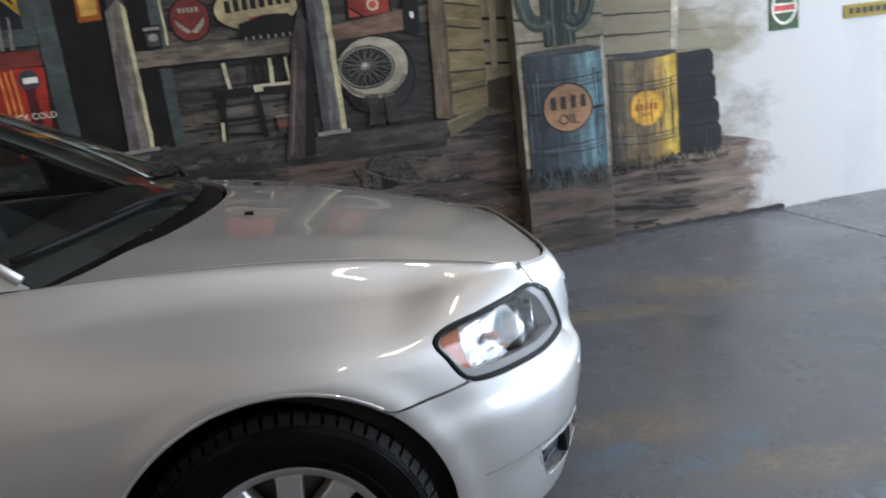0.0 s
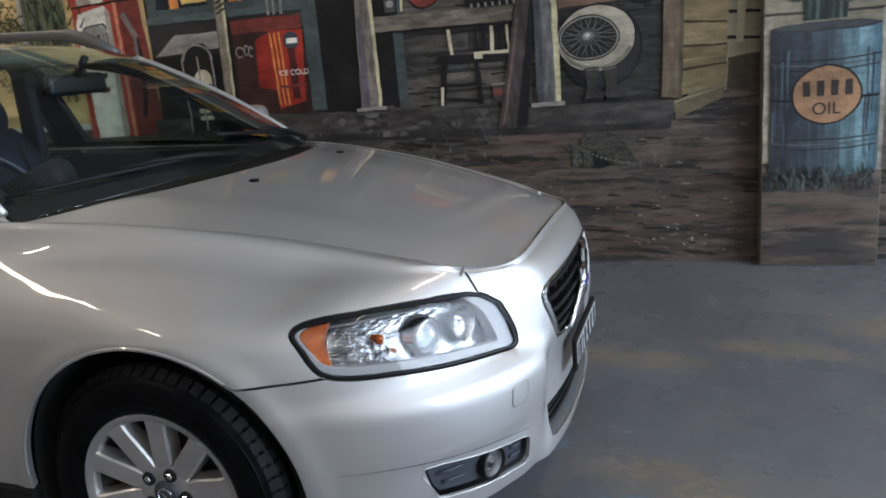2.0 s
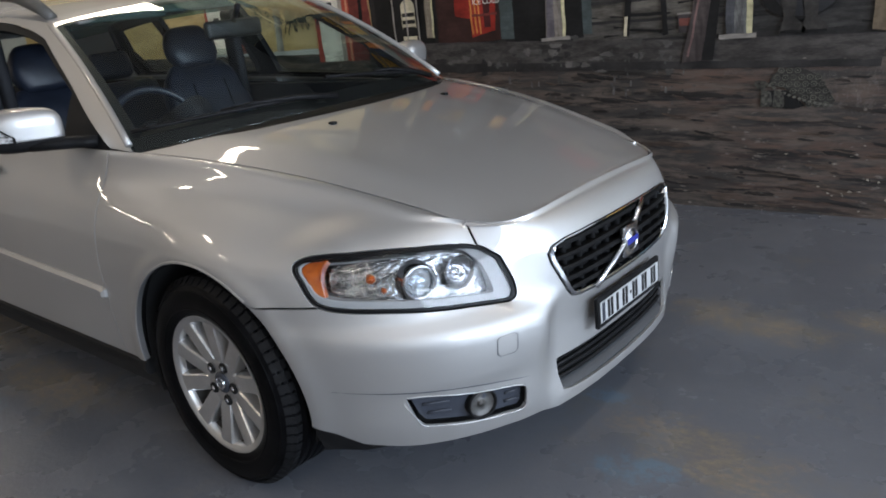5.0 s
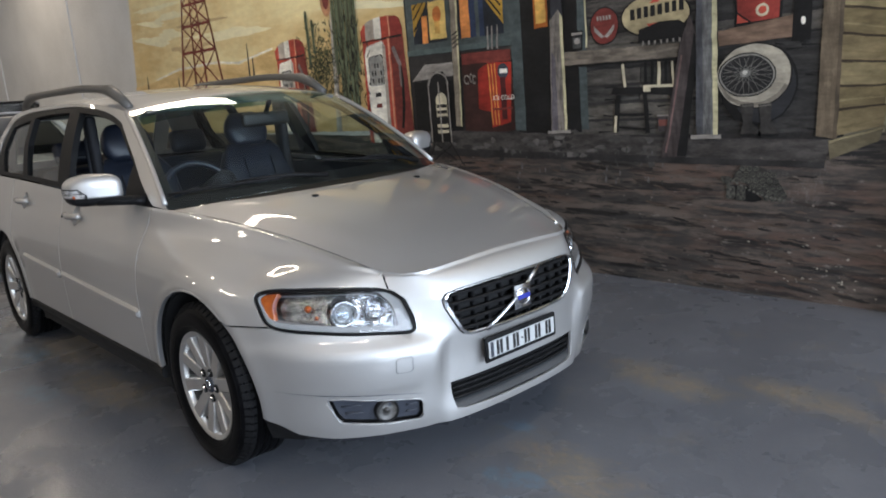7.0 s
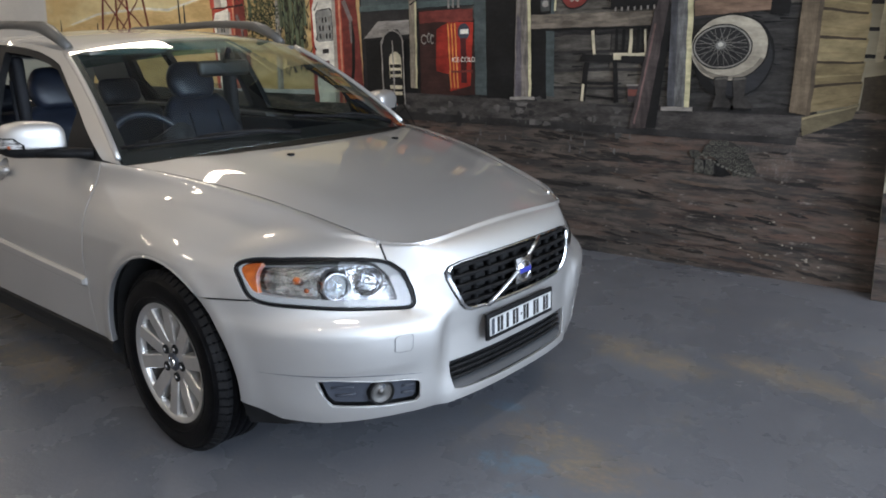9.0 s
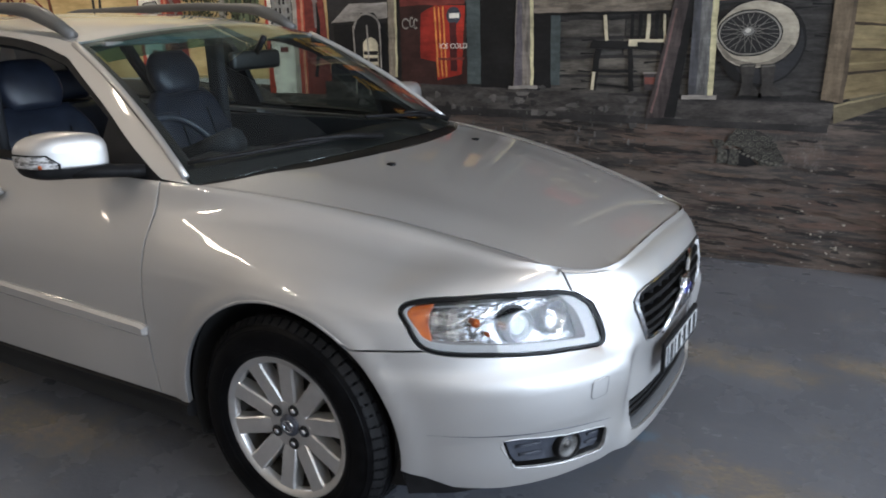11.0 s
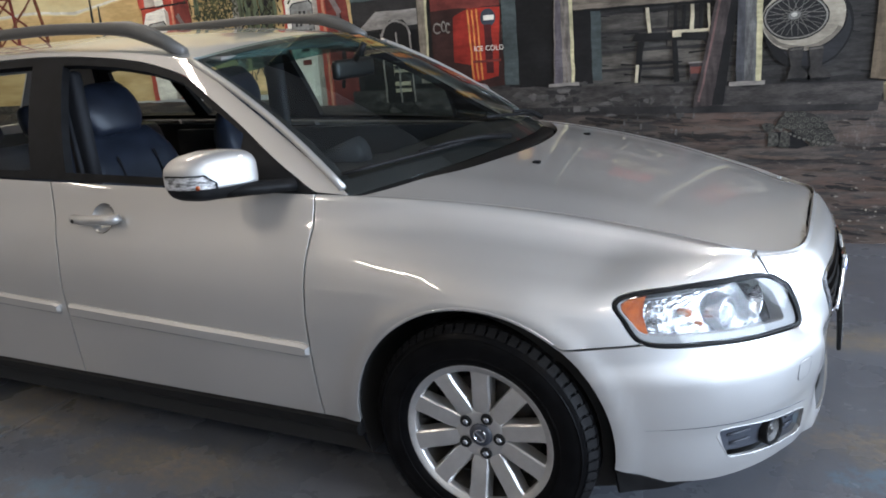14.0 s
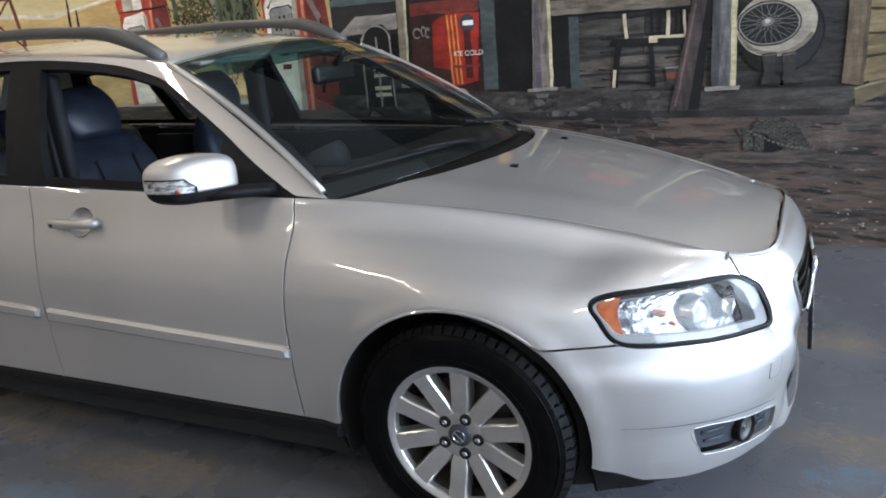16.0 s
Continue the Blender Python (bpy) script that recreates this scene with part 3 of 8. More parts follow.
for sign, word in ((-1, "right"), (1, "left")):
    S = side_of(sign)
    # front wing
    outline = [SEAM_A] + arch(0.0, 52, 182, 26) + [at(0.31, X=-0.362), at(0.31, X=-0.488)]
    outline += [at(z, X=-0.49 - 0.012 * math.sin((z - 0.31) / 0.6 * math.pi)) for z in (0.45, 0.6, 0.75, 0.86)]
    outline += top_at(-0.5, 0.645, 20) + [TIP]
    outline += LAMP[42:60] + LAMP[0:10]
    wing = part("wing", patch(S, outline, step=0.013), PAINT, CAR)
    part("arch_lip", patch(S, arch(0.0, 52, 176, 26, r=0.3585) + arch(0.0, 176, 52, 26, r=0.3665), step=0.02, gap=0, rim=0.010, lift=0.002, bevel=0.0018), PAINT, wing)

# bumper and nose in one piece, both sides
half = arch(0.0, -9, 52, 14)[0:] + [SEAM_A] + LAMP[9:43] + [TIP]
edge = [(p, 0.9995) for p in np.linspace(TIP[0], 0.0, 14)[1:]]
foot_l = [(p, at(0.203, Y=0.2)[1]) for p in np.linspace(0, at(0.205, X=0.58)[0], 18)] + [at(0.207, X=0.54), at(0.217, X=0.47), at(0.250, X=0.405)]
mirror = lambda pts: [(-u, w) for u, w in pts]
right_half = foot_l + half + edge
outline = right_half + mirror(right_half[:-1])[::-1]
seen_pts, clean = set(), []
for q in outline:
    k = (round(q[0], 4), round(q[1], 4))
    if k not in seen_pts:
        seen_pts.add(k)
        clean.append(q)
GRILLE = [(0.0, 0.672), (0.16, 0.672), (0.28, 0.669), (0.325, 0.662), (0.342, 0.645), (0.338, 0.62), (0.318, 0.575), (0.295, 0.535), (0.272, 0.512), (0.24, 0.502), (0.12, 0.497), (0.0, 0.496)]
g_half = [at(z, Y=max(y, 1e-3)) for y, z in GRILLE]
grille_line = g_half[1:-1] + [(0, g_half[-1][1])] + mirror(g_half[1:-1])[::-1] + [(0, g_half[0][1])]
INTAKE = [(0.0, 0.345), (0.20, 0.345), (0.328, 0.345), (0.325, 0.30), (0.312, 0.252), (0.28, 0.243), (0.15, 0.238), (0.0, 0.236)]
i_half = [at(z, Y=max(y, 1e-3)) for y, z in INTAKE]
intake_line = i_half[1:-1] + [(0, i_half[-1][1])] + mirror(i_half[1:-1])[::-1] + [(0, i_half[0][1])]
FOG = [at(0.357, Y=0.70), at(0.34, Y=0.57), at(0.328, Y=0.48), at(0.318, Y=0.447), at(0.30, Y=0.44), at(0.26, Y=0.438), at(0.245, Y=0.45), at(0.248, Y=0.52), at(0.257, Y=0.60), at(0.268, Y=0.665), at(0.29, Y=0.68)]
S = side_of(-1)
part("front_bumper", patch(S, clean, [grille_line, intake_line, FOG, mirror(FOG)], step=0.017, rim=0.010), PAINT, CAR)

# dark inner shell behind all panels
def inner(u, w):
    r = skin(np.asarray(u) / TW, np.asarray(w) / 0.5).copy()
    r[..., 0] = (r[..., 0] + 1.4) * 0.965 - 1.4
    r[..., 1] *= -0.95 * np.where(np.asarray(u) < 0, -1, 1)
    r[..., 2] -= 0.02
    return r


UM = (HP + 3.55) * TW
lower = [(-UM + 0.01, 0.02), (UM - 0.01, 0.02), (UM - 0.01, 0.97), (-UM + 0.01, 0.97)]
part("inner_shell", patch(inner, lower, [arch(0, -20, 200, 30), mirror(arch(0, -20, 200, 30)), arch(-2.64, -20, 200, 30), mirror(arch(-2.64, -20, 200, 30))], step=0.06, rim=0), DARK, CAR)


def both(name, make, material, label=""):
    """One panel each side."""
    for sg in (-1, 1):
        part(name, make(sg), material, CAR, label)


# bonnet
def mid_z(x):
    return knots(-x, (-0.748, -0.65, -0.55, -0.4, -0.2, 0.0, 0.2, 0.4), (0.750, 0.788, 0.824, 0.868, 0.915, 0.951, 0.975, 0.985))


def bonnet(x, y):
    x, y = np.broadcast_arrays(np.asarray(x, float), np.asarray(y, float))
    fr = x > 0.55
    xe = np.clip((0.748 - x) / 0.198, 1e-6, 1)
    ye = np.where(fr, 0.49 * xe ** (1 / 9), edge_y(np.minimum(x, 0.55)))
    ze = np.where(fr, 0.750 - 0.025 * (ye / 0.49) ** 2 + 0.05 * (ye / 0.49) ** 14, edge_z(np.minimum(x, 0.55)))
    r = np.clip(np.abs(y) / ye, 0, 1.02)
    crown = 1 - r**2.2
    # the two ridges of the bonnet run back from the grille corners
    ridge = 0.006 * np.exp(-(((np.abs(y) / ye - 0.80) / 0.10) ** 2)) * step01(-x, -0.7, -0.2)
    return np.stack([x, y, ze + (mid_z(x) - ze) * crown + ridge], -1)


half_line = [(x, float(edge_y(x))) for x in np.linspace(-0.365, 0.545, 22)] + [(0.748 - 0.198 * (f / 0.49) ** 9, f) for f in np.r_[np.linspace(0.488, 0.40, 14), np.linspace(0.36, 0.0, 8)]]
rear_line = [(-0.09 - 0.52 * y * y, y) for y in np.linspace(0.0, 0.725, 14)]
hl = rear_line + half_line
part("bonnet", patch(bonnet, hl + [(x, -y) for x, y in hl[1:-1]][::-1], step=0.03, gap=0.0034), PAINT, CAR)


# windscreen
def screen(u, w):
    u, w = np.broadcast_arrays(np.asarray(u, float), np.asarray(w, float))
    b = np.stack([-0.165 - 0.235 * u**2, 0.738 * u, 0.982 - 0.040 * u**2], -1)
    t = np.stack([-0.965 - 0.085 * u**2, 0.594 * u, 1.388 - 0.050 * u**2], -1)
    n = np.stack([np.full_like(u, 0.5), 0 * u, np.full_like(u, 0.86)], -1)
    return b + (t - b) * w[..., None] + n * (0.028 * 4 * w * (1 - w))[..., None]


def frame_quad(u0, u1, w0, w1):
    return [(u0, w0), (u1, w0), (u1, w1), (u0, w1)]


ws = part("windscreen", patch(screen, frame_quad(-0.998, 0.998, -0.01, 0.995), step=0.06, rim=0.004, gap=0.0), SCREENGLASS, CAR, "clear curved windscreen")
ws.visible_shadow = False
SUNBAND = clear("teal_band", (0.22, 0.42, 0.42), ior=1.02)
band = part("sun_band", patch(lambda u, w: screen(u, w) - np.array([0.003, 0, 0.005]), frame_quad(-0.94, 0.94, 0.80, 0.957), step=0.06, rim=0, gap=0), SUNBAND, CAR, "teal-tinted sun band")
band.visible_shadow = False
# printed dark border of the glass, just inside it
part("windscreen_band", patch(lambda u, w: screen(u, w) - np.array([0.004, 0, 0.007]), frame_quad(-0.985, 0.985, 0.0, 0.995), [frame_quad(-0.945, 0.945, 0.075, 0.955)], step=0.05, rim=0, gap=0), GLOSSBLACK, CAR)
# edges of the pillars, proud of the glass
for sg in (-1, 1):
    edge = [screen(sg * 0.999, w) + np.array([-0.002, 0, 0.0015]) for w in np.linspace(0.03, 0.985, 14)]
    part("pillar_edge", tube(edge, 0.0115, 8), PAINT, CAR)
# cowl between bonnet and glass
cowl = [(-0.10 - 0.52 * y * y, y) for y in np.linspace(-0.73, 0.73, 21)] + [(-0.20 - 0.40 * y * y, y) for y in np.linspace(0.72, -0.72, 21)]
part("cowl_panel", patch(lambda x, y: np.stack([np.asarray(x), np.asarray(y), 0.962 - 0.045 * np.asarray(y) ** 2 / 0.53 + 0 * np.asarray(x)], -1), cowl, step=0.04, rim=0.03, gap=0.0), BLACK, CAR)


def roof_edge_z(x):
    return knots(-x, (1.046, 1.2, 1.4, 1.8, 2.4, 3.0, 3.4), (1.338, 1.362, 1.383, 1.402, 1.40, 1.375, 1.345))


def roof_edge(x):
    t = np.clip((-0.40 - x) / 0.648, 0, 1)
    fr = x > -1.048
    y = np.where(fr, 0.738 - 0.144 * t, 0.594 + 0.012 * step01(-x, 1.05, 1.6) - 0.05 * step01(-x, 2.6, 3.4))
    z = np.where(fr, 0.942 + 0.396 * t + 0.03 * 4 * t * (1 - t) * 0.4, roof_edge_z(x))
    return y, z


def roof(x, y):
    x, y = np.broadcast_arrays(np.asarray(x, float), np.asarray(y, float))
    ye, ze = roof_edge(x)
    r = np.clip(np.abs(y) / ye, 0, 1.02)
    return np.stack([x, y, ze + 0.05 * (1 - r**2.4)], -1)


rl = [(-0.967 - 0.085 * u * u, 0.594 * u) for u in np.linspace(0, 1, 10)] + [(x, float(roof_edge(np.array(x))[0])) for x in np.linspace(-1.1, -3.3, 20)] + [(-3.34, 0.3), (-3.35, 0.0)]
part("roof", patch(roof, rl + [(x, -y) for x, y in rl[1:-1]][::-1], step=0.05, gap=0.0, rim=0.01), PAINT, CAR)


# upper sides: u is X, w climbs from the waistline to the roof edge
def upper(sg):
    def f(x, w):
        x, w = np.broadcast_arrays(np.asarray(x, float), np.asarray(w, float))
        ye, ze = roof_edge(x)
        yb, zb = edge_y(x), edge_z(x)
        yb = yb - 0.30 * step01(-x, 3.1, 3.62) ** 2
        ye = ye - 0.25 * step01(-x, 3.1, 3.62) ** 2
        y = yb + (ye - yb) * w + 0.018 * 4 * w * (1 - w) * np.clip((ze - zb) / 0.3, 0, 1)
        return np.stack([x - 0.0 * w, sg * y, zb + (ze - zb) * w], -1)
    return f


def frame_top(x):
    return float(knots(-x, (0.50, 0.56, 0.65, 0.80, 1.04, 1.26, 1.6, 2.4, 2.9, 3.3), (0.06, 0.36, 0.57, 0.765, 0.872, 0.94, 0.962, 0.95, 0.88, 0.6)))


XF = list(np.linspace(-0.50, -0.85, 12)) + list(np.linspace(-0.90, -2.95, 30))
BLACKLINE = [(x, frame_top(x)) for x in XF]
cant = [(-0.405, 0.03)] + BLACKLINE + [(-3.05, 0.55), (-3.0, 0.01), (-3.40, 0.01), (-3.38, 0.5), (-3.33, 0.999)] + [(x, 0.999) for x in np.linspace(-3.2, -0.405, 44)]
both("roof_side", lambda sg: patch(upper(sg), cant, step=0.04, gap=0.001, rim=0.01), PAINT)


GLASSES = (
    [(-0.775, 0.075), (-1.525, 0.075), (-1.60, 0.895)] + [(x, frame_top(x) - 0.062) for x in (-1.5, -1.33, -1.2, -1.1, -1.0, -0.90, -0.84, -0.78)],
    [(-1.71, 0.075), (-2.27, 0.075), (-2.36, 0.5), (-2.38, 0.86), (-2.1, 0.89), (-1.76, 0.895)],
    [(-2.37, 0.075), (-2.80, 0.075), (-2.90, 0.4), (-2.86, 0.76), (-2.46, 0.83), (-2.44, 0.5)],
)
frame_out = [(-0.505, 0.005)] + BLACKLINE[1:] + [(-3.03, 0.5), (-2.98, 0.01)]
both("window_frame", lambda sg: patch(upper(sg), frame_out, GLASSES, step=0.045, gap=0.001, rim=0.03, lift=-0.004), BLACK, "matt black window frames and pillars")
both("quarter_glass", lambda sg: patch(upper(sg), GLASSES[2], step=0.08, gap=-0.004, rim=0, lift=-0.016), GLASS)
both("rear_door_glass", lambda sg: patch(upper(sg), [(-1.70, 0.03), (-2.28, 0.03), (-2.38, 0.36), (-1.73, 0.36)], step=0.08, gap=-0.004, rim=0.004, lift=-0.018), GLASS, "half-lowered door glass")
part("front_door_glass", patch(upper(1), GLASSES[0], step=0.08, gap=-0.004, rim=0, lift=-0.016), GLASS, CAR)
for ob in bpy.data.objects:
    if ob.name.startswith(("quarter_glass", "rear_door_glass", "front_door_glass")):
        ob.visible_shadow = False

# doors and rear quarter, each with its moulding
for sg in (-1, 1):
    S = side_of(sg)
    SEAM_B = [(0.31, -1.51), (0.45, -1.513), (0.60, -1.52), (0.75, -1.53), (0.86, -1.555)]
    front = [at(0.31, X=-0.488)] + [at(0.31, X=x) for x in np.linspace(-0.6, -1.5, 10)] + [at(z, X=x) for z, x in SEAM_B]
    front += top_at(-1.59, -0.5, 16) + [at(z, X=-0.49 - 0.012 * math.sin((z - 0.31) / 0.6 * math.pi)) for z in (0.86, 0.75, 0.6, 0.45)]
    bowl = lambda xa, zc: [at(zc + 0.044 * math.sin(a), X=xa + 0.012 + 0.050 * math.cos(a)) for a in np.linspace(0, 2 * math.pi, 25)[:-1]]
    door = part("front_door", patch(S, front, [bowl(-1.335, 0.862)], step=0.035), PAINT, CAR)
    rear = [at(z, X=x) for z, x in SEAM_B[::-1]] + [at(0.31, X=x) for x in np.linspace(-1.56, -2.24, 7)] + arch(-2.64, 2, 62, 12, r=0.40) + [at(0.75, X=-2.46), at(0.88, X=-2.50)] + top_at(-2.52, -1.6, 12)
    rdoor = part("rear_door", patch(S, rear, [bowl(-2.235, 0.885)], step=0.04), PAINT, CAR)
    quarter = arch(-2.64, 62, 2, 12, r=0.40)[0:] + [at(0.31, X=-2.262)] + arch(-2.64, 0, 180, 30) + [at(0.30, X=-3.02), at(0.25, X=-3.3), at(0.25, X=-3.55)] + [at(0.6, X=-3.6), at(0.9, X=-3.56)] + top_at(-3.5, -2.53, 14) + [at(0.88, X=-2.50), at(0.75, X=-2.46)]
    part("rear_quarter", patch(S, quarter, step=0.045), PAINT, CAR)
    # side mouldings, painted, standing proud of the doors
    for holder, xa, xb in ((door, -0.50, -1.495), (rdoor, -1.545, -2.18)):
        za, zb = 0.518 + 0.047 * (xa + 0.5) / -1.425, 0.518 + 0.047 * (xb + 0.5) / -1.425
        m = [at(za + 0.012, X=xa), at(za - 0.012, X=xa), at(za - 0.022, X=xa - 0.012), at(zb - 0.024, X=xb), at(zb + 0.022, X=xb), at(za + 0.02, X=xa - 0.02)]
        part("side_moulding", patch(S, m, step=0.03, gap=0, rim=0.02, lift=0.016, bevel=0.009), PAINT, holder)
    # handle with its finger recess
    for holder, xa in ((door, -1.335), (rdoor, -2.235)):
        zc = 0.862 if holder is door else 0.885
        yb = float(skin(*[q / d for q, d in zip(at(zc, X=xa), (TW, 0.5))])[1])
        cup = bmesh.new()
        ringed = [Vector(S(u, w)) for u, w in bowl(xa, zc)]
        mid = sum(ringed, Vector()) / len(ringed)
        loops = []
        for r, deep in ((1.02, 0.0), (0.96, 0.006), (0.86, 0.014), (0.70, 0.021), (0.45, 0.027), (0.15, 0.029)):
            loops.append([cup.verts.new(mid.lerp(q, r) - Vector((0, sg * deep, 0))) for q in ringed])
        for la, lb in zip(loops, loops[1:]):
            for i in range(24):
                cup.faces.new((la[i], la[(i + 1) % 24], lb[(i + 1) % 24], lb[i]))
        cup.faces.new(loops[-1])
        bmesh.ops.recalc_face_normals(cup, faces=cup.faces)
        part("handle_recess", cup, PAINT, holder, "dished silver finger recess", sharp=1.2)
        bar = [(xa - 0.108, yb + 0.006), (xa - 0.104, yb + 0.020), (xa - 0.03, yb + 0.030), (xa + 0.05, yb + 0.030), (xa + 0.094, yb + 0.022), (xa + 0.098, yb + 0.006)]
        part("door_handle", tube([(x, sg * y, zc - 0.004 + 0.002 * i) for i, (x, y) in enumerate(bar)], [0.015, 0.017, 0.017, 0.0165, 0.016, 0.014], 12, 1.0), PAINT, holder)
        if holder is door:
            bm = bmesh.new()
            lathe(bm, [(0.0005, -0.002), (0.006, -0.002), (0.007, 0.0)], Matrix.Translation((xa - 0.088, sg * (yb + 0.0395), zc - 0.004)) @ Matrix.Diagonal((1, -sg, 1, 1)), 14)
            part("keyhole", bm, DARK, holder)
    # black sill
    sill = [at(0.307, X=x) for x in np.linspace(-0.365, -2.27, 14)] + [at(0.256, X=x) for x in np.linspace(-2.27, -0.37, 14)]
    part("sill_panel", patch(S, sill, step=0.05, gap=0, rim=0.03, lift=-0.002, bevel=0.010), BLACK, CAR)
    skirt = [at(0.272, X=0.352), at(0.250, X=0.405), at(0.217, X=0.47), at(0.206, X=0.53), at(0.19, X=0.47), at(0.185, X=0.36)]
    part("bumper_skirt", patch(S, skirt, step=0.03, gap=0, rim=0.03, lift=-0.004, bevel=0.004), BLACK, CAR)


# tail: plain rear face with glass
def tail(y, w):
    y, w = np.broadcast_arrays(np.asarray(y, float), np.asarray(w, float))
    return np.stack([-3.60 + 0.24 * w - 0.12 * y**2 * -1 * 0.5, y, 1.0 + 0.37 * w], -1)


part("tailgate", patch(tail, frame_quad(-0.62, 0.62, -0.9, 0.99), [frame_quad(-0.50, 0.50, 0.08, 0.86)], step=0.1, gap=0, rim=0.01), PAINT, CAR)
part("tailgate_glass", patch(tail, frame_quad(-0.51, 0.51, 0.07, 0.87), step=0.1, gap=0, rim=0, lift=-0.004), GLASS, CAR).visible_shadow = False

# roof rails
for sg in (-1, 1):
    pts = []
    for i in range(25):
        s = i / 24
        x = -1.10 - 1.78 * s
        rise = math.sin(min(1, s / 0.15) * math.pi / 2) if s < 0.5 else math.sin(min(1, (1 - s) / 0.12) * math.pi / 2)
        z = float(roof_edge_z(np.array(x))) + 0.012 + 0.062 * rise
        pts.append((x, sg * (0.556 + 0.006 * math.sin(s * math.pi)), z))
    rad = [0.017 + 0.003 * min(1, i / 4, (24 - i) / 4) + 0.011 * math.exp(-((i - 2.2) / 1.6) ** 2) + 0.010 * math.exp(-((i - 21.8) / 1.6) ** 2) for i in range(25)]
    part("roof_rail", tube(pts, rad, 12), RAILGREY, CAR, "dark grey roof rail")

# wheel housings and underside
for hx in (0.0, -2.64):
    for sg in (-1, 1):
        bm = bmesh.new()
        prof = [(0.372, 0.845), (0.378, 0.70), (0.378, 0.52), (0.02, 0.52)]
        rings = []
        for r, y in prof:
            ring = []
            for a in np.linspace(-0.28, math.pi + 0.35, 36):
                x, z = hx + r * math.cos(a), max(0.14, 0.325 + r * math.sin(a))
                edge = float(low(max(0.0, at(max(z, Z0), X=x)[0] / TW), max(z, Z0))[1]) - 0.014 if y > 0.8 else y
                ring.append(bm.verts.new((x, sg * min(y, edge), z)))
            rings.append(ring)
        for a, b in zip(rings, rings[1:]):
            for k in range(35):
                bm.faces.new((a[k], a[k + 1], b[k + 1], b[k]))
        part("wheel_housing", bm, DARK, CAR)
part("underside", box(-3.45, 0.62, -0.50, 0.50, 0.19, 0.24), DARK, CAR)
part("floor_pan", box(-2.2, -0.45, -0.76, 0.76, 0.225, 0.25), DARK, CAR)
part("front_undertray", box(0.36, 0.66, -0.42, 0.42, 0.215, 0.235), DARK, CAR)

# ---- wheels: tyre, rim, ten spokes, cap, bolts ----
TREAD = surface("tread", (0.007, 0.007, 0.0075), 0.6, vary=0.3, scale=30, fine=200, bump=0.2, spec=0.15)
# barrel colour far darker than the alloy of the spokes
BARREL = surface("dark_barrel", (0.050, 0.047, 0.043), 0.55, 0.3, vary=0.3, scale=14)
DISC = surface("brake_disc", (0.10, 0.095, 0.09), 0.5, 0.8, vary=0.2, scale=20)


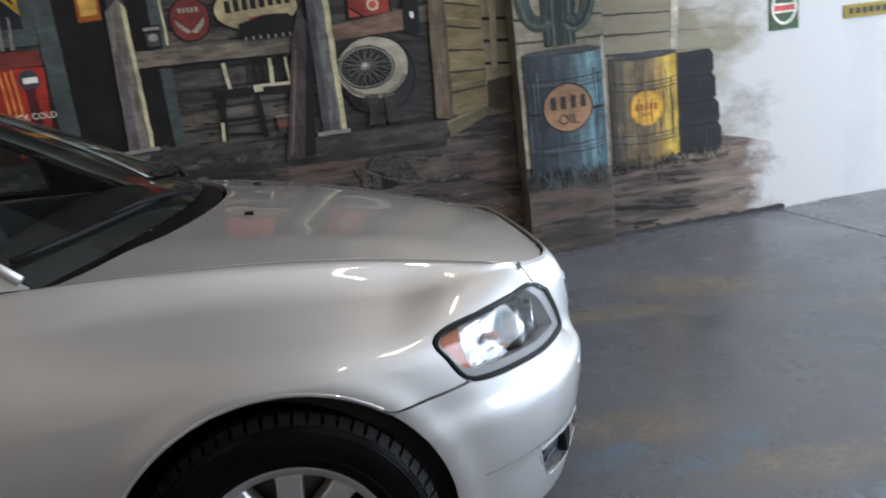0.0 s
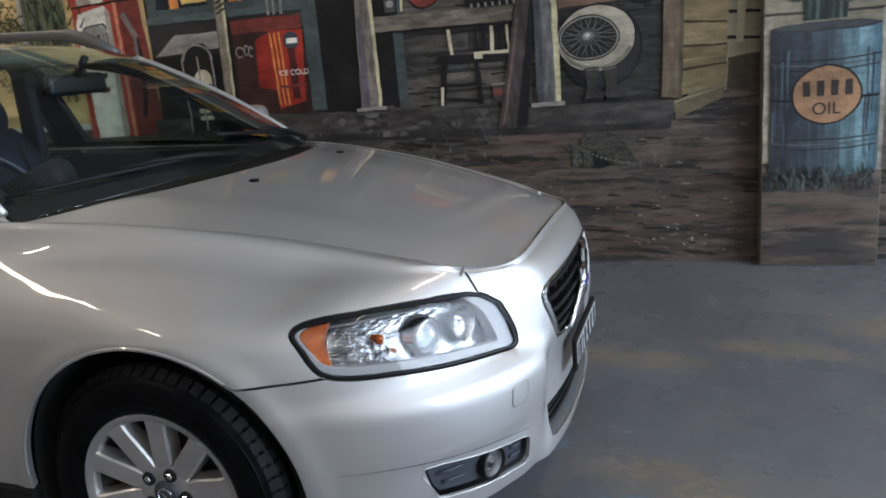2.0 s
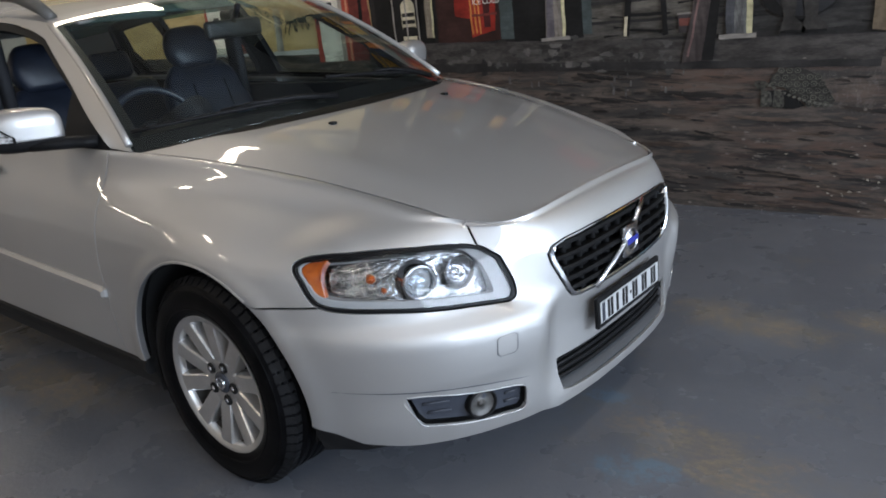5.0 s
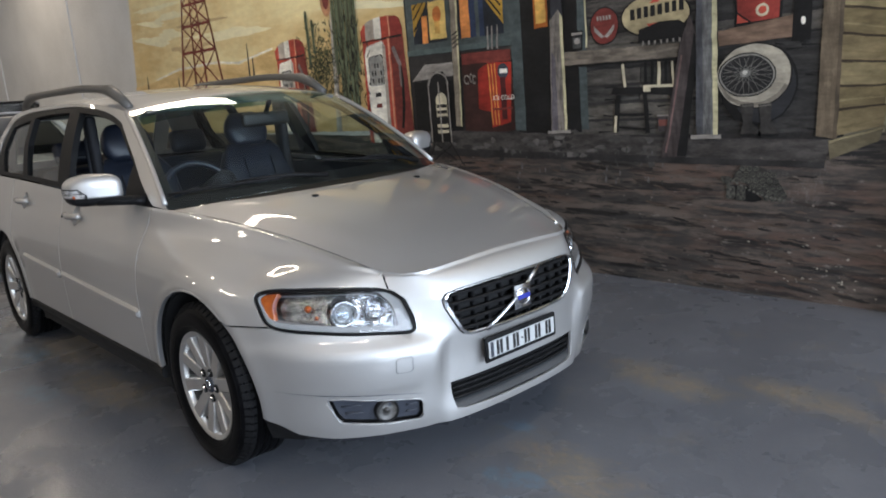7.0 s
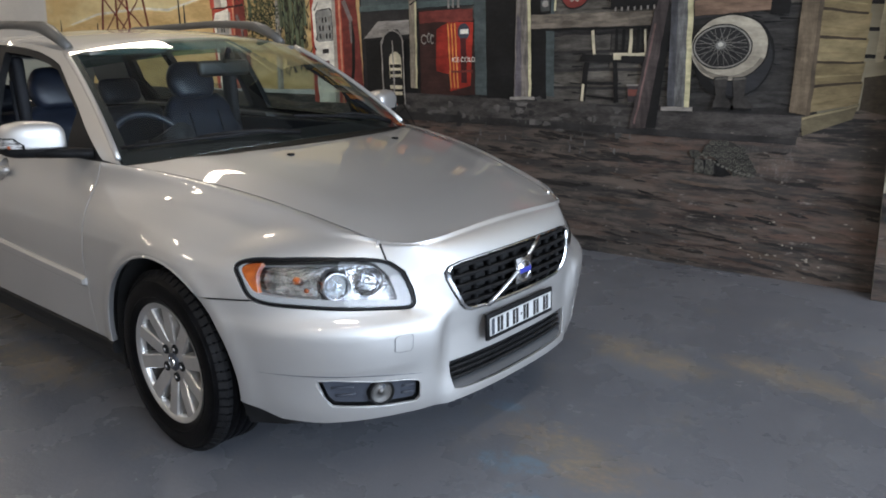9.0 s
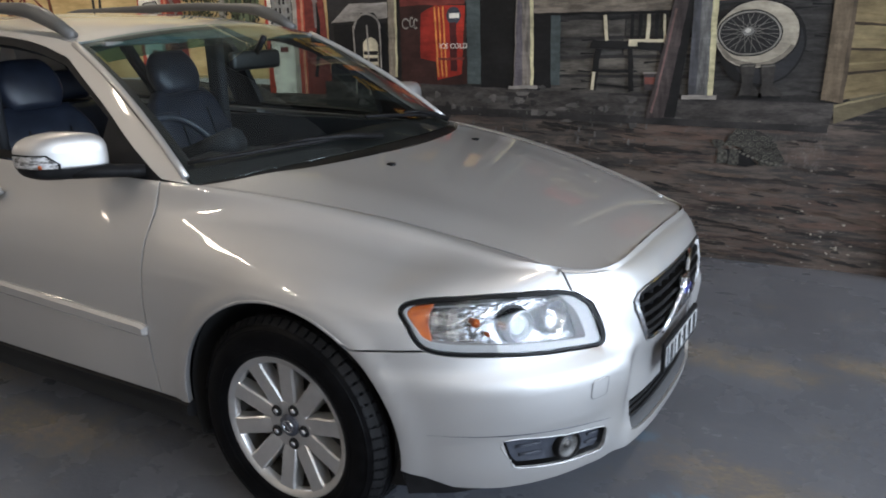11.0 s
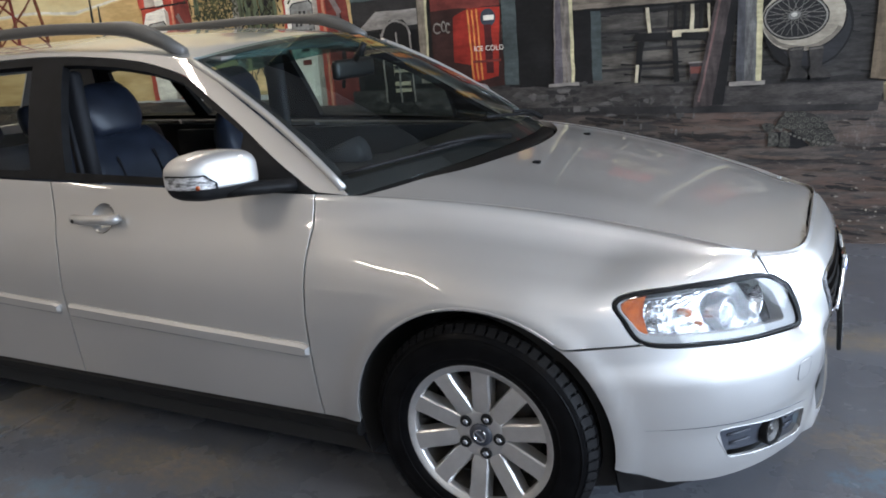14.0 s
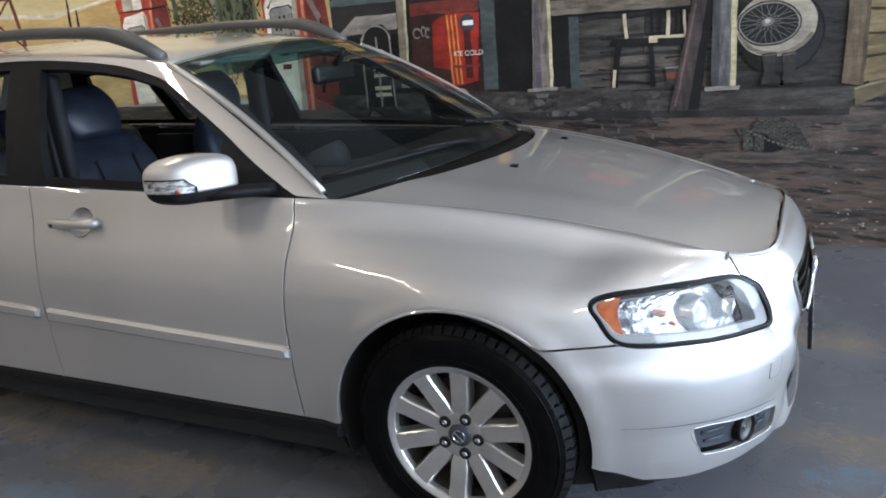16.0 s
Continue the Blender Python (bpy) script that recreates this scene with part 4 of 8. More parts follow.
def wheel(parent, hx, sg, spin):
    hub = empty("wheel")
    hub.parent = parent
    hub.matrix_local = Matrix.Translation((hx, sg * 0.765, 0.316)) @ Matrix.Diagonal((1, -sg, 1, 1)) @ Matrix.Rotation(spin, 4, "Y")
    # local -y is outwards
    bm = bmesh.new()
    side = [(0.205, -0.088), (0.213, -0.099), (0.228, -0.1045), (0.250, -0.1075), (0.272, -0.1065), (0.290, -0.101), (0.303, -0.090), (0.309, -0.078)]
    tread = []
    for g0, g1 in ((-0.078, -0.052), (-0.046, -0.020), (-0.012, 0.012), (0.020, 0.046), (0.052, 0.078)):
        tread += [(0.306, g0), (0.3155, g0 + 0.002), (0.316, g1 - 0.002), (0.306, g1)]
    prof = side + tread + [(r, -y) for r, y in side[::-1]]
    lathe(bm, prof, Matrix(), 72)
    tyre = part("tyre", bm, RUBBER, hub, "black rubber tyre with grooved tread", sharp=0.9)
    # raised rings and lettering bars on the sidewall
    bm = bmesh.new()
    lathe(bm, [(0.2855, -0.1025), (0.2865, -0.1042), (0.2885, -0.1035), (0.2895, -0.1008)], Matrix(), 72)
    lathe(bm, [(0.232, -0.1048), (0.2335, -0.1068), (0.2355, -0.1072), (0.237, -0.1058)], Matrix(), 72)
    part("sidewall_ring", bm, RUBBER, tyre)
    # shoulder blocks
    bm = bmesh.new()
    for k in range(64):
        a = 2 * math.pi * k / 64
        for s in (-1, 1):
            m = Matrix.Rotation(a, 4, "Y")
            vs = [m @ Vector((r, s * y, t)) for t in (-0.0115, 0.0115) for r, y in ((0.301, 0.0955), (0.3105, 0.083), (0.3185, 0.074), (0.3185, 0.056), (0.309, 0.056))]
            q = [bm.verts.new(v) for v in vs]
            for i in range(4):
                bm.faces.new((q[i], q[i + 1], q[i + 6], q[i + 5]))
            bm.faces.new(q[:5])
            bm.faces.new(q[5:][::-1])
    tagged(part("tread", bm, TREAD, tyre, smooth=False), kind="stuff")
    # rim: lip, well, face ring
    bm = bmesh.new()
    lathe(bm, [(0.189, -0.070), (0.190, -0.086), (0.193, -0.0915), (0.2055, -0.0935), (0.2085, -0.0965), (0.213, -0.0955), (0.2135, -0.089), (0.206, -0.080)], Matrix(), 72)
    rim = part("rim", bm, ALLOY, hub, "silver ten-spoke alloy rim")
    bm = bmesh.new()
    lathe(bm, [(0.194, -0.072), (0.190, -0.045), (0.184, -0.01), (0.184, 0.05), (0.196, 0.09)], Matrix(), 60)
    part("rim_barrel", bm, BARREL, rim, "dark inner barrel")
    for k in range(10):
        a = 2 * math.pi * (k + 0.5) / 10
        m = Matrix.Rotation(a, 4, "Y")
        bm = bmesh.new()
        rows = []
        for r, hw, face, back in ((0.040, 0.0125, -0.068, -0.045), (0.062, 0.0200, -0.0735, -0.045), (0.085, 0.0255, -0.079, -0.044), (0.125, 0.0260, -0.084, -0.046), (0.160, 0.0255, -0.088, -0.050), (0.180, 0.0270, -0.0905, -0.056), (0.190, 0.029, -0.091, -0.060), (0.199, 0.038, -0.092, -0.066)):
            rows.append([bm.verts.new(m @ Vector((r, y, t))) for t, y in ((-hw * 1.12, back), (-hw, face + 0.005), (-hw * 0.84, face), (hw * 0.84, face), (hw, face + 0.005), (hw * 1.12, back))])
        for r0, r1 in zip(rows, rows[1:]):
            for i in range(5):
                bm.faces.new((r0[i], r0[i + 1], r1[i + 1], r1[i]))
        bm.faces.new(rows[0])
        bm.faces.new(rows[-1][::-1])
        bmesh.ops.recalc_face_normals(bm, faces=bm.faces)
        part("spoke", bm, ALLOY, rim, sharp=0.5)
    bm = bmesh.new()
    lathe(bm, [(0.0005, -0.070), (0.032, -0.0725), (0.058, -0.0745), (0.070, -0.0745), (0.077, -0.070), (0.078, -0.04)], Matrix(), 48)
    part("hub_face", bm, ALLOY, rim)
    bm = bmesh.new()
    lathe(bm, [(0.0005, -0.0825), (0.018, -0.082), (0.028, -0.080), (0.0325, -0.077), (0.033, -0.066)], Matrix(), 36)
    cap = part("centre_cap", bm, GREYPL, hub, "grey centre cap with a silver ring badge")
    bm = bmesh.new()
    lathe(bm, [(0.015, -0.0825), (0.016, -0.0840), (0.0185, -0.0840), (0.0195, -0.081)], Matrix(), 28)
    add_box(bm, -0.017, 0.017, -0.0842, -0.081, -0.002, 0.002, 0, Matrix.Rotation(radians(40), 4, "Y"))
    part("cap_badge", bm, CHROME, cap)
    for k in range(5):
        a = 2 * math.pi * k / 5
        m = Matrix.Translation((0.054 * math.cos(a), 0, 0.054 * math.sin(a)))
        bm = bmesh.new()
        lathe(bm, [(0.0172, -0.0742), (0.0162, -0.0790), (0.0145, -0.0790), (0.0130, -0.0765), (0.0005, -0.0762)], m, 20)
        part("bolt_seat", bm, DARK, rim)
        bm = bmesh.new()
        lathe(bm, [(0.0005, -0.0835), (0.006, -0.083), (0.0088, -0.081), (0.0095, -0.072)], m, 6)
        part("wheel_bolt", bm, CHROME, rim, smooth=False)
    bm = bmesh.new()
    lathe(bm, [(0.05, -0.012), (0.145, -0.012), (0.15, -0.010), (0.15, 0.012), (0.05, 0.012)], Matrix(), 48)
    part("brake_disc", bm, DISC, hub)
    # added dark disc, stands for the shade inside the wheel
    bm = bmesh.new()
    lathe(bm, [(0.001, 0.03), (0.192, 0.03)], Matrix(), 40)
    part("wheel_shade_disc", bm, DARK, hub)
    return hub


wheel(CAR, 0.0, -1, radians(5))
wheel(CAR, 0.0, 1, radians(20))
wheel(CAR, -2.64, -1, radians(13))
wheel(CAR, -2.64, 1, radians(2))

# ---- front: lamps, grille, plate, mirrors, wipers ----
def on(z, X=None, Y=None, sg=-1, out=0.0):
    """A point of the skin, moved outwards along its normal, and that normal."""
    u, w = at(z, X, Y)
    S = side_of(sg)
    h = 1e-3
    q = S(u, w)
    n = np.cross(S(u + h, w) - S(u - h, w), S(u, w + h) - S(u, w - h))
    n /= np.linalg.norm(n)
    if n @ (q - np.array([-1.4, 0, 0.4])) < 0:
        n = -n
    return Vector(q + n * out), Vector(n)


def aim(place, direction):
    """A pose whose local -y axis points along direction."""
    d = Vector(direction).normalized()
    return Matrix.Translation(place) @ d.to_track_quat("-Y", "Z").to_matrix().to_4x4()




def upper_edge(i):
    """1 along the top of the lamp, 0 along its foot, with soft changes between."""
    return float(step01(i, 36, 46)) * (1 + 0.9 * float(1 - step01(i, 42, 59))) if i > 10 else 1 - float(step01(i, -1, 5))


inner_hole = [(u, w - 0.017 * upper_edge(i)) for i, (u, w) in enumerate(shrink(LAMP, 0.0085))]
lo_u, hi_u = min(q[0] for q in LAMP), max(q[0] for q in LAMP)
REFL = []
for i, (u, w) in enumerate(shrink(LAMP, 0.016)):
    f = (u - lo_u) / (hi_u - lo_u)  # 0 at the nose, 1 at the rear corner
    low_side = w < (sum(q[1] for q in LAMP) / len(LAMP)) - 0.02
    REFL.append((u + 0.024 * max(0, 1 - f / 0.28), w + (0.013 if low_side else 0) - 0.008 * upper_edge(i)))
AMB = [(u, w - 0.009 * upper_edge(i)) for i, (u, w) in enumerate(shrink(LAMP, 0.016))]
amb_u = lo_u + 0.868 * (hi_u - lo_u)
AMBER_LINE = [(max(u, amb_u - 0.05 * (w - 0.45)), w) for u, w in AMB]


def tidy(poly):
    out = []
    for q in poly:
        if not out or math.dist(q, out[-1]) > 0.004:
            out.append(q)
    return out


FLUTE = surface("fluted_reflector", (0.33, 0.33, 0.34), 0.09, 1.0, vary=0.6, scale=16, fine=42, bump=1.0, stretch=(1.6, 1, 3))
GLASSBALL, gn, gl_, gb = nodes_of("projector_glass")
gb.inputs["Base Color"].default_value = (0.80, 0.88, 0.92, 1)
gb.inputs["Roughness"].default_value, gb.inputs["Transmission Weight"].default_value, gb.inputs["IOR"].default_value = 0.02, 0.85, 1.45

for sg in (-1, 1):
    S = side_of(sg)
    lamp = part("headlamp", patch(S, shrink(LAMP, 0.002), step=0.03, gap=0, rim=0.0, lift=-0.050), FLUTE, CAR, "clear headlamp with amber corner and black surround")
    part("lamp_surround", patch(S, shrink(LAMP, 0.0015), [inner_hole], step=0.03, gap=0, rim=0.03, lift=0.002, bevel=0.001), LAMPBLACK, lamp, "black lamp surround")
    part("lamp_bezel", patch(S, shrink(LAMP, 0.0080), [tidy(REFL)], step=0.02, gap=0, rim=0.038, lift=-0.006, bevel=0.002), LAMPTRIM, lamp, "pale grey lamp bezel")
    part("indicator", patch(S, tidy(AMBER_LINE), step=0.02, gap=0, rim=0.02, lift=-0.010, bevel=0.002), AMBER, lamp, "amber indicator lens")
    # amber knobs, added as the indicator's glints in the reflector
    for z, y, r in ((0.662, 0.700, 0.012), (0.632, 0.688, 0.007)):
        m = aim(on(z, Y=y, sg=sg, out=-0.024)[0], (0.80, sg * 0.58, 0.1))
        bm = bmesh.new()
        lathe(bm, [(0.0005, -r), (0.6 * r, -0.75 * r), (r, 0), (0.8 * r, r), (0.7 * r, 2.2 * r)], m, 20)
        part("amber_glint", bm, AMBER, lamp, "amber glint in the lamp reflector")
    # low beam projector
    c, n = on(0.640, Y=0.615, sg=sg, out=-0.030)
    ax = (0.92, sg * 0.38, 0.05)
    m = aim(c, ax)
    bm = bmesh.new()
    lathe(bm, [(0.033, 0.035), (0.035, 0.0), (0.0385, -0.006), (0.042, -0.007), (0.0455, -0.004), (0.047, 0.004), (0.052, 0.03)], m, 40)
    part("projector_ring", bm, REFLECT, lamp)
    bm = bmesh.new()
    lathe(bm, [(0.0005, -0.016), (0.012, -0.0145), (0.022, -0.0095), (0.029, -0.002), (0.0325, 0.006), (0.033, 0.02)], m, 36)
    part("projector_lens", bm, GLASSBALL, lamp)
    # high beam bowl
    c, n = on(0.645, Y=0.522, sg=sg, out=-0.022)
    m = aim(c, (0.95, sg * 0.28, 0.03))
    bm = bmesh.new()
    lathe(bm, [(0.044, -0.004), (0.041, -0.002), (0.036, 0.012), (0.026, 0.026), (0.012, 0.034), (0.001, 0.036)], m, 36)
    part("main_beam_bowl", bm, REFLECT, lamp)
    bm = bmesh.new()
    lathe(bm, [(0.0005, 0.004), (0.007, 0.008), (0.009, 0.018), (0.009, 0.034)], m, 16)
    part("lamp_bulb", bm, CHROME, lamp)
    # cover
    cov = part("lamp_cover", patch(S, [(u, w - 0.009 * upper_edge(i)) for i, (u, w) in enumerate(shrink(LAMP, 0.0050))], step=0.03, gap=0, rim=0, lift=0.0012), LENS, lamp, "clear polycarbonate lamp cover")
    cov.visible_shadow = False

    # fog lamp panel
    fog = part("fog_lamp", patch(S, shrink(FOG, 0.004), step=0.03, gap=0, rim=0.0, lift=-0.021), GREYPL, CAR, "grey fog lamp insert")
    c, n = on(0.294, Y=0.548, sg=sg, out=-0.004)
    m = aim(c, (0.9, sg * 0.42, 0.0))
    bm = bmesh.new()
    lathe(bm, [(0.0425, 0.022), (0.0415, 0.003), (0.039, 0.0), (0.036, 0.001), (0.034, 0.008)], m, 36)
    part("fog_ring", bm, BLACK, fog)
    bm = bmesh.new()
    lathe(bm, [(0.0005, 0.003), (0.02, 0.004), (0.034, 0.007)], m, 32)
    part("fog_lens", bm, LENS, fog, "clear fog lamp lens").visible_shadow = False
    bm = bmesh.new()
    lathe(bm, [(0.034, 0.008), (0.026, 0.013), (0.012, 0.0155), (0.0085, 0.012), (0.0075, 0.008), (0.0005, 0.007)], m, 32)
    part("fog_reflector", bm, DISC, fog)
    bead = [Vector(S(u, w)) for u, w in smooth_loop(FOG, 3)]
    bm = add_tube(bmesh.new(), bead + bead[:1], 0.0016, 8, 1.0, False)
    part("fog_frame", bm, PAINT, fog, "silver bead round the fog lamp insert")
    for z, ya, yb in ((0.325, 0.62, 0.672), (0.298, 0.615, 0.662), (0.302, 0.455, 0.488), (0.277, 0.452, 0.488)):
        bar = [on(z - 0.004, Y=y, sg=sg, out=-0.0185)[0] for y in np.linspace(ya, yb, 4)]
        part("fog_fin", tube(bar, 0.004, 6), GREYPL, fog)
    # crease above the insert: its shaded line laid on as a thin dark bead
    line = [on(z, Y=y, sg=sg, out=0.0002)[0] for z, y in zip(knots(np.linspace(0, 1, 14), (0, 0.5, 1), (0.381, 0.366, 0.342)), np.linspace(0.80, 0.435, 14))]
    part("crease_shade_line", tube(line, [0.0004 + 0.0011 * math.sin(math.pi * i / 13) for i in range(14)], 6), GREYPL, CAR)
    # towing-eye cover
    if sg < 0:
        k = [at(z, Y=y) for z, y in ((0.485, 0.52), (0.485, 0.485), (0.48, 0.478), (0.44, 0.478), (0.432, 0.485), (0.432, 0.52), (0.44, 0.527), (0.478, 0.527))]
        part("towing_eye_cover", patch(S, k, step=0.02, gap=0, rim=0.004, lift=0.0012, bevel=0.0012), PAINT, CAR)
        part("cover_groove", patch(S, shrink(k, -0.0022), [shrink(k, -0.0002)], step=0.02, gap=0, rim=0, lift=0.0006), GREYPL, CAR)

# grille
S = side_of(-1)
gr = part("grille", patch(S, shrink(grille_line, 0.002), step=0.04, gap=0, rim=0.0, lift=-0.045), DARK, CAR, "black slatted grille in a chrome frame with a diagonal bar")
part("grille_frame", patch(S, shrink(grille_line, 0.001), [shrink(grille_line, 0.011)], step=0.02, gap=0, rim=0.03, lift=0.003, bevel=0.003), CHROME, gr, "chrome grille frame")


def face_x(y, z, out=0.0):
    q, n = on(z, Y=max(abs(y), 1e-3), sg=-1)
    return q.x + out


def g_half_at(z):
    return float(np.interp(z, (0.496, 0.512, 0.535, 0.575, 0.62, 0.645, 0.672), (0.235, 0.265, 0.288, 0.311, 0.331, 0.334, 0.25))) - 0.004


for z in (0.527, 0.5585, 0.590, 0.6215, 0.653):
    hw = g_half_at(z)
    ys = np.linspace(-hw, hw, 15)
    bm = bmesh.new()
    rows = []
    for y in ys:
        x = face_x(y, z)
        rows.append([bm.verts.new((x + dx, y, z + dz)) for dx, dz in ((-0.006, 0.007), (-0.003, 0.003), (-0.004, -0.004), (-0.034, -0.009), (-0.034, 0.002))])
    for a, b in zip(rows, rows[1:]):
        for i in range(5):
            bm.faces.new((a[i], a[(i + 1) % 5], b[(i + 1) % 5], b[i]))
    bmesh.ops.recalc_face_normals(bm, faces=bm.faces)
    part("grille_slat", bm, BLACK, gr)
for y in np.linspace(-0.27, 0.27, 9):
    z1 = 0.662
    z0 = 0.512 + max(0, abs(y) - 0.24) * 0.9
    x0, x1 = face_x(y, z0), face_x(y, z1)
    bm = bmesh.new()
    q = [bm.verts.new(p) for p in ((x0 - 0.012, y - 0.003, z0), (x0 - 0.012, y + 0.003, z0), (x1 - 0.012, y + 0.003, z1), (x1 - 0.012, y - 0.003, z1), (x0 - 0.04, y - 0.003, z0), (x0 - 0.04, y + 0.003, z0), (x1 - 0.04, y + 0.003, z1), (x1 - 0.04, y - 0.003, z1))]
    for f in ((0, 1, 2, 3), (5, 4, 7, 6), (0, 3, 7, 4), (1, 5, 6, 2)):
        bm.faces.new([q[i] for i in f])
    part("grille_upright", bm, BLACK, gr)
pts = [(face_x(y, z, 0.006), y, z) for y, z in zip(np.linspace(-0.175, 0.115, 8), np.linspace(0.503, 0.668, 8))]
part("diagonal_bar", tube(pts, 0.0085, 10), CHROME, gr, "brushed metal diagonal bar")
bx = face_x(0, 0.585) + 0.012
badge = part("badge", box(bx - 0.012, bx, -0.046, 0.040, 0.541, 0.629, 0.004), CHROME, gr, "square chrome badge with a ring and blue bar")
bm = bmesh.new()
lathe(bm, [(0.0005, -0.005), (0.026, -0.004), (0.028, 0.0)], aim((bx, -0.003, 0.585), (1, 0, 0.0)), 32)
part("badge_disc", bm, REFLECT, badge)
bm = bmesh.new()
lathe(bm, [(0.028, 0.0), (0.029, -0.004), (0.035, -0.004), (0.036, 0.0)], aim((bx, -0.003, 0.585), (1, 0, 0)), 32)
part("badge_ring", bm, CHROME, badge)
part("badge_bar", box(bx, bx + 0.007, -0.034, 0.028, 0.576, 0.594, 0.002), BLUE, badge)

# number plate: dark frame, pale face, characters left as plain bars
px = 0.852
plate = part("number_plate", box(px - 0.012, px, -0.207, 0.167, 0.389, 0.479, 0.004), BLACK, CAR, "number plate with dark frame and dark bars")
pale = part("plate_face", box(px, px + 0.0018, -0.195, 0.155, 0.404, 0.464), WHITEPL, plate)
for i, y in enumerate((-0.157, -0.112, -0.072, -0.012, 0.047, 0.106)):
    for dy in ((0.0, 0.018) if i != 1 else (0.004,)):
        part("plate_bar", box(px + 0.0018, px + 0.003, y + dy, y + dy + 0.0125, 0.408, 0.460), GLOSSBLACK, plate)
part("plate_bar", box(px + 0.0018, px + 0.003, -0.187, -0.172, 0.407, 0.461), GREYPL, plate)
part("plate_dot", box(px + 0.0018, px + 0.003, -0.027, -0.019, 0.430, 0.438), GLOSSBLACK, plate)
# lower intake: slats and a grey floor
ik = part("lower_intake", patch(S, shrink(intake_line, 0.002), step=0.04, gap=0, rim=0, lift=-0.06), DARK, CAR, "black lower air intake with slats over a grey lip")
for z in (0.334, 0.315, 0.296, 0.277):
    ys = np.linspace(-0.318, 0.318, 13)
    part("intake_slat", tube([(face_x(y, z) - 0.020, y, z) for y in ys], 0.0065, 6), BLACK, ik)
bm = bmesh.new()
rows = []
for y in np.linspace(-0.318, 0.318, 15):
    yy = y * 0.97
    rows.append([bm.verts.new(p) for p in ((face_x(yy, 0.243) - 0.006, yy, 0.241), (face_x(y, 0.250) - 0.014, y, 0.250), (face_x(y, 0.262) - 0.030, y, 0.262), (face_x(y, 0.262) - 0.06, y, 0.262))])
for a, b in zip(rows, rows[1:]):
    for i in range(3):
        bm.faces.new((a[i], a[i + 1], b[i + 1], b[i]))
part("intake_lip", bm, surface("intake_grey", (0.05, 0.052, 0.055), 0.6, vary=0.06), ik)

# washer jets and wipers
for y in (-0.274, 0.274):
    q = bonnet(-0.011, y)
    part("washer_jet", box(q[0] - 0.012, q[0] + 0.012, q[1] - 0.010, q[1] + 0.010, q[2] - 0.003, q[2] + 0.007, 0.004), BLACK, CAR)
for y0, y1, w0, w1 in ((-0.10, -0.66, 0.05, 0.085), (0.50, -0.02, 0.05, 0.14)):
    wiper = empty("wiper")
    wiper.parent = CAR
    pv = Vector(screen(y0 / 0.73, 0.02)) + Vector((0.02, 0, 0.012))
    tip = Vector(screen(y1 / 0.70, w1)) + Vector((0.012, 0, 0.022))
    md = pv.lerp(tip, 0.45) + Vector((0.012, 0, 0.018))
    part("wiper_arm", tube([pv, pv.lerp(md, 0.5) + Vector((0, 0, 0.006)), md, pv.lerp(tip, 0.62) + Vector((0.004, 0, 0.008))], [0.011, 0.009, 0.006, 0.005], 8), BLACK, wiper)
    blade = []
    for k in range(9):
        f = k / 8
        y = y0 + 0.10 * (1 if y1 > y0 else -1) * 0 + (y1 - y0) * (0.08 + 0.98 * f)
        blade.append(Vector(screen(y / 0.71, w0 + (w1 - w0) * f)) + Vector((0.006, 0, 0.010)))
    part("wiper_blade", tube(blade, 0.0065, 6), BLACK, wiper)

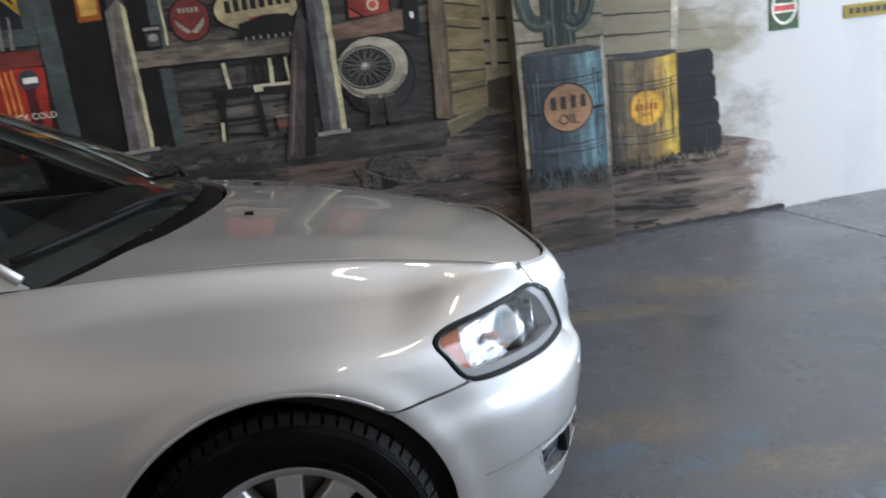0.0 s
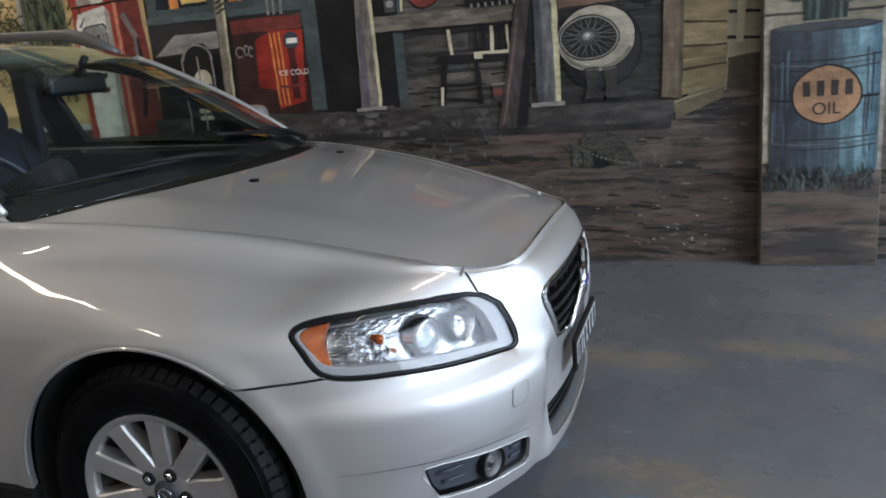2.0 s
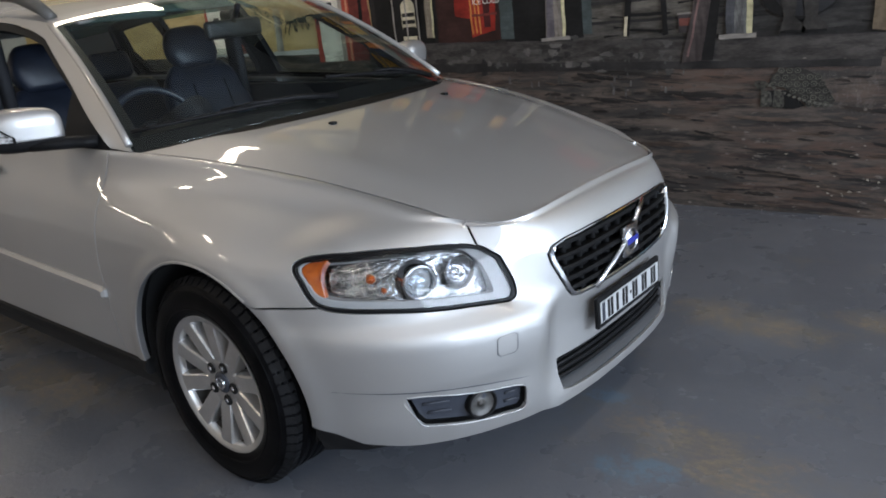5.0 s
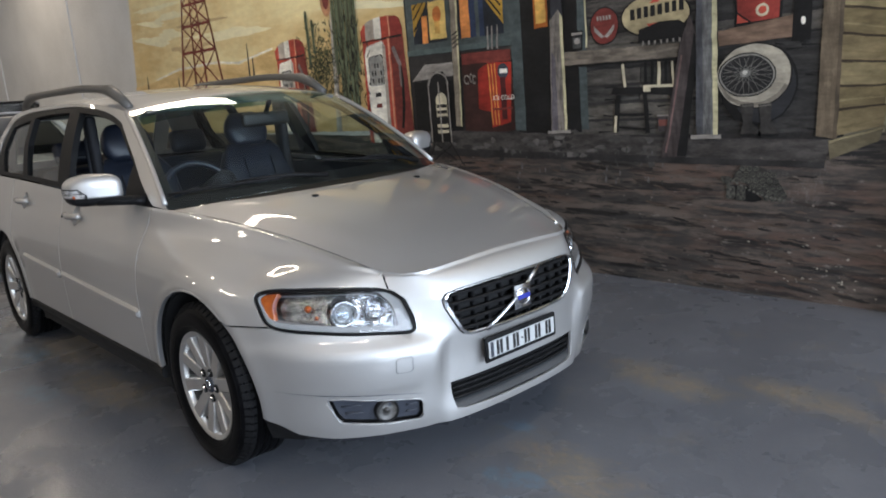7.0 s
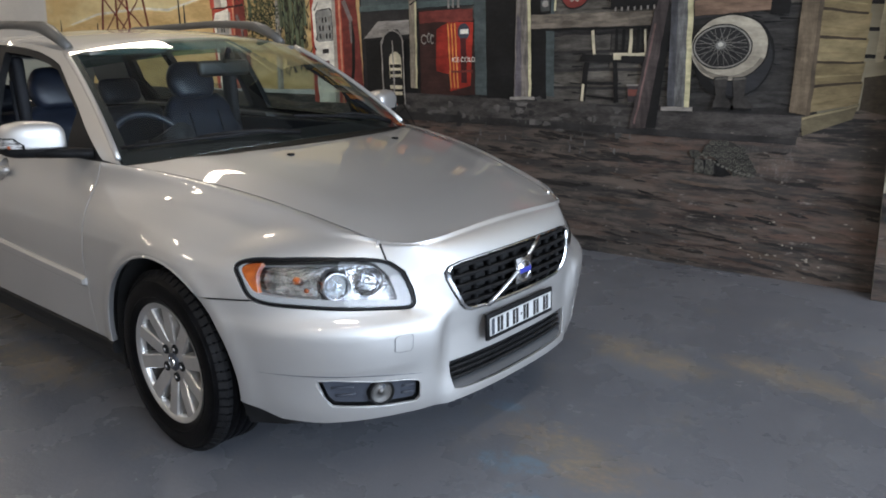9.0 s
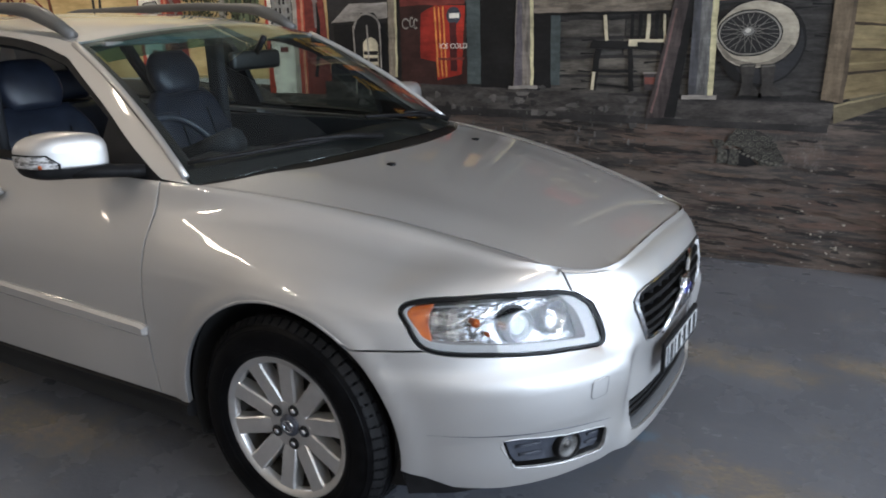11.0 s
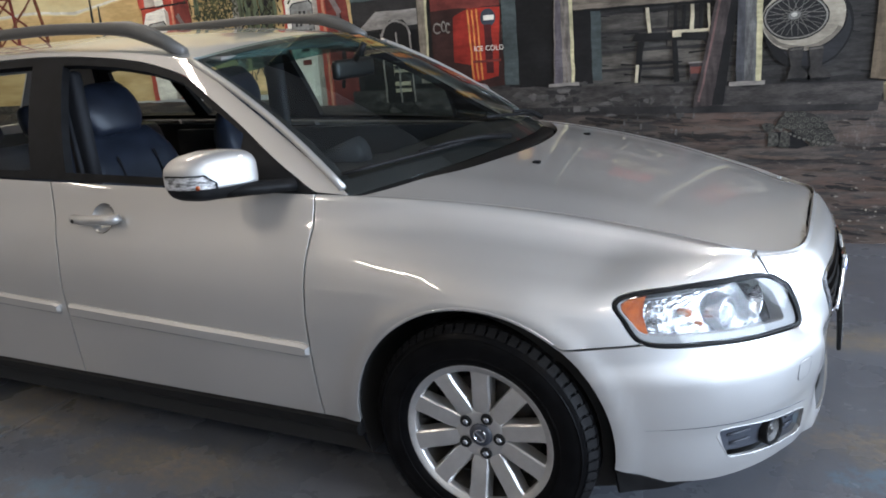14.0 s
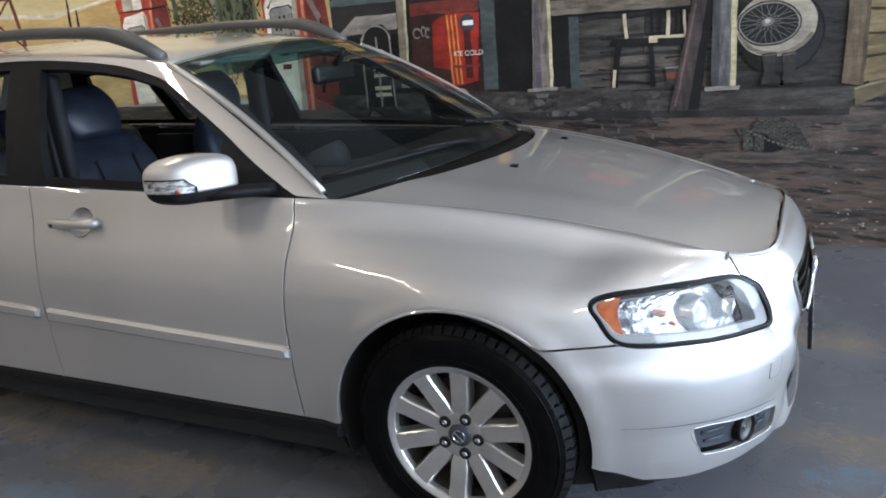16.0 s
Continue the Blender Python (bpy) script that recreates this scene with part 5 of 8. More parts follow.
# door mirrors
REPEATER = surface("clear_ribbed_lens", (0.16, 0.155, 0.15), 0.15, 0.3, vary=0.4, scale=50, fine=220, bump=0.5, coat=1.0, second=(0.62, 0.61, 0.60), stretch=(1, 1, 3))
for sg in (-1, 1):
    mir = empty("door_mirror")
    mir.parent = CAR
    mir.matrix_local = Matrix.Diagonal((1, -sg, 1, 1))

    def shell(zmin, zmax, grow=1.0):
        bm = bmesh.new()
        NU, NV = 36, 18
        grid = []
        for j in range(NV + 1):
            zz = zmin + (zmax - zmin) * j / NV
            ring = []
            for i in range(NU):
                a = 2 * math.pi * i / NU
                h = max(0.0, 1 - abs(zz) ** 3.4) ** (1 / 3.4) if abs(zz) < 1 else 0
                ca, sa = math.cos(a), math.sin(a)
                ex = math.copysign(abs(ca) ** 0.62, ca) * h
                ey = math.copysign(abs(sa) ** 0.58, sa) * h
                y = -0.905 + 0.103 * ey * grow
                x = -0.735 + (0.078 if ex > 0 else 0.072) * ex * grow - 0.075 * (-ey) * 0.5
                ring.append(bm.verts.new((x, y, 1.030 + 0.069 * zz * grow * (1 - (0.26 * max(0, -ey) ** 2 if zz > 0 else 0)) + 0.004 * -ey)))
            grid.append(ring)
        for a, b in zip(grid, grid[1:]):
            for i in range(NU):
                bm.faces.new((a[i], a[(i + 1) % NU], b[(i + 1) % NU], b[i]))
        bm.faces.new(grid[0][::-1])
        bm.faces.new(grid[-1])
        return bm

    part("mirror_cap", shell(-0.42, 0.995), PAINT, mir, "silver mirror cap")
    part("mirror_base", shell(-0.93, -0.43, 0.985), BLACK, mir)
    part("mirror_arm", tube([(-0.70, -0.90, 0.984), (-0.655, -0.84, 0.980), (-0.60, -0.775, 0.974), (-0.58, -0.745, 0.970)], [0.034, 0.034, 0.032, 0.030], 12, 0.62), BLACK, mir)
    def lens_band(z0, z1, a1, k):
        bm = bmesh.new()
        NU = 10
        grid = []
        for j in range(6):
            zz = z0 + (z1 - z0) * j / 5
            row = []
            for i in range(NU + 1):
                a = radians(-105 + a1 * i / NU)
                h = (1 - abs(zz) ** 3.4) ** (1 / 3.4)
                ca, sa = math.cos(a), math.sin(a)
                ex = math.copysign(abs(ca) ** 0.62, ca) * h
                ey = math.copysign(abs(sa) ** 0.58, sa) * h
                fade = 1 - 0.6 * max(0, (i / NU - 0.8)) / 0.2 if j > 2 else 1
                zq = z0 + (zz - z0) * fade
                row.append(bm.verts.new((-0.735 + (0.078 if ex > 0 else 0.072) * ex * k - 0.075 * (-ey) * 0.5, -0.905 + 0.103 * ey * k, 1.030 + 0.067 * zq * k + 0.005 * -ey)))
            grid.append(row)
        for a, b in zip(grid, grid[1:]):
            for i in range(NU):
                bm.faces.new((a[i], a[i + 1], b[i + 1], b[i]))
        return bm

    part("lens_gasket", lens_band(-0.46, 0.17, 92, 1.012), BLACK, mir)
    bm = lens_band(-0.40, 0.11, 88, 1.022)
    part("side_repeater", bm, REPEATER, mir, "clear side repeater lens")
    bm = bmesh.new()
    bmesh.ops.create_icosphere(bm, subdivisions=2, radius=0.009, matrix=Matrix.Translation((-0.708, -0.988, 1.012)))
    part("repeater_bulb", bm, AMBER, mir)

# ---- inside the car ----
def rounded(x0, x1, y0, y1, z0, z1, r, m=None, segs=3):
    bm = bmesh.new()
    bmesh.ops.create_cube(bm, size=1, matrix=Matrix.Translation(((x0 + x1) / 2, (y0 + y1) / 2, (z0 + z1) / 2)) @ Matrix.Diagonal((x1 - x0, y1 - y0, z1 - z0, 1)))
    bmesh.ops.bevel(bm, geom=bm.edges[:], offset=r, segments=segs, affect="EDGES", profile=0.5)
    if m is not None:
        bmesh.ops.transform(bm, matrix=m, verts=bm.verts)
    return bm


def seat(cx, cy):
    s = empty("seat")
    s.parent = CAR
    s.matrix_local = Matrix.Translation((cx, cy, 0.0))
    part("seat_cushion", rounded(-0.05, 0.47, -0.25, 0.25, 0.36, 0.52, 0.06), LEATHER, s)
    # backrest: padded sections that lean back
    lean = Matrix.Translation((0, 0, 0.46)) @ Matrix.Rotation(radians(-20), 4, "Y")
    bm = bmesh.new()
    rows = []
    for k in range(14):
        h = 0.66 * k / 13
        hw = 0.245 - 0.03 * (h / 0.66) - 0.07 * max(0, (h - 0.5) / 0.16) ** 2
        ring = []
        for i in range(24):
            a = 2 * math.pi * i / 24
            ca, sa = math.cos(a), math.sin(a)
            y = math.copysign(abs(sa) ** 0.6, sa) * hw
            d = 0.075 if h < 0.55 else 0.075 * (1 - 0.5 * (h - 0.55) / 0.11)
            x = math.copysign(abs(ca) ** 0.7, ca) * d
            if ca > 0:
                x += 0.022 * min(1, abs(y) / hw) ** 3 - 0.012 * math.cos(y / hw * 1.5)
            ring.append(bm.verts.new(lean @ Vector((x, y, h))))
        rows.append(ring)
    for a, b in zip(rows, rows[1:]):
        for i in range(24):
            bm.faces.new((a[i], a[(i + 1) % 24], b[(i + 1) % 24], b[i]))
    bm.faces.new(rows[-1])
    bm.faces.new(rows[0][::-1])
    part("seat_back", bm, LEATHER, s, sharp=1.2)
    bm = bmesh.new()
    rows = []
    for k in range(11):
        f = k / 10
        h = 0.645 + 0.20 * f
        sc = math.sin(math.pi * (0.16 + 0.72 * f)) ** 0.45
        ring = []
        for i in range(20):
            a = 2 * math.pi * i / 20
            ca, sa = math.cos(a), math.sin(a)
            ring.append(bm.verts.new(lean @ Vector((0.025 + math.copysign(abs(ca) ** 0.7, ca) * 0.058 * sc, math.copysign(abs(sa) ** 0.65, sa) * 0.138 * sc, h))))
        rows.append(ring)
    for a, b in zip(rows, rows[1:]):
        for i in range(20):
            bm.faces.new((a[i], a[(i + 1) % 20], b[(i + 1) % 20], b[i]))
    bm.faces.new(rows[-1])
    bm.faces.new(rows[0][::-1])
    part("headrest", bm, LEATHER, s, sharp=1.2)
    for y in (-0.09, 0.09):
        part("seat_seam", tube([lean @ Vector((0.072, y, h)) for h in (0.05, 0.3, 0.55)], 0.004, 6), TRIM, s)


seat(-1.50, -0.37)
seat(-1.50, 0.37)
bench = empty("rear_bench")
bench.parent = CAR
part("bench_cushion", rounded(-2.35, -1.95, -0.62, 0.62, 0.38, 0.52, 0.05), LEATHER, bench)
part("bench_back", rounded(-0.09, 0.07, -0.62, 0.62, 0.0, 0.58, 0.06, Matrix.Translation((-2.38, 0, 0.46)) @ Matrix.Rotation(radians(-20), 4, "Y")), LEATHER, bench)
for y in (-0.38, 0.0, 0.38):
    part("headrest", rounded(-0.05, 0.05, y - 0.13, y + 0.13, 0.60, 0.76, 0.045, Matrix.Translation((-2.38, 0, 0.46)) @ Matrix.Rotation(radians(-20), 4, "Y")), LEATHER, bench)
part("cabin_floor", box(-3.4, -0.35, -0.76, 0.76, 0.24, 0.30), TRIM, CAR)
# dashboard: shelf under the screen falling to a knee bolster
bm = bmesh.new()
rows = []
for y in np.linspace(-0.70, 0.70, 15):
    hump = 0.035 * math.exp(-(((y + 0.37) / 0.19) ** 2))
    k = 0.20 * (y / 0.72) ** 2
    rows.append([bm.verts.new(p) for p in ((-0.20 - k * 0.9, y, 0.945 - 0.03 * (y / 0.7) ** 2), (-0.48, y, 0.955 + hump * 0.3), (-0.66, y, 0.940 + hump), (-0.72, y, 0.90 + hump), (-0.70, y, 0.78), (-0.62, y, 0.60), (-0.50, y, 0.35))])
for a, b in zip(rows, rows[1:]):
    for i in range(6):
        bm.faces.new((a[i], a[i + 1], b[i + 1], b[i]))
part("dashboard", bm, TRIM, CAR, sharp=1.0)
# steering wheel
sw = empty("steering_wheel")
sw.parent = CAR
sw.matrix_local = Matrix.Translation((-0.86, -0.37, 0.90)) @ Matrix.Rotation(radians(-24), 4, "Y")
rim_pts = [(0, 0.185 * math.cos(a), 0.185 * math.sin(a)) for a in np.linspace(0, 2 * math.pi, 41)]
part("steering_rim", tube(rim_pts, 0.015, 10), LEATHER, sw)
part("steering_hub", rounded(-0.02, 0.05, -0.075, 0.075, -0.075, 0.06, 0.03), TRIM, sw)
for a in (0, 180, 235, 305):
    d = Vector((0, math.cos(radians(a)), math.sin(radians(a))))
    part("steering_spoke", tube([d * 0.05, d * 0.18], [0.02, 0.014], 8, 0.5), TRIM, sw)
part("steering_column", tube([(0.05, 0, 0), (0.30, 0, -0.02)], 0.05, 10), TRIM, sw)
# mirror, door cards, headlining, pillars
mi = empty("interior_mirror")
mi.parent = CAR
part("mirror_housing", rounded(-0.835, -0.80, -0.13, 0.13, 1.215, 1.285, 0.017), GLOSSBLACK, mi)
part("mirror_stalk", tube([(-0.815, 0, 1.27), (-0.775, 0, 1.315), (-0.76, 0, 1.335)], 0.012, 8), BLACK, mi)
for sg in (-1, 1):
    part("door_card", box(-2.5, -0.45, min(sg * 0.70, sg * 0.74), max(sg * 0.70, sg * 0.74), 0.32, 0.94, 0.012), TRIM, CAR)
    part("pillar_trim", rounded(-1.70, -1.60, min(sg * 0.55, sg * 0.60), max(sg * 0.55, sg * 0.60), 0.9, 1.33, 0.02), TRIM, CAR)
    part("seat_belt", tube([(-1.66, sg * 0.59, 1.22), (-1.64, sg * 0.60, 0.95), (-1.60, sg * 0.60, 0.6)], 0.022, 6, 0.15), TRIM, CAR)


part("headlining", patch(lambda x, y: roof(x, y) - np.array([0, 0, 0.03]), [(-1.02, -0.55), (-1.02, 0.55), (-3.2, 0.52), (-3.2, -0.52)], step=0.12, gap=0, rim=0), CLOTHGREY, CAR)
part("sunvisor", rounded(-1.10, -0.97, -0.53, -0.18, 1.335, 1.350, 0.007, Matrix.Translation((0, 0, -0.012))), CLOTHGREY, CAR)
part("sunvisor", rounded(-1.10, -0.97, 0.18, 0.53, 1.335, 1.350, 0.007, Matrix.Translation((0, 0, -0.012))), CLOTHGREY, CAR)

# ---- the mural: an old filling station painted on the wall ----
MURAL = empty("mural", pose(0, 0, 0))
tagged(MURAL, "wall-wide mural of an old desert filling station in muted browns", "mural")
PIGMENT = {}
# gain on the pigments; the fall of light along the wall is put into it
LIGHT_GAIN = 1.35


def brushed(m, wash=1.0):
    """Lays uneven washes and bristle streaks over a wall paint."""
    n, l = m.node_tree.nodes, m.node_tree.links
    b = n["Principled BSDF"]
    base = b.inputs["Base Color"].links[0].from_socket
    tc = n.new("ShaderNodeTexCoord")
    out = base
    for scale, detail, stretch, lo, hi in ((2.4, 6, (1, 1, 1.3), 0.70, 1.22), (13, 5, (0.8, 1, 1.6), 0.80, 1.16), (30, 3, (0.35, 1, 2.2), 0.88, 1.10)):
        mp = n.new("ShaderNodeMapping")
        mp.inputs["Scale"].default_value, mp.inputs["Location"].default_value = stretch, (scale, 0, 2 * scale)
        l.new(tc.outputs["Object"], mp.inputs["Vector"])
        t = n.new("ShaderNodeTexNoise")
        t.inputs["Scale"].default_value, t.inputs["Detail"].default_value, t.inputs["Roughness"].default_value = scale, detail, 0.65
        l.new(mp.outputs["Vector"], t.inputs["Vector"])
        r = n.new("ShaderNodeMapRange")
        for key, value in (("From Min", 0.33), ("From Max", 0.67), ("To Min", lo), ("To Max", hi)):
            r.inputs[key].default_value = value if "From" in key else 1 + (value - 1) * wash
        l.new(t.outputs["Fac"], r.inputs["Value"])
        q = n.new("ShaderNodeVectorMath")
        q.operation = "SCALE"
        l.new(out, q.inputs[0])
        l.new(r.outputs["Result"], q.inputs["Scale"])
        out = q.outputs["Vector"]
    l.new(out, b.inputs["Base Color"])
    return m


def pigment(r, g, b, vary=0.16, scale=7.0, fine=45.0, stretch=(1, 1, 1), second=None, wash=1.0):
    """Wall paint of a seen colour (0 to 255) times the gain, with brush-like unevenness."""
    key = (r, g, b, vary, scale, stretch, second, LIGHT_GAIN, wash)
    if key not in PIGMENT:
        lin = lambda c: min(0.85, LIGHT_GAIN * ((c / 255 + 0.055) / 1.055) ** 2.4 if c > 10 else LIGHT_GAIN * c / 3300)
        PIGMENT[key] = brushed(surface("pigment", tuple(lin(c) for c in (r, g, b)), 0.62, vary=vary, scale=scale, fine=fine, bump=0.12, stretch=stretch, spec=0.3,
                                       second=tuple(lin(c) for c in second) if second else None), wash)
    return PIGMENT[key]


def hand(pts):
    """The outline as a brush would leave it: edges waver a few millimetres, alike for shapes that meet."""
    size = max(math.dist(a, b) for a in pts[:1] for b in pts)
    out = dense(list(pts), 0.035) if 0.06 < size and len(pts) < 24 else list(pts)
    amp = min(0.005, size * 0.04)
    res = []
    for x, z in out:
        w = noise.noise_vector(Vector((x * 11, z * 11, 3.3))) * amp + noise.noise_vector(Vector((x * 37, z * 37, 8.1))) * amp * 0.5
        res.append((x + w.x, z + w.y))
    return res


class Paint:
    """Collects flat painted shapes, later ones over earlier ones, into one part of the mural."""

    def __init__(self, name, layer, y=2.2, parent=None):
        self.name, self.y, self.bm, self.mats, self.n, self.parent, self.first = name, y - 0.0025 * layer, bmesh.new(), [], 0, parent or MURAL, None

    def poly(self, pts, mat):
        pts = hand(pts)
        if mat not in self.mats:
            self.mats.append(mat)
        y = self.y - 0.00001 * self.n
        self.n += 1
        f = self.bm.faces.new([self.bm.verts.new((x, y, z)) for x, z in pts])
        f.material_index = self.mats.index(mat)
        f.normal_update()
        if f.normal.y > 0:
            f.normal_flip()
        return self

    def rect(self, x0, x1, z0, z1, mat, lean=0.0):
        return self.poly([(x0, z0), (x1, z0), (x1 + lean, z1), (x0 + lean, z1)], mat)

    def oval(self, x, z, rx, rz, mat, n=36, wob=0.0, tilt=0.0):
        pts = []
        for k in range(n):
            a = 2 * math.pi * k / n
            r = 1 + wob * math.sin(3 * a + x * 9) + wob * 0.6 * math.sin(7 * a + z * 5)
            u, v = rx * r * math.cos(a), rz * r * math.sin(a)
            pts.append((x + u * math.cos(tilt) - v * math.sin(tilt), z + u * math.sin(tilt) + v * math.cos(tilt)))
        return self.poly(pts, mat)

    def line(self, x0, z0, x1, z1, w, mat, w1=None):
        d = Vector((x1 - x0, z1 - z0))
        n = Vector((-d.y, d.x)).normalized()
        a, b = n * w / 2, n * (w1 if w1 is not None else w) / 2
        return self.poly([(x0 + a.x, z0 + a.y), (x0 - a.x, z0 - a.y), (x1 - b.x, z1 - b.y), (x1 + b.x, z1 + b.y)], mat)

    def arc(self, x, z, rx, rz, a0, a1, w, mat, n=16):
        pts = [(x + rx * math.cos(a), z + rz * math.sin(a)) for a in np.linspace(radians(a0), radians(a1), n)]
        inn = [(x + (rx - w) * math.cos(a), z + (rz - w) * math.sin(a)) for a in np.linspace(radians(a1), radians(a0), n)]
        return self.poly(pts + inn, mat)

    def cut(self, name, label=""):
        """Closes the shapes so far as one part; what follows is a piece of it with its own name."""
        if self.bm.faces:
            ob = self.done(label)
            self.first = self.first or ob
        self.parent, self.name, self.bm, self.mats = self.first, name, bmesh.new(), []
        return self

    def done(self, label=""):
        return part(self.name, self.bm, self.mats, self.parent, label, smooth=False)


def words(text, x, z, size, mat, y, parent, squeeze=1.0, tilt=0.0):
    cu = bpy.data.curves.new("lettering", "FONT")
    cu.body, cu.size, cu.align_x, cu.align_y = text, size, "CENTER", "CENTER"
    tmp = bpy.data.objects.new("tmp", cu)
    scene.collection.objects.link(tmp)
    me = bpy.data.meshes.new_from_object(tmp.evaluated_get(bpy.context.evaluated_depsgraph_get()))
    bpy.data.objects.remove(tmp)
    me.materials.clear()
    me.materials.append(mat)
    ob = new("lettering", me)
    ob.parent = parent
    ob.matrix_world = Matrix.Translation((x, y, z)) @ Matrix.Rotation(radians(90), 4, "X") @ Matrix.Rotation(tilt, 4, "Z") @ Matrix.Diagonal((squeeze, 1, 1, 1))
    return ob


rnd = random.Random(7)
INK = pigment(21, 20, 20, 0.3)
SOOT = pigment(40, 38, 37, 0.3, 5)
CREAM = pigment(168, 158, 134)
GREYW = pigment(128, 122, 115, 0.2, 8, stretch=(1, 1, 3))
TIMBER = pigment(118, 108, 94, 0.25, 10, stretch=(6, 1, 1))
TIMBERL = pigment(170, 162, 128, 0.2, 9)
TEAL = pigment(64, 71, 70, 0.2, 6)
RED = pigment(158, 66, 52, 0.18, 9)
REDD = pigment(104, 48, 42, 0.2, 9)
ORANGE = pigment(190, 120, 64, 0.18, 12)
RUST = pigment(104, 62, 44, 0.2, 10)
PALE = pigment(205, 200, 188, 0.1)

# sky and sand
SKY = pigment(196, 170, 118, 0.10, 0.9, 6, (0.6, 1, 2.2), second=(216, 196, 152), wash=0.25)
p = Paint("painted_sky", 1)
p.poly([(-7.16, 1.0), (-1.9, 1.0), (-1.9, 4.38), (-6.75, 4.38), (-6.92, 2.67)], SKY)
# grey-green upper part, out of view, added to tone the windscreen's reflection
p.cut("painted_upper_grey", "tan evening sky")
p.poly([(-6.9, 2.95), (-6.0, 2.80), (-5.0, 2.98), (-4.0, 2.84), (-3.0, 2.96), (-2.06, 2.82), (-2.06, 4.38), (-6.75, 4.38)], pigment(112, 118, 112, 0.15, 1.2, 8, (0.6, 1, 2)))
p.cut("painted_cloud")
CLOUD = pigment(214, 200, 166, 0.08, 2, 12, (0.6, 1, 2), wash=0.25)
CLOUDD = pigment(172, 150, 112, 0.10, 2, 12, (0.6, 1, 2), wash=0.25)
for k in range(26):
    x, z = rnd.uniform(-6.7, -2.4), rnd.uniform(1.95, 3.6)
    p.oval(x, z, rnd.uniform(0.25, 0.7), rnd.uniform(0.02, 0.06), CLOUD if k % 3 else CLOUDD, 24, 0.18, rnd.uniform(-0.12, 0.08))
p.cut("painted_dune")
SAND = pigment(186, 156, 104, 0.14, 3, 20, (0.7, 1, 3), second=(204, 178, 128), wash=0.25)
p.poly([(-7.14, 1.0), (-1.9, 1.0), (-1.9, 1.74), (-3.0, 1.82), (-3.95, 1.79), (-4.6, 1.70), (-5.1, 1.74), (-5.9, 1.72), (-6.5, 1.64), (-7.1, 1.60)], SAND)
p.poly([(-3.95, 1.80), (-4.6, 1.71), (-5.1, 1.75), (-5.9, 1.73), (-6.5, 1.65), (-6.5, 1.665), (-5.9, 1.75), (-5.1, 1.77), (-4.6, 1.73), (-3.95, 1.815)], PALE)
p.cut("painted_stem", "pale dunes")
for x, h in ((-4.42, 0.34), (-4.34, 0.2), (-6.75, 0.16), (-5.95, 0.1)):
    p.line(x, 1.55, x + 0.01, 1.55 + h, 0.035, SOOT, 0.015)
    p.cut("painted_stem")

# drilling tower
# lower gain: less light than on the sky, put into the colours
LIGHT_GAIN = 1.1
p = Paint("painted_derrick", 2)
legs = [((-5.86, 1.50), (-5.42, 3.2)), ((-5.55, 1.50), (-5.36, 3.2)), ((-5.30, 1.50), (-5.32, 3.2)), ((-4.95, 1.50), (-5.26, 3.2))]
leg = lambda i, z: legs[i][0][0] + (legs[i][1][0] - legs[i][0][0]) * (z - 1.5) / 1.7
for i, (a, b) in enumerate(legs):
    p.line(*a, *b, 0.042, RUST if i % 2 else REDD, 0.02)
zs = [1.5, 1.9, 2.18, 2.40, 2.62, 2.84, 3.05]
for z0, z1 in zip(zs, zs[1:]):
    p.line(leg(0, z1), z1, leg(3, z1), z1, 0.03, REDD)
    for i, j in ((0, 2), (2, 0), (1, 3), (3, 1)):
        p.line(leg(i, z0), z0, leg(j, z1), z1, 0.02, RUST if i < 2 else REDD)
p.done("rust-red lattice drilling tower")


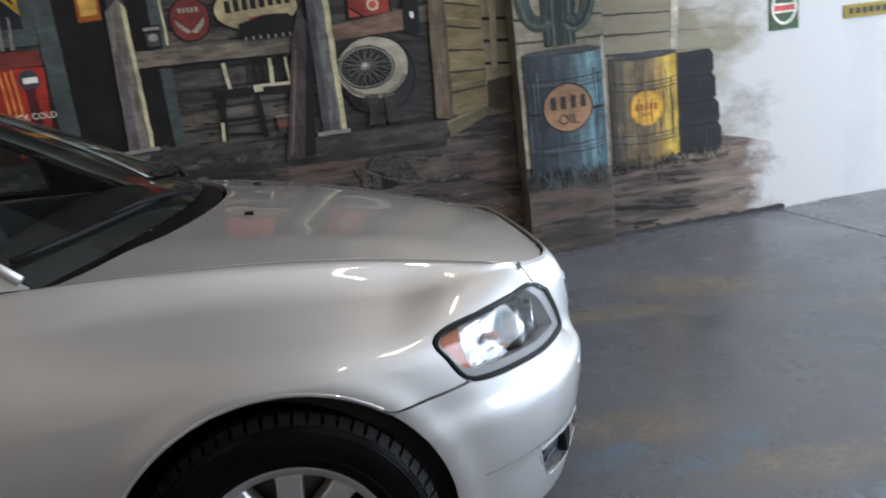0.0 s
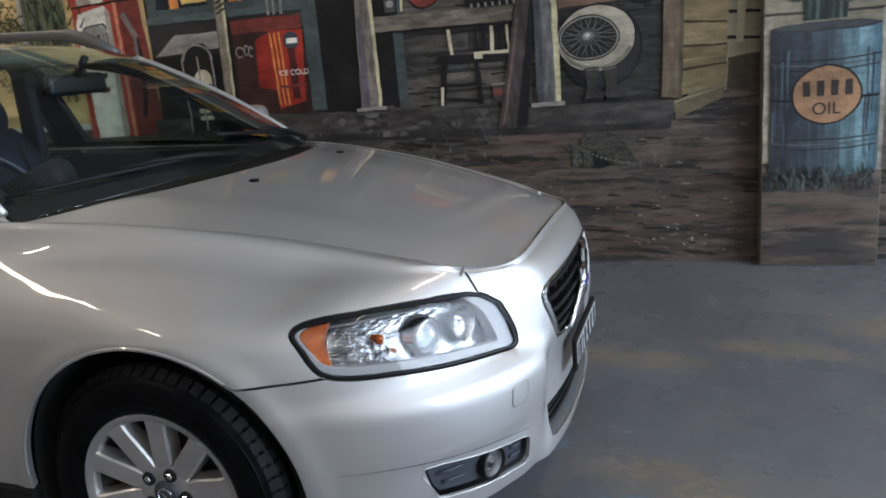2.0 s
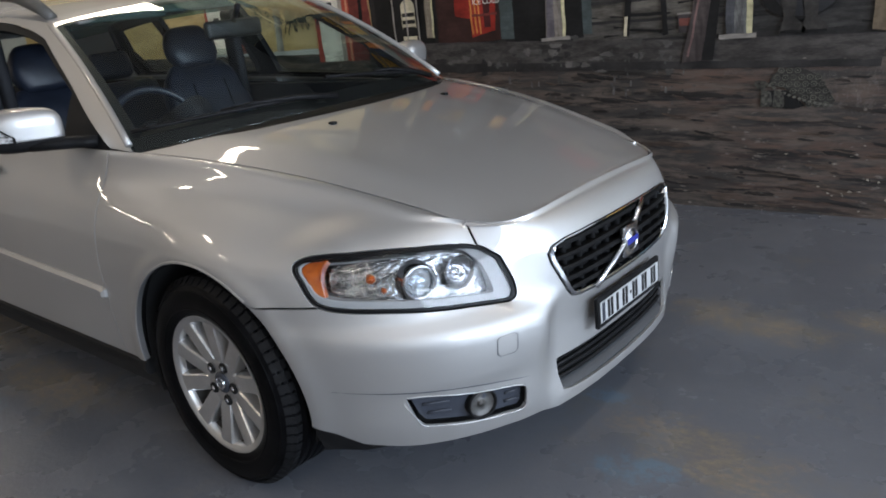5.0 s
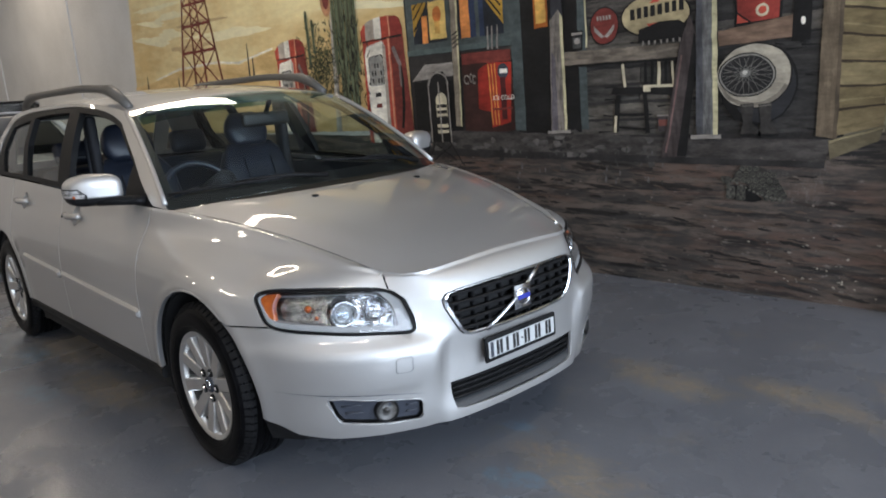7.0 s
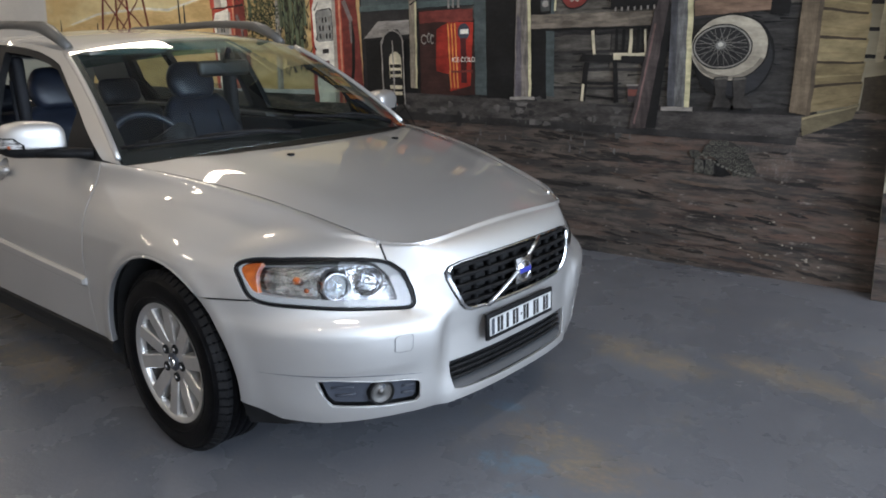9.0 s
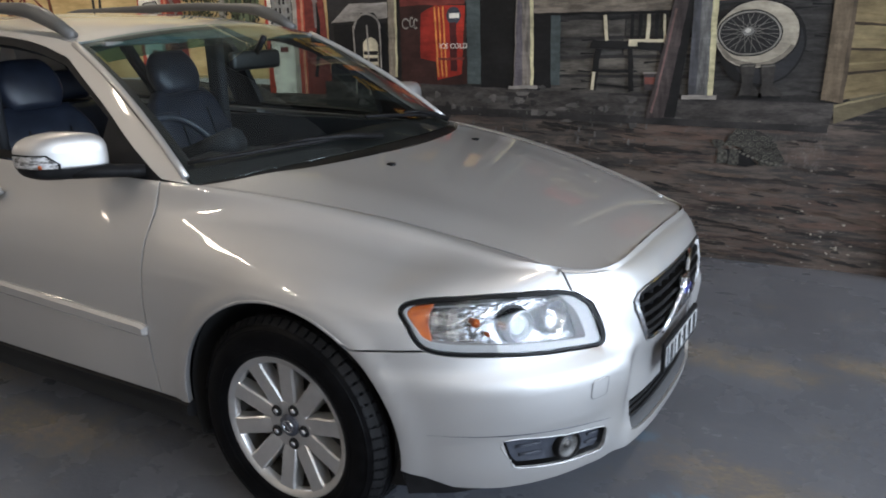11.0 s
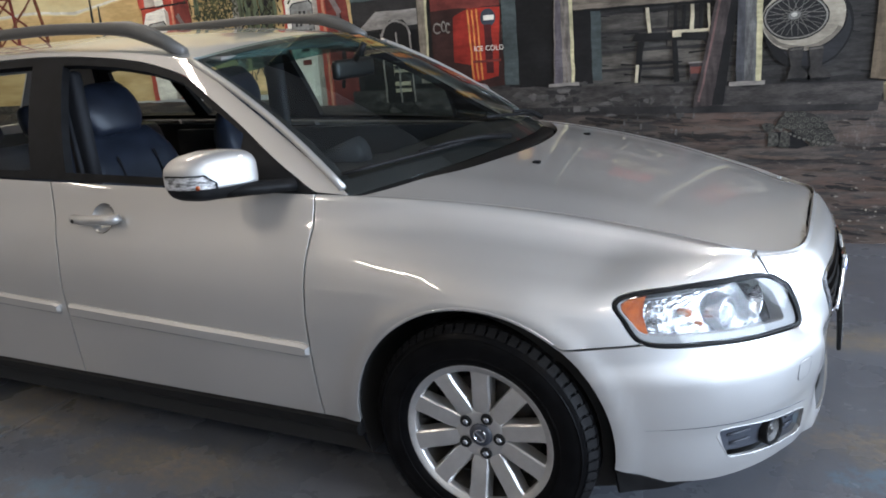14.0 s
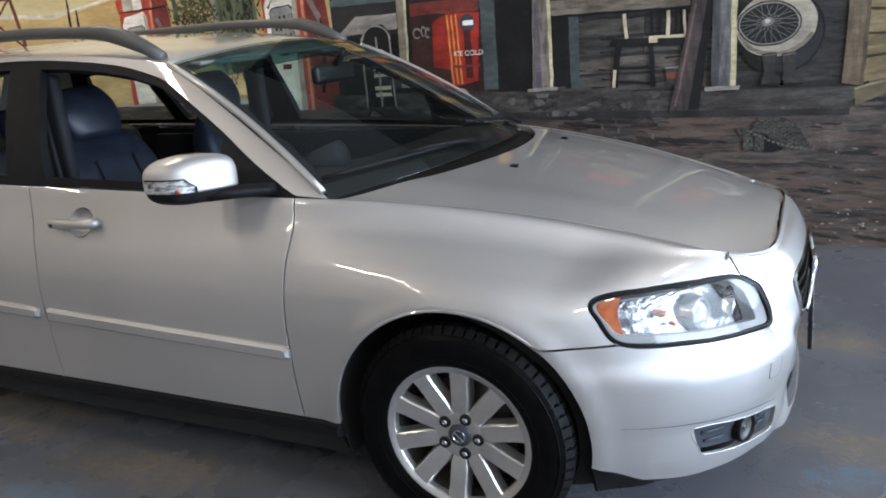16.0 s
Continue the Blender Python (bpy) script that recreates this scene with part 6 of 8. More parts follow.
def pump(x0, x1, z0, z1, name):
    w, h = x1 - x0, z1 - z0
    X = lambda f: x0 + f * w
    Z = lambda f: z1 - f * w
    DIAL, SHADE, HOSE = pigment(138, 137, 132, 0.2, 12), pigment(170, 160, 148, 0.15), pigment(122, 110, 106)
    p = Paint(name, 5)
    # case
    p.poly([(X(0.02), z0), (X(1.04), z0), (X(0.97), Z(0.55)), (X(0.95), Z(0.22)), (X(0.06), Z(0.26))], RED)
    p.poly([(X(0.66), z0), (X(1.04), z0), (X(0.97), Z(0.55)), (X(0.95), Z(0.3)), (X(0.68), Z(0.3))], REDD)
    p.poly([(X(0.60), z0), (X(0.635), z0), (X(0.66), Z(0.3)), (X(0.62), Z(0.3))], pigment(204, 142, 112))
    p.poly([(X(0.12), z0), (X(0.54), z0), (X(0.56), Z(0.42)), (X(0.50), Z(0.34)), (X(0.14), Z(0.40)), (X(0.08), Z(0.52))], PALE)
    p.poly([(X(0.46), z0), (X(0.54), z0), (X(0.56), Z(0.42)), (X(0.50), Z(0.36))], SHADE)
    # domed top in bands
    p.cut("painted_dome", "red and white fuel pump, painted")
    arcs = [(0.02, 0.30), (0.04, 0.16), (0.12, 0.08), (0.25, 0.035), (0.45, 0.01), (0.65, 0.0), (0.82, 0.02), (0.92, 0.08), (0.96, 0.20), (0.95, 0.30)]
    top = lambda f: float(np.interp(f, [a[0] for a in arcs[1:-1]], [a[1] for a in arcs[1:-1]]))
    for fa, fb, m in ((0.03, 0.14, RED), (0.14, 0.34, SHADE), (0.34, 0.50, PALE), (0.50, 0.66, RED), (0.66, 0.69, pigment(204, 142, 112)), (0.69, 0.96, pigment(132, 52, 46))):
        q = np.linspace(fa, fb, 7)
        p.poly([(X(fa), Z(0.32)), (X(fb), Z(0.30))] + [(X(f), Z(top(f))) for f in q[::-1]], m)
        p.cut("painted_dome_band")
    p.line(X(0.05), Z(0.33), X(0.93), Z(0.305), 0.018 * w, INK, 0.03 * w)
    # dial behind glass, with figures as bars
    p.cut("painted_dial")
    q = [(X(0.17), Z(0.98)), (X(0.47), Z(0.98)), (X(0.48), Z(0.58)), (X(0.44), Z(0.54)), (X(0.20), Z(0.56)), (X(0.16), Z(0.60))]
    p.poly([(x + (0.012 if x > X(0.3) else -0.012) * w, z + 0.014 * w) for x, z in q], INK)
    p.poly(q, DIAL)
    for i in range(3):
        for j in range(4):
            p.cut("painted_figure")
            p.rect(X(0.21 + 0.065 * j), X(0.245 + 0.065 * j), Z(0.72 + 0.11 * i), Z(0.65 + 0.11 * i), SOOT if (i + j) % 3 else GREYW)
    for i in range(2):
        p.cut("painted_figure")
        p.rect(X(0.25), X(0.38), Z(1.14 + 0.16 * i), Z(1.08 + 0.16 * i), REDD if i else SOOT)
    p.cut("painted_hose")
    hose = [(0.74, 0.46), (0.84, 0.66), (0.88, 0.95), (0.86, 1.30), (0.80, 1.62), (0.78, 1.9)]
    for (a, b), (c, d) in zip(hose, hose[1:]):
        if Z(d) > z0:
            p.line(X(a), Z(b), X(c), Z(d), 0.055 * w, INK)
    p.line(X(0.72), Z(0.45), X(0.86), Z(0.72), 0.07 * w, HOSE)
    p.line(X(0.84), Z(0.70), X(0.84), Z(1.02), 0.05 * w, HOSE, 0.03 * w)
    p.done()


pump(-3.92, -3.40, 1.0, 1.86, "painted_far_pump")
# scrub, cactus and lamp pole between the pumps
LEAF = pigment(62, 64, 46, 0.35, 25)
LEAFL = pigment(104, 100, 66, 0.3, 25)
CACT = pigment(88, 96, 74, 0.25, 10, stretch=(5, 1, 1))
p = Paint("painted_scrub", 3)
for k in range(620):
    x, z = rnd.gauss(-3.20, 0.13), rnd.gauss(1.58, 0.14)
    a = rnd.uniform(0, 3.14)
    p.line(x, z, x + 0.032 * math.cos(a), z + 0.032 * math.sin(a), 0.015, LEAF if k % 4 else LEAFL, 0.004)
for x, z0, z1, w in ((-3.35, 1.6, 2.06, 0.04), (-3.27, 1.7, 1.98, 0.035), (-2.86, 1.2, 2.5, 0.12), (-2.74, 1.2, 2.35, 0.10), (-2.68, 1.5, 2.5, 0.07), (-2.95, 1.5, 2.2, 0.05)):
    p.rect(x - w / 2, x + w / 2, z0, z1, CACT)
    p.oval(x, z1, w / 2, w / 2, CACT, 16)
    p.rect(x - w * 0.1, x + w * 0.12, z0, z1, LEAF)
for k in range(160):
    x, z = rnd.gauss(-2.78, 0.12), rnd.uniform(1.1, 1.95)
    p.line(x, z, x + rnd.uniform(-0.05, 0.05), z + 0.06, 0.016, INK if k % 3 else LEAF, 0.004)
p.done("dark scrub and tall cactus")
p = Paint("painted_lamp_pole", 4)
p.poly([(-3.07, 1.0), (-2.99, 1.0), (-2.93, 2.28), (-2.98, 2.28)], pigment(170, 166, 155))
p.poly([(-3.03, 1.0), (-2.99, 1.0), (-2.93, 2.28), (-2.955, 2.28)], GREYW)
p.oval(-3.04, 2.13, 0.075, 0.13, pigment(176, 130, 96))
p.oval(-3.04, 2.14, 0.045, 0.08, REDD)
p.done()
pump(-2.62, -2.06, 0.90, 1.92, "painted_near_pump")

# front of the station: planks over a dark ground
# lowest gain: the dimmer light towards the right, put into the colours
LIGHT_GAIN = 0.95
p = Paint("painted_front", 2)
p.rect(-2.05, 1.20, 0.86, 4.38, SOOT)
p.done("dark weathered timber front")
PLANKS = [pigment(*c, 0.42, 7, 40, (1, 1, 6)) for c in ((78, 74, 69), (64, 62, 59), (88, 83, 76), (56, 54, 52))]
z = 0.93
row = 0
while z < 2.5:
    h = 0.108
    for x0, x1 in ((-1.10, -0.95), (-0.52, 0.42), (0.50, 1.16)):
        xs = sorted([x0, x1] + [x0 + (x1 - x0) * rnd.random() for _ in range(1 if x1 - x0 > 0.5 else 0)])
        for a, b in zip(xs, xs[1:]):
            if b - a > 0.05:
                p = Paint("painted_plank", 3)
                p.poly([(a + 0.004, z + rnd.uniform(0, 0.008)), (b - 0.004, z + rnd.uniform(0, 0.008)), (b - 0.004, z + h - 0.012), (a + 0.004, z + h - 0.012)], PLANKS[(row * 3 + int(a * 10)) % 4] if not (x0 > 0.45 and z < 1.4) else PLANKS[3])
                p.done()
    z += h
    row += 1
p = Paint("painted_cracks", 4)
for k in range(60):
    x, zz = rnd.uniform(-0.5, 1.1), rnd.uniform(0.95, 1.75)
    p.line(x, zz, x + rnd.uniform(0.04, 0.14), zz + rnd.uniform(-0.01, 0.01), 0.012, INK, 0.003)
tagged(p.done(), kind="stuff")

# window with lit lamp and curtains
p = Paint("painted_window", 4)
p.rect(-2.03, -0.96, 1.58, 2.42, TEAL)
p.rect(-1.96, -1.04, 1.66, 2.36, pigment(34, 38, 46, 0.3))
YEL = pigment(176, 136, 54, 0.2, 8)
GLOWP = pigment(232, 196, 116, 0.1, 6)
p.poly([(-1.96, 1.72), (-1.80, 1.95), (-1.80, 2.1), (-1.96, 2.1)], YEL)
for k in range(4):
    p.line(-1.95, 1.76 + 0.08 * k, -1.80, 1.93 + 0.06 * k, 0.016, INK, 0.008)
p.rect(-1.78, -1.60, 1.68, 2.05, GLOWP)
p.rect(-1.86, -1.80, 1.66, 1.86, ORANGE)
p.oval(-1.69, 1.86, 0.045, 0.06, pigment(205, 120, 60))
p.rect(-1.72, -1.665, 1.72, 1.81, pigment(220, 170, 90))
p.rect(-1.45, -1.36, 1.66, 1.95, ORANGE)
p.rect(-1.36, -1.22, 1.66, 1.95, pigment(46, 58, 82))
p.poly([(-1.24, 1.95), (-1.04, 1.72), (-1.04, 2.05), (-1.30, 2.05)], YEL)
for k in range(3):
    p.line(-1.25 + 0.05 * k, 2.0, -1.06, 1.78 + 0.07 * k, 0.014, INK)
p.rect(-1.60, -1.555, 1.62, 2.36, TEAL)
p.rect(-1.30, -1.265, 1.62, 2.36, TEAL)
p.rect(-1.98, -1.02, 1.96, 2.0, TEAL)
p.rect(-2.05, -0.95, 1.575, 1.615, pigment(86, 98, 96))
for x in (-1.20, -1.16, -1.11):
    p.line(x, 1.56, x + 0.01, 1.72, 0.02, GREYW, 0.01)
p.done("teal-framed window with a lit lamp and yellow curtains")

# bench, oil rack, drinks chest
p = Paint("painted_bench", 5)
p.poly([(-2.02, 1.38), (-1.56, 1.40), (-1.56, 1.50), (-1.86, 1.50)], GREYW)
p.rect(-2.0, -1.5, 0.96, 1.37, INK)
p.done()
p = Paint("painted_drinks_chest", 5)
p.poly([(-1.47, 0.96), (-0.98, 0.98), (-0.99, 1.54), (-1.46, 1.56)], pigment(62, 38, 34, 0.2))
p.rect(-1.46, -0.99, 1.47, 1.55, REDD)
p.cut("painted_cooler", "dark red drinks chest")
p.poly([(-1.32, 1.14), (-1.20, 1.12), (-1.20, 1.47), (-1.31, 1.42)], pigment(150, 46, 36, 0.2))
p.poly([(-1.20, 1.0), (-1.02, 1.04), (-0.99, 1.46), (-1.21, 1.47)], pigment(164, 50, 38, 0.2))
for x in (-1.205, -1.175, -1.145):
    p.cut("painted_stripe")
    p.line(x, 1.46, x + 0.015, 1.02, 0.012, ORANGE)
p.cut("painted_cooler_emblem")
p.oval(-1.07, 1.40, 0.05, 0.055, pigment(62, 66, 74))
p.cut("painted_cooler_slot")
p.rect(-1.10, -1.05, 1.06, 1.36, pigment(78, 34, 34))
p.poly([(-1.10, 1.385), (-1.03, 1.385), (-1.03, 1.415), (-1.10, 1.415)], PALE)
p.cut("painted_cooler_seam")
p.rect(-1.19, -1.0, 1.13, 1.145, REDD)
chest = p.done()
for k, (dx, dz, w) in enumerate(((0, 0, 0.05), (0.045, 0.01, 0.03), (0.075, 0.0, 0.03))):
    q = Paint("painted_script", 7, parent=MURAL)
    q.arc(-1.42 + dx, 1.36 + dz, w * 0.6, 0.035, 30, 320, 0.010, GREYW)
    q.done()
words("ICE COLD", -1.075, 1.215, 0.045, PALE, 2.2 - 0.0165, MURAL)
p = Paint("painted_oil_rack", 9)
p.poly([(-1.83, 0.90), (-1.62, 0.90), (-1.60, 1.36), (-1.66, 1.44), (-1.76, 1.44), (-1.83, 1.36)], INK)
p.oval(-1.70, 1.22, 0.06, 0.06, CREAM)
p.rect(-1.76, -1.64, 1.09, 1.22, CREAM)
for k in range(3):
    p.rect(-1.755, -1.645, 1.165 - 0.045 * k, 1.19 - 0.045 * k, INK)
for k in range(2):
    p.rect(-1.76, -1.64, 0.97 + 0.045 * k, 0.995 + 0.045 * k, CREAM)
for x in (-1.83, -1.72, -1.62):
    p.line(x, 1.36, x, 0.9, 0.012, GREYW)
p.arc(-1.72, 1.34, 0.11, 0.10, 0, 180, 0.014, GREYW)
for a in ((-1.80, 0.90, -1.88, 0.74), (-1.64, 0.90, -1.50, 0.72), (-1.82, 0.76, -1.62, 0.88), (-1.78, 0.88, -1.58, 0.76)):
    p.line(*a, 0.012, INK, 0.008)
p.done("black oil-can rack with pale bars")

# posts, doorway
p = Paint("painted_doorway", 5)
p.rect(-0.98, -0.885, 0.98, 2.5, TEAL)
p.cut("painted_opening")
p.rect(-0.885, -0.60, 0.96, 2.5, INK)
p.cut("painted_lamp")
p.rect(-0.77, -0.655, 1.66, 1.98, pigment(170, 96, 40))
p.rect(-0.755, -0.67, 1.69, 1.98, pigment(226, 176, 92, 0.12, 14))
p.cut("painted_opening")
p.rect(-0.53, -0.42, 0.96, 2.5, INK)
p.cut("painted_door_post")
p.rect(-0.42, -0.36, 0.98, 2.5, TEAL)
p.rect(-0.362, -0.35, 1.50, 2.5, TIMBERL)
p.done()
p = Paint("painted_porch_post", 6)
p.poly([(-1.565, 1.02), (-1.50, 1.02), (-1.455, 2.5), (-1.53, 2.5)], TIMBER)
p.poly([(-1.515, 1.02), (-1.50, 1.02), (-1.455, 2.5), (-1.475, 2.5)], TIMBERL)
for k in range(4):
    p.line(-1.545, 1.60 + 0.03 * k, -1.475, 1.63 + 0.03 * k, 0.010, INK)
p.done()
p = Paint("painted_porch_post", 9)
p.rect(-0.62, -0.53, 1.70, 2.5, pigment(58, 58, 62, 0.2))
p.poly([(-0.66, 0.965), (-0.525, 0.965), (-0.53, 1.71), (-0.56, 1.76), (-0.63, 1.70)], pigment(118, 110, 102, 0.4, 7, 40, (6, 1, 1)))
p.poly([(-0.655, 0.965), (-0.60, 0.965), (-0.60, 1.45), (-0.63, 1.5)], pigment(98, 92, 96, 0.3, 7, 40, (5, 1, 1)))
p.poly([(-0.545, 0.975), (-0.525, 0.965), (-0.53, 1.71), (-0.553, 1.74)], TIMBERL)
p.rect(-0.69, -0.50, 0.955, 0.975, GREYW)
p.done("splintered porch post")

# trade signs, shapes only
p = Paint("painted_round_sign", 5)
p.oval(-0.22, 1.62, 0.108, 0.118, INK)
p.oval(-0.22, 1.62, 0.100, 0.110, pigment(116, 52, 46))
for k in range(5):
    p.rect(-0.272 + 0.022 * k, -0.258 + 0.022 * k, 1.655, 1.682, GREYW)
for s in (-1, 1):
    p.poly([(-0.22, 1.555), (-0.22 + s * 0.075, 1.625), (-0.22 + s * 0.07, 1.59), (-0.22 + s * 0.02, 1.545)], GREYW)
p.done("round dark red trade sign")
p = Paint("painted_oval_sign", 6)
p.oval(0.135, 1.645, 0.232, 0.128, INK)
p.oval(0.135, 1.645, 0.222, 0.118, pigment(172, 156, 120, 0.16, 9))
for k in range(8):
    x = -0.03 + 0.046 * k
    p.rect(x, x + 0.030, 1.632 + 0.003 * k, 1.694 + 0.003 * k, INK)
p.poly([(0.08, 1.60), (0.20, 1.605), (0.17, 1.585), (0.10, 1.58)], RED)
p.poly([(0.10, 1.715), (0.17, 1.72), (0.14, 1.745)], RED)
p.done("cream oval trade sign with dark bars")
p = Paint("painted_red_sign", 5)
p.rect(-0.06, 0.32, 1.79, 2.06, INK)
p.rect(-0.03, 0.29, 1.81, 2.04, RED)
p.done()
words("OIL", 0.13, 1.865, 0.10, SOOT, 2.2 - 0.0155, MURAL)
p = Paint("painted_red_sign", 5)
p.poly([(0.62, 1.52), (0.88, 1.54), (0.89, 2.05), (0.62, 2.05)], INK)
p.poly([(0.635, 1.535), (0.865, 1.55), (0.875, 2.05), (0.635, 2.05)], pigment(140, 56, 48, 0.16, 8))
p.rect(0.66, 0.85, 1.665, 1.69, ORANGE)
p.oval(0.775, 1.60, 0.036, 0.034, CREAM)
p.oval(0.775, 1.60, 0.022, 0.020, RED)
p.arc(0.75, 1.78, 0.05, 0.05, -120, 90, 0.02, CREAM)
p.poly([(0.635, 1.535), (0.72, 1.54), (0.635, 1.60)], INK)
p.poly([(0.635, 1.54), (0.70, 1.543), (0.635, 1.588)], RED)
p.done("red hanging trade sign")

# rail, jar, chair, leaning plank
p = Paint("painted_rail", 7)
p.poly([(-0.545, 1.385), (0.275, 1.375), (0.295, 1.47), (-0.545, 1.485)], pigment(116, 106, 94, 0.4, 8, 50, (1, 1, 6)))
p.poly([(-0.545, 1.385), (0.275, 1.375), (0.277, 1.39), (-0.545, 1.40)], INK)
p.done("grey timber rail")
p = Paint("painted_jar", 8)
p.rect(-0.465, -0.38, 1.485, 1.61, INK)
p.rect(-0.455, -0.39, 1.50, 1.57, pigment(74, 74, 72))
p.rect(-0.462, -0.383, 1.585, 1.60, GREYW)
p.oval(-0.422, 1.545, 0.022, 0.02, GREYW)
p.done()
p = Paint("painted_chair", 8)
p.poly([(0.02, 1.49), (0.335, 1.475), (0.345, 1.56), (0.30, 1.60), (0.16, 1.605), (0.03, 1.57)], INK)
p.cut("painted_spindle", "black spindle chair")
for k in range(7):
    p.cut("painted_spindle")
    p.rect(0.05 + 0.04 * k, 0.062 + 0.04 * k, 1.478, 1.50, GREYW)
for k, x in enumerate((0.07, 0.115, 0.16, 0.205, 0.25)):
    p.cut("painted_spindle")
    p.line(x, 1.375, x - 0.005, 1.22, 0.020, INK if k != 2 else CREAM)
p.cut("painted_spindle")
p.line(-0.09, 1.375, -0.075, 1.23, 0.02, CREAM)
p.cut("painted_spindle")
p.line(0.245, 1.37, 0.255, 1.20, 0.014, CREAM)
p.cut("painted_seat")
p.poly([(-0.18, 1.195), (0.27, 1.175), (0.26, 1.215), (-0.16, 1.24)], INK)
p.rect(0.06, 0.25, 1.222, 1.238, CREAM)
p.rect(0.05, 0.10, 1.20, 1.238, CREAM)
p.cut("painted_leg")
p.line(-0.125, 1.19, -0.155, 0.955, 0.036, INK)
p.line(-0.15, 1.06, -0.16, 0.955, 0.018, CREAM)
p.cut("painted_leg")
p.line(0.06, 1.19, 0.075, 0.95, 0.03, INK)
p.cut("painted_leg")
p.line(0.23, 1.19, 0.275, 1.08, 0.026, INK)
p.cut("painted_stretcher")
p.line(-0.14, 1.07, 0.07, 1.06, 0.018, INK)
p.line(-0.13, 0.985, 0.07, 0.975, 0.014, INK)
p.done()
p = Paint("painted_tin", 8)
p.rect(0.145, 0.225, 0.955, 1.055, pigment(66, 60, 60))
p.rect(0.15, 0.22, 0.99, 1.03, pigment(112, 66, 58))
p.rect(0.14, 0.23, 1.05, 1.06, GREYW)
p.done()
p = Paint("painted_plank", 10)
p.poly([(0.165, 0.80), (0.33, 0.805), (0.415, 1.47), (0.36, 1.62), (0.30, 1.46)], pigment(70, 62, 60, 0.3, 8, 50, (5, 1, 1)))
p.poly([(0.27, 0.805), (0.33, 0.805), (0.415, 1.47), (0.385, 1.52)], INK)
p.line(0.20, 0.83, 0.31, 1.40, 0.012, pigment(112, 88, 84))
p.done("dark leaning plank")
p = Paint("painted_porch_post", 11)
p.poly([(0.395, 0.925), (0.52, 0.925), (0.50, 2.5), (0.41, 2.5)], pigment(102, 101, 99, 0.4, 7, 40, (6, 1, 1)))
p.poly([(0.395, 0.925), (0.44, 0.925), (0.44, 2.5), (0.41, 2.5)], pigment(74, 74, 77, 0.25, 7, 40, (5, 1, 1)))
p.poly([(0.50, 0.93), (0.53, 0.935), (0.522, 2.5), (0.492, 2.5)], TIMBERL)
p.rect(0.36, 0.55, 0.912, 0.935, GREYW)
p.done("grey porch post with a pale edge")

# whitewall tyre, shelf and boots
p = Paint("painted_shelf", 7)
p.poly([(0.53, 1.43), (0.93, 1.44), (0.98, 1.56), (0.53, 1.51)], pigment(116, 94, 78, 0.2, 8, 40, (1, 1, 5)))
p.poly([(0.93, 1.42), (1.03, 1.42), (1.05, 2.3), (0.98, 2.3)], INK)
p.oval(0.99, 1.52, 0.012, 0.02, PALE)
p.done()
p = Paint("painted_tyre", 8)
p.oval(0.755, 1.205, 0.215, 0.222, INK, 44, 0, -0.45)
p.oval(0.790, 1.185, 0.165, 0.188, pigment(46, 46, 48), 44, 0, -0.45)
p.oval(0.728, 1.254, 0.214, 0.178, INK, 48, 0, 0.10)
p.oval(0.728, 1.254, 0.205, 0.170, pigment(172, 163, 146, 0.14, 9), 48, 0, 0.10)
p.arc(0.728, 1.254, 0.203, 0.168, -165, -20, 0.022, pigment(128, 120, 108))
p.oval(0.692, 1.260, 0.163, 0.120, INK, 44, 0, -0.02)
p.oval(0.692, 1.260, 0.156, 0.113, pigment(138, 134, 126), 44, 0, -0.02)
p.oval(0.692, 1.260, 0.147, 0.105, pigment(36, 35, 35), 44, 0, -0.02)
for k in range(30):
    a = 2 * math.pi * k / 30
    b = a + 0.55 * (1 if k % 2 else -1)
    p.line(0.687 + 0.030 * math.cos(b), 1.268 + 0.022 * math.sin(b), 0.692 + 0.142 * math.cos(a), 1.260 + 0.100 * math.sin(a), 0.0040, pigment(112, 109, 103), 0.003)
p.oval(0.686, 1.270, 0.030, 0.022, pigment(140, 138, 132), 24)
p.oval(0.684, 1.274, 0.015, 0.011, PALE, 20)
p.done("white-walled spare tyre with a wire wheel")
BOOT = pigment(58, 55, 52, 0.35, 14)
for x in (0.66, 0.76):
    p = Paint("painted_boot", 10)
    p.poly([(x, 1.10), (x + 0.075, 1.105), (x + 0.07, 1.0), (x + 0.12, 0.945), (x + 0.115, 0.925), (x - 0.005, 0.925), (x + 0.015, 1.0)], BOOT)
    p.line(x + 0.01, 1.09, x + 0.07, 1.095, 0.010, pigment(92, 88, 82))
    p.line(x, 0.93, x + 0.115, 0.93, 0.012, INK)
    p.done("worn grey boot")

# corner post and pale weatherboards
p = Paint("painted_corner_post", 8)
p.poly([(1.065, 0.92), (1.17, 0.90), (1.215, 2.4), (1.12, 2.4)], pigment(112, 98, 80, 0.22, 7, 40, (5, 1, 1)))
p.poly([(1.15, 0.90), (1.17, 0.90), (1.215, 2.4), (1.195, 2.4)], pigment(92, 80, 66, 0.2, 7, 40, (5, 1, 1)))
p.done()
p = Paint("painted_pale_siding", 7)
SIDE = [pigment(*c, 0.14, 6, 40, (1, 1, 4)) for c in ((132, 117, 86), (122, 108, 78), (140, 126, 93))]
left_z = [0.915, 1.054, 1.179, 1.304, 1.441, 1.575, 1.71, 1.85, 1.99, 2.13, 2.27, 2.40]
right_z = [0.972, 1.077, 1.172, 1.281, 1.405, 1.530, 1.66, 1.79, 1.925, 2.06, 2.20, 2.33]
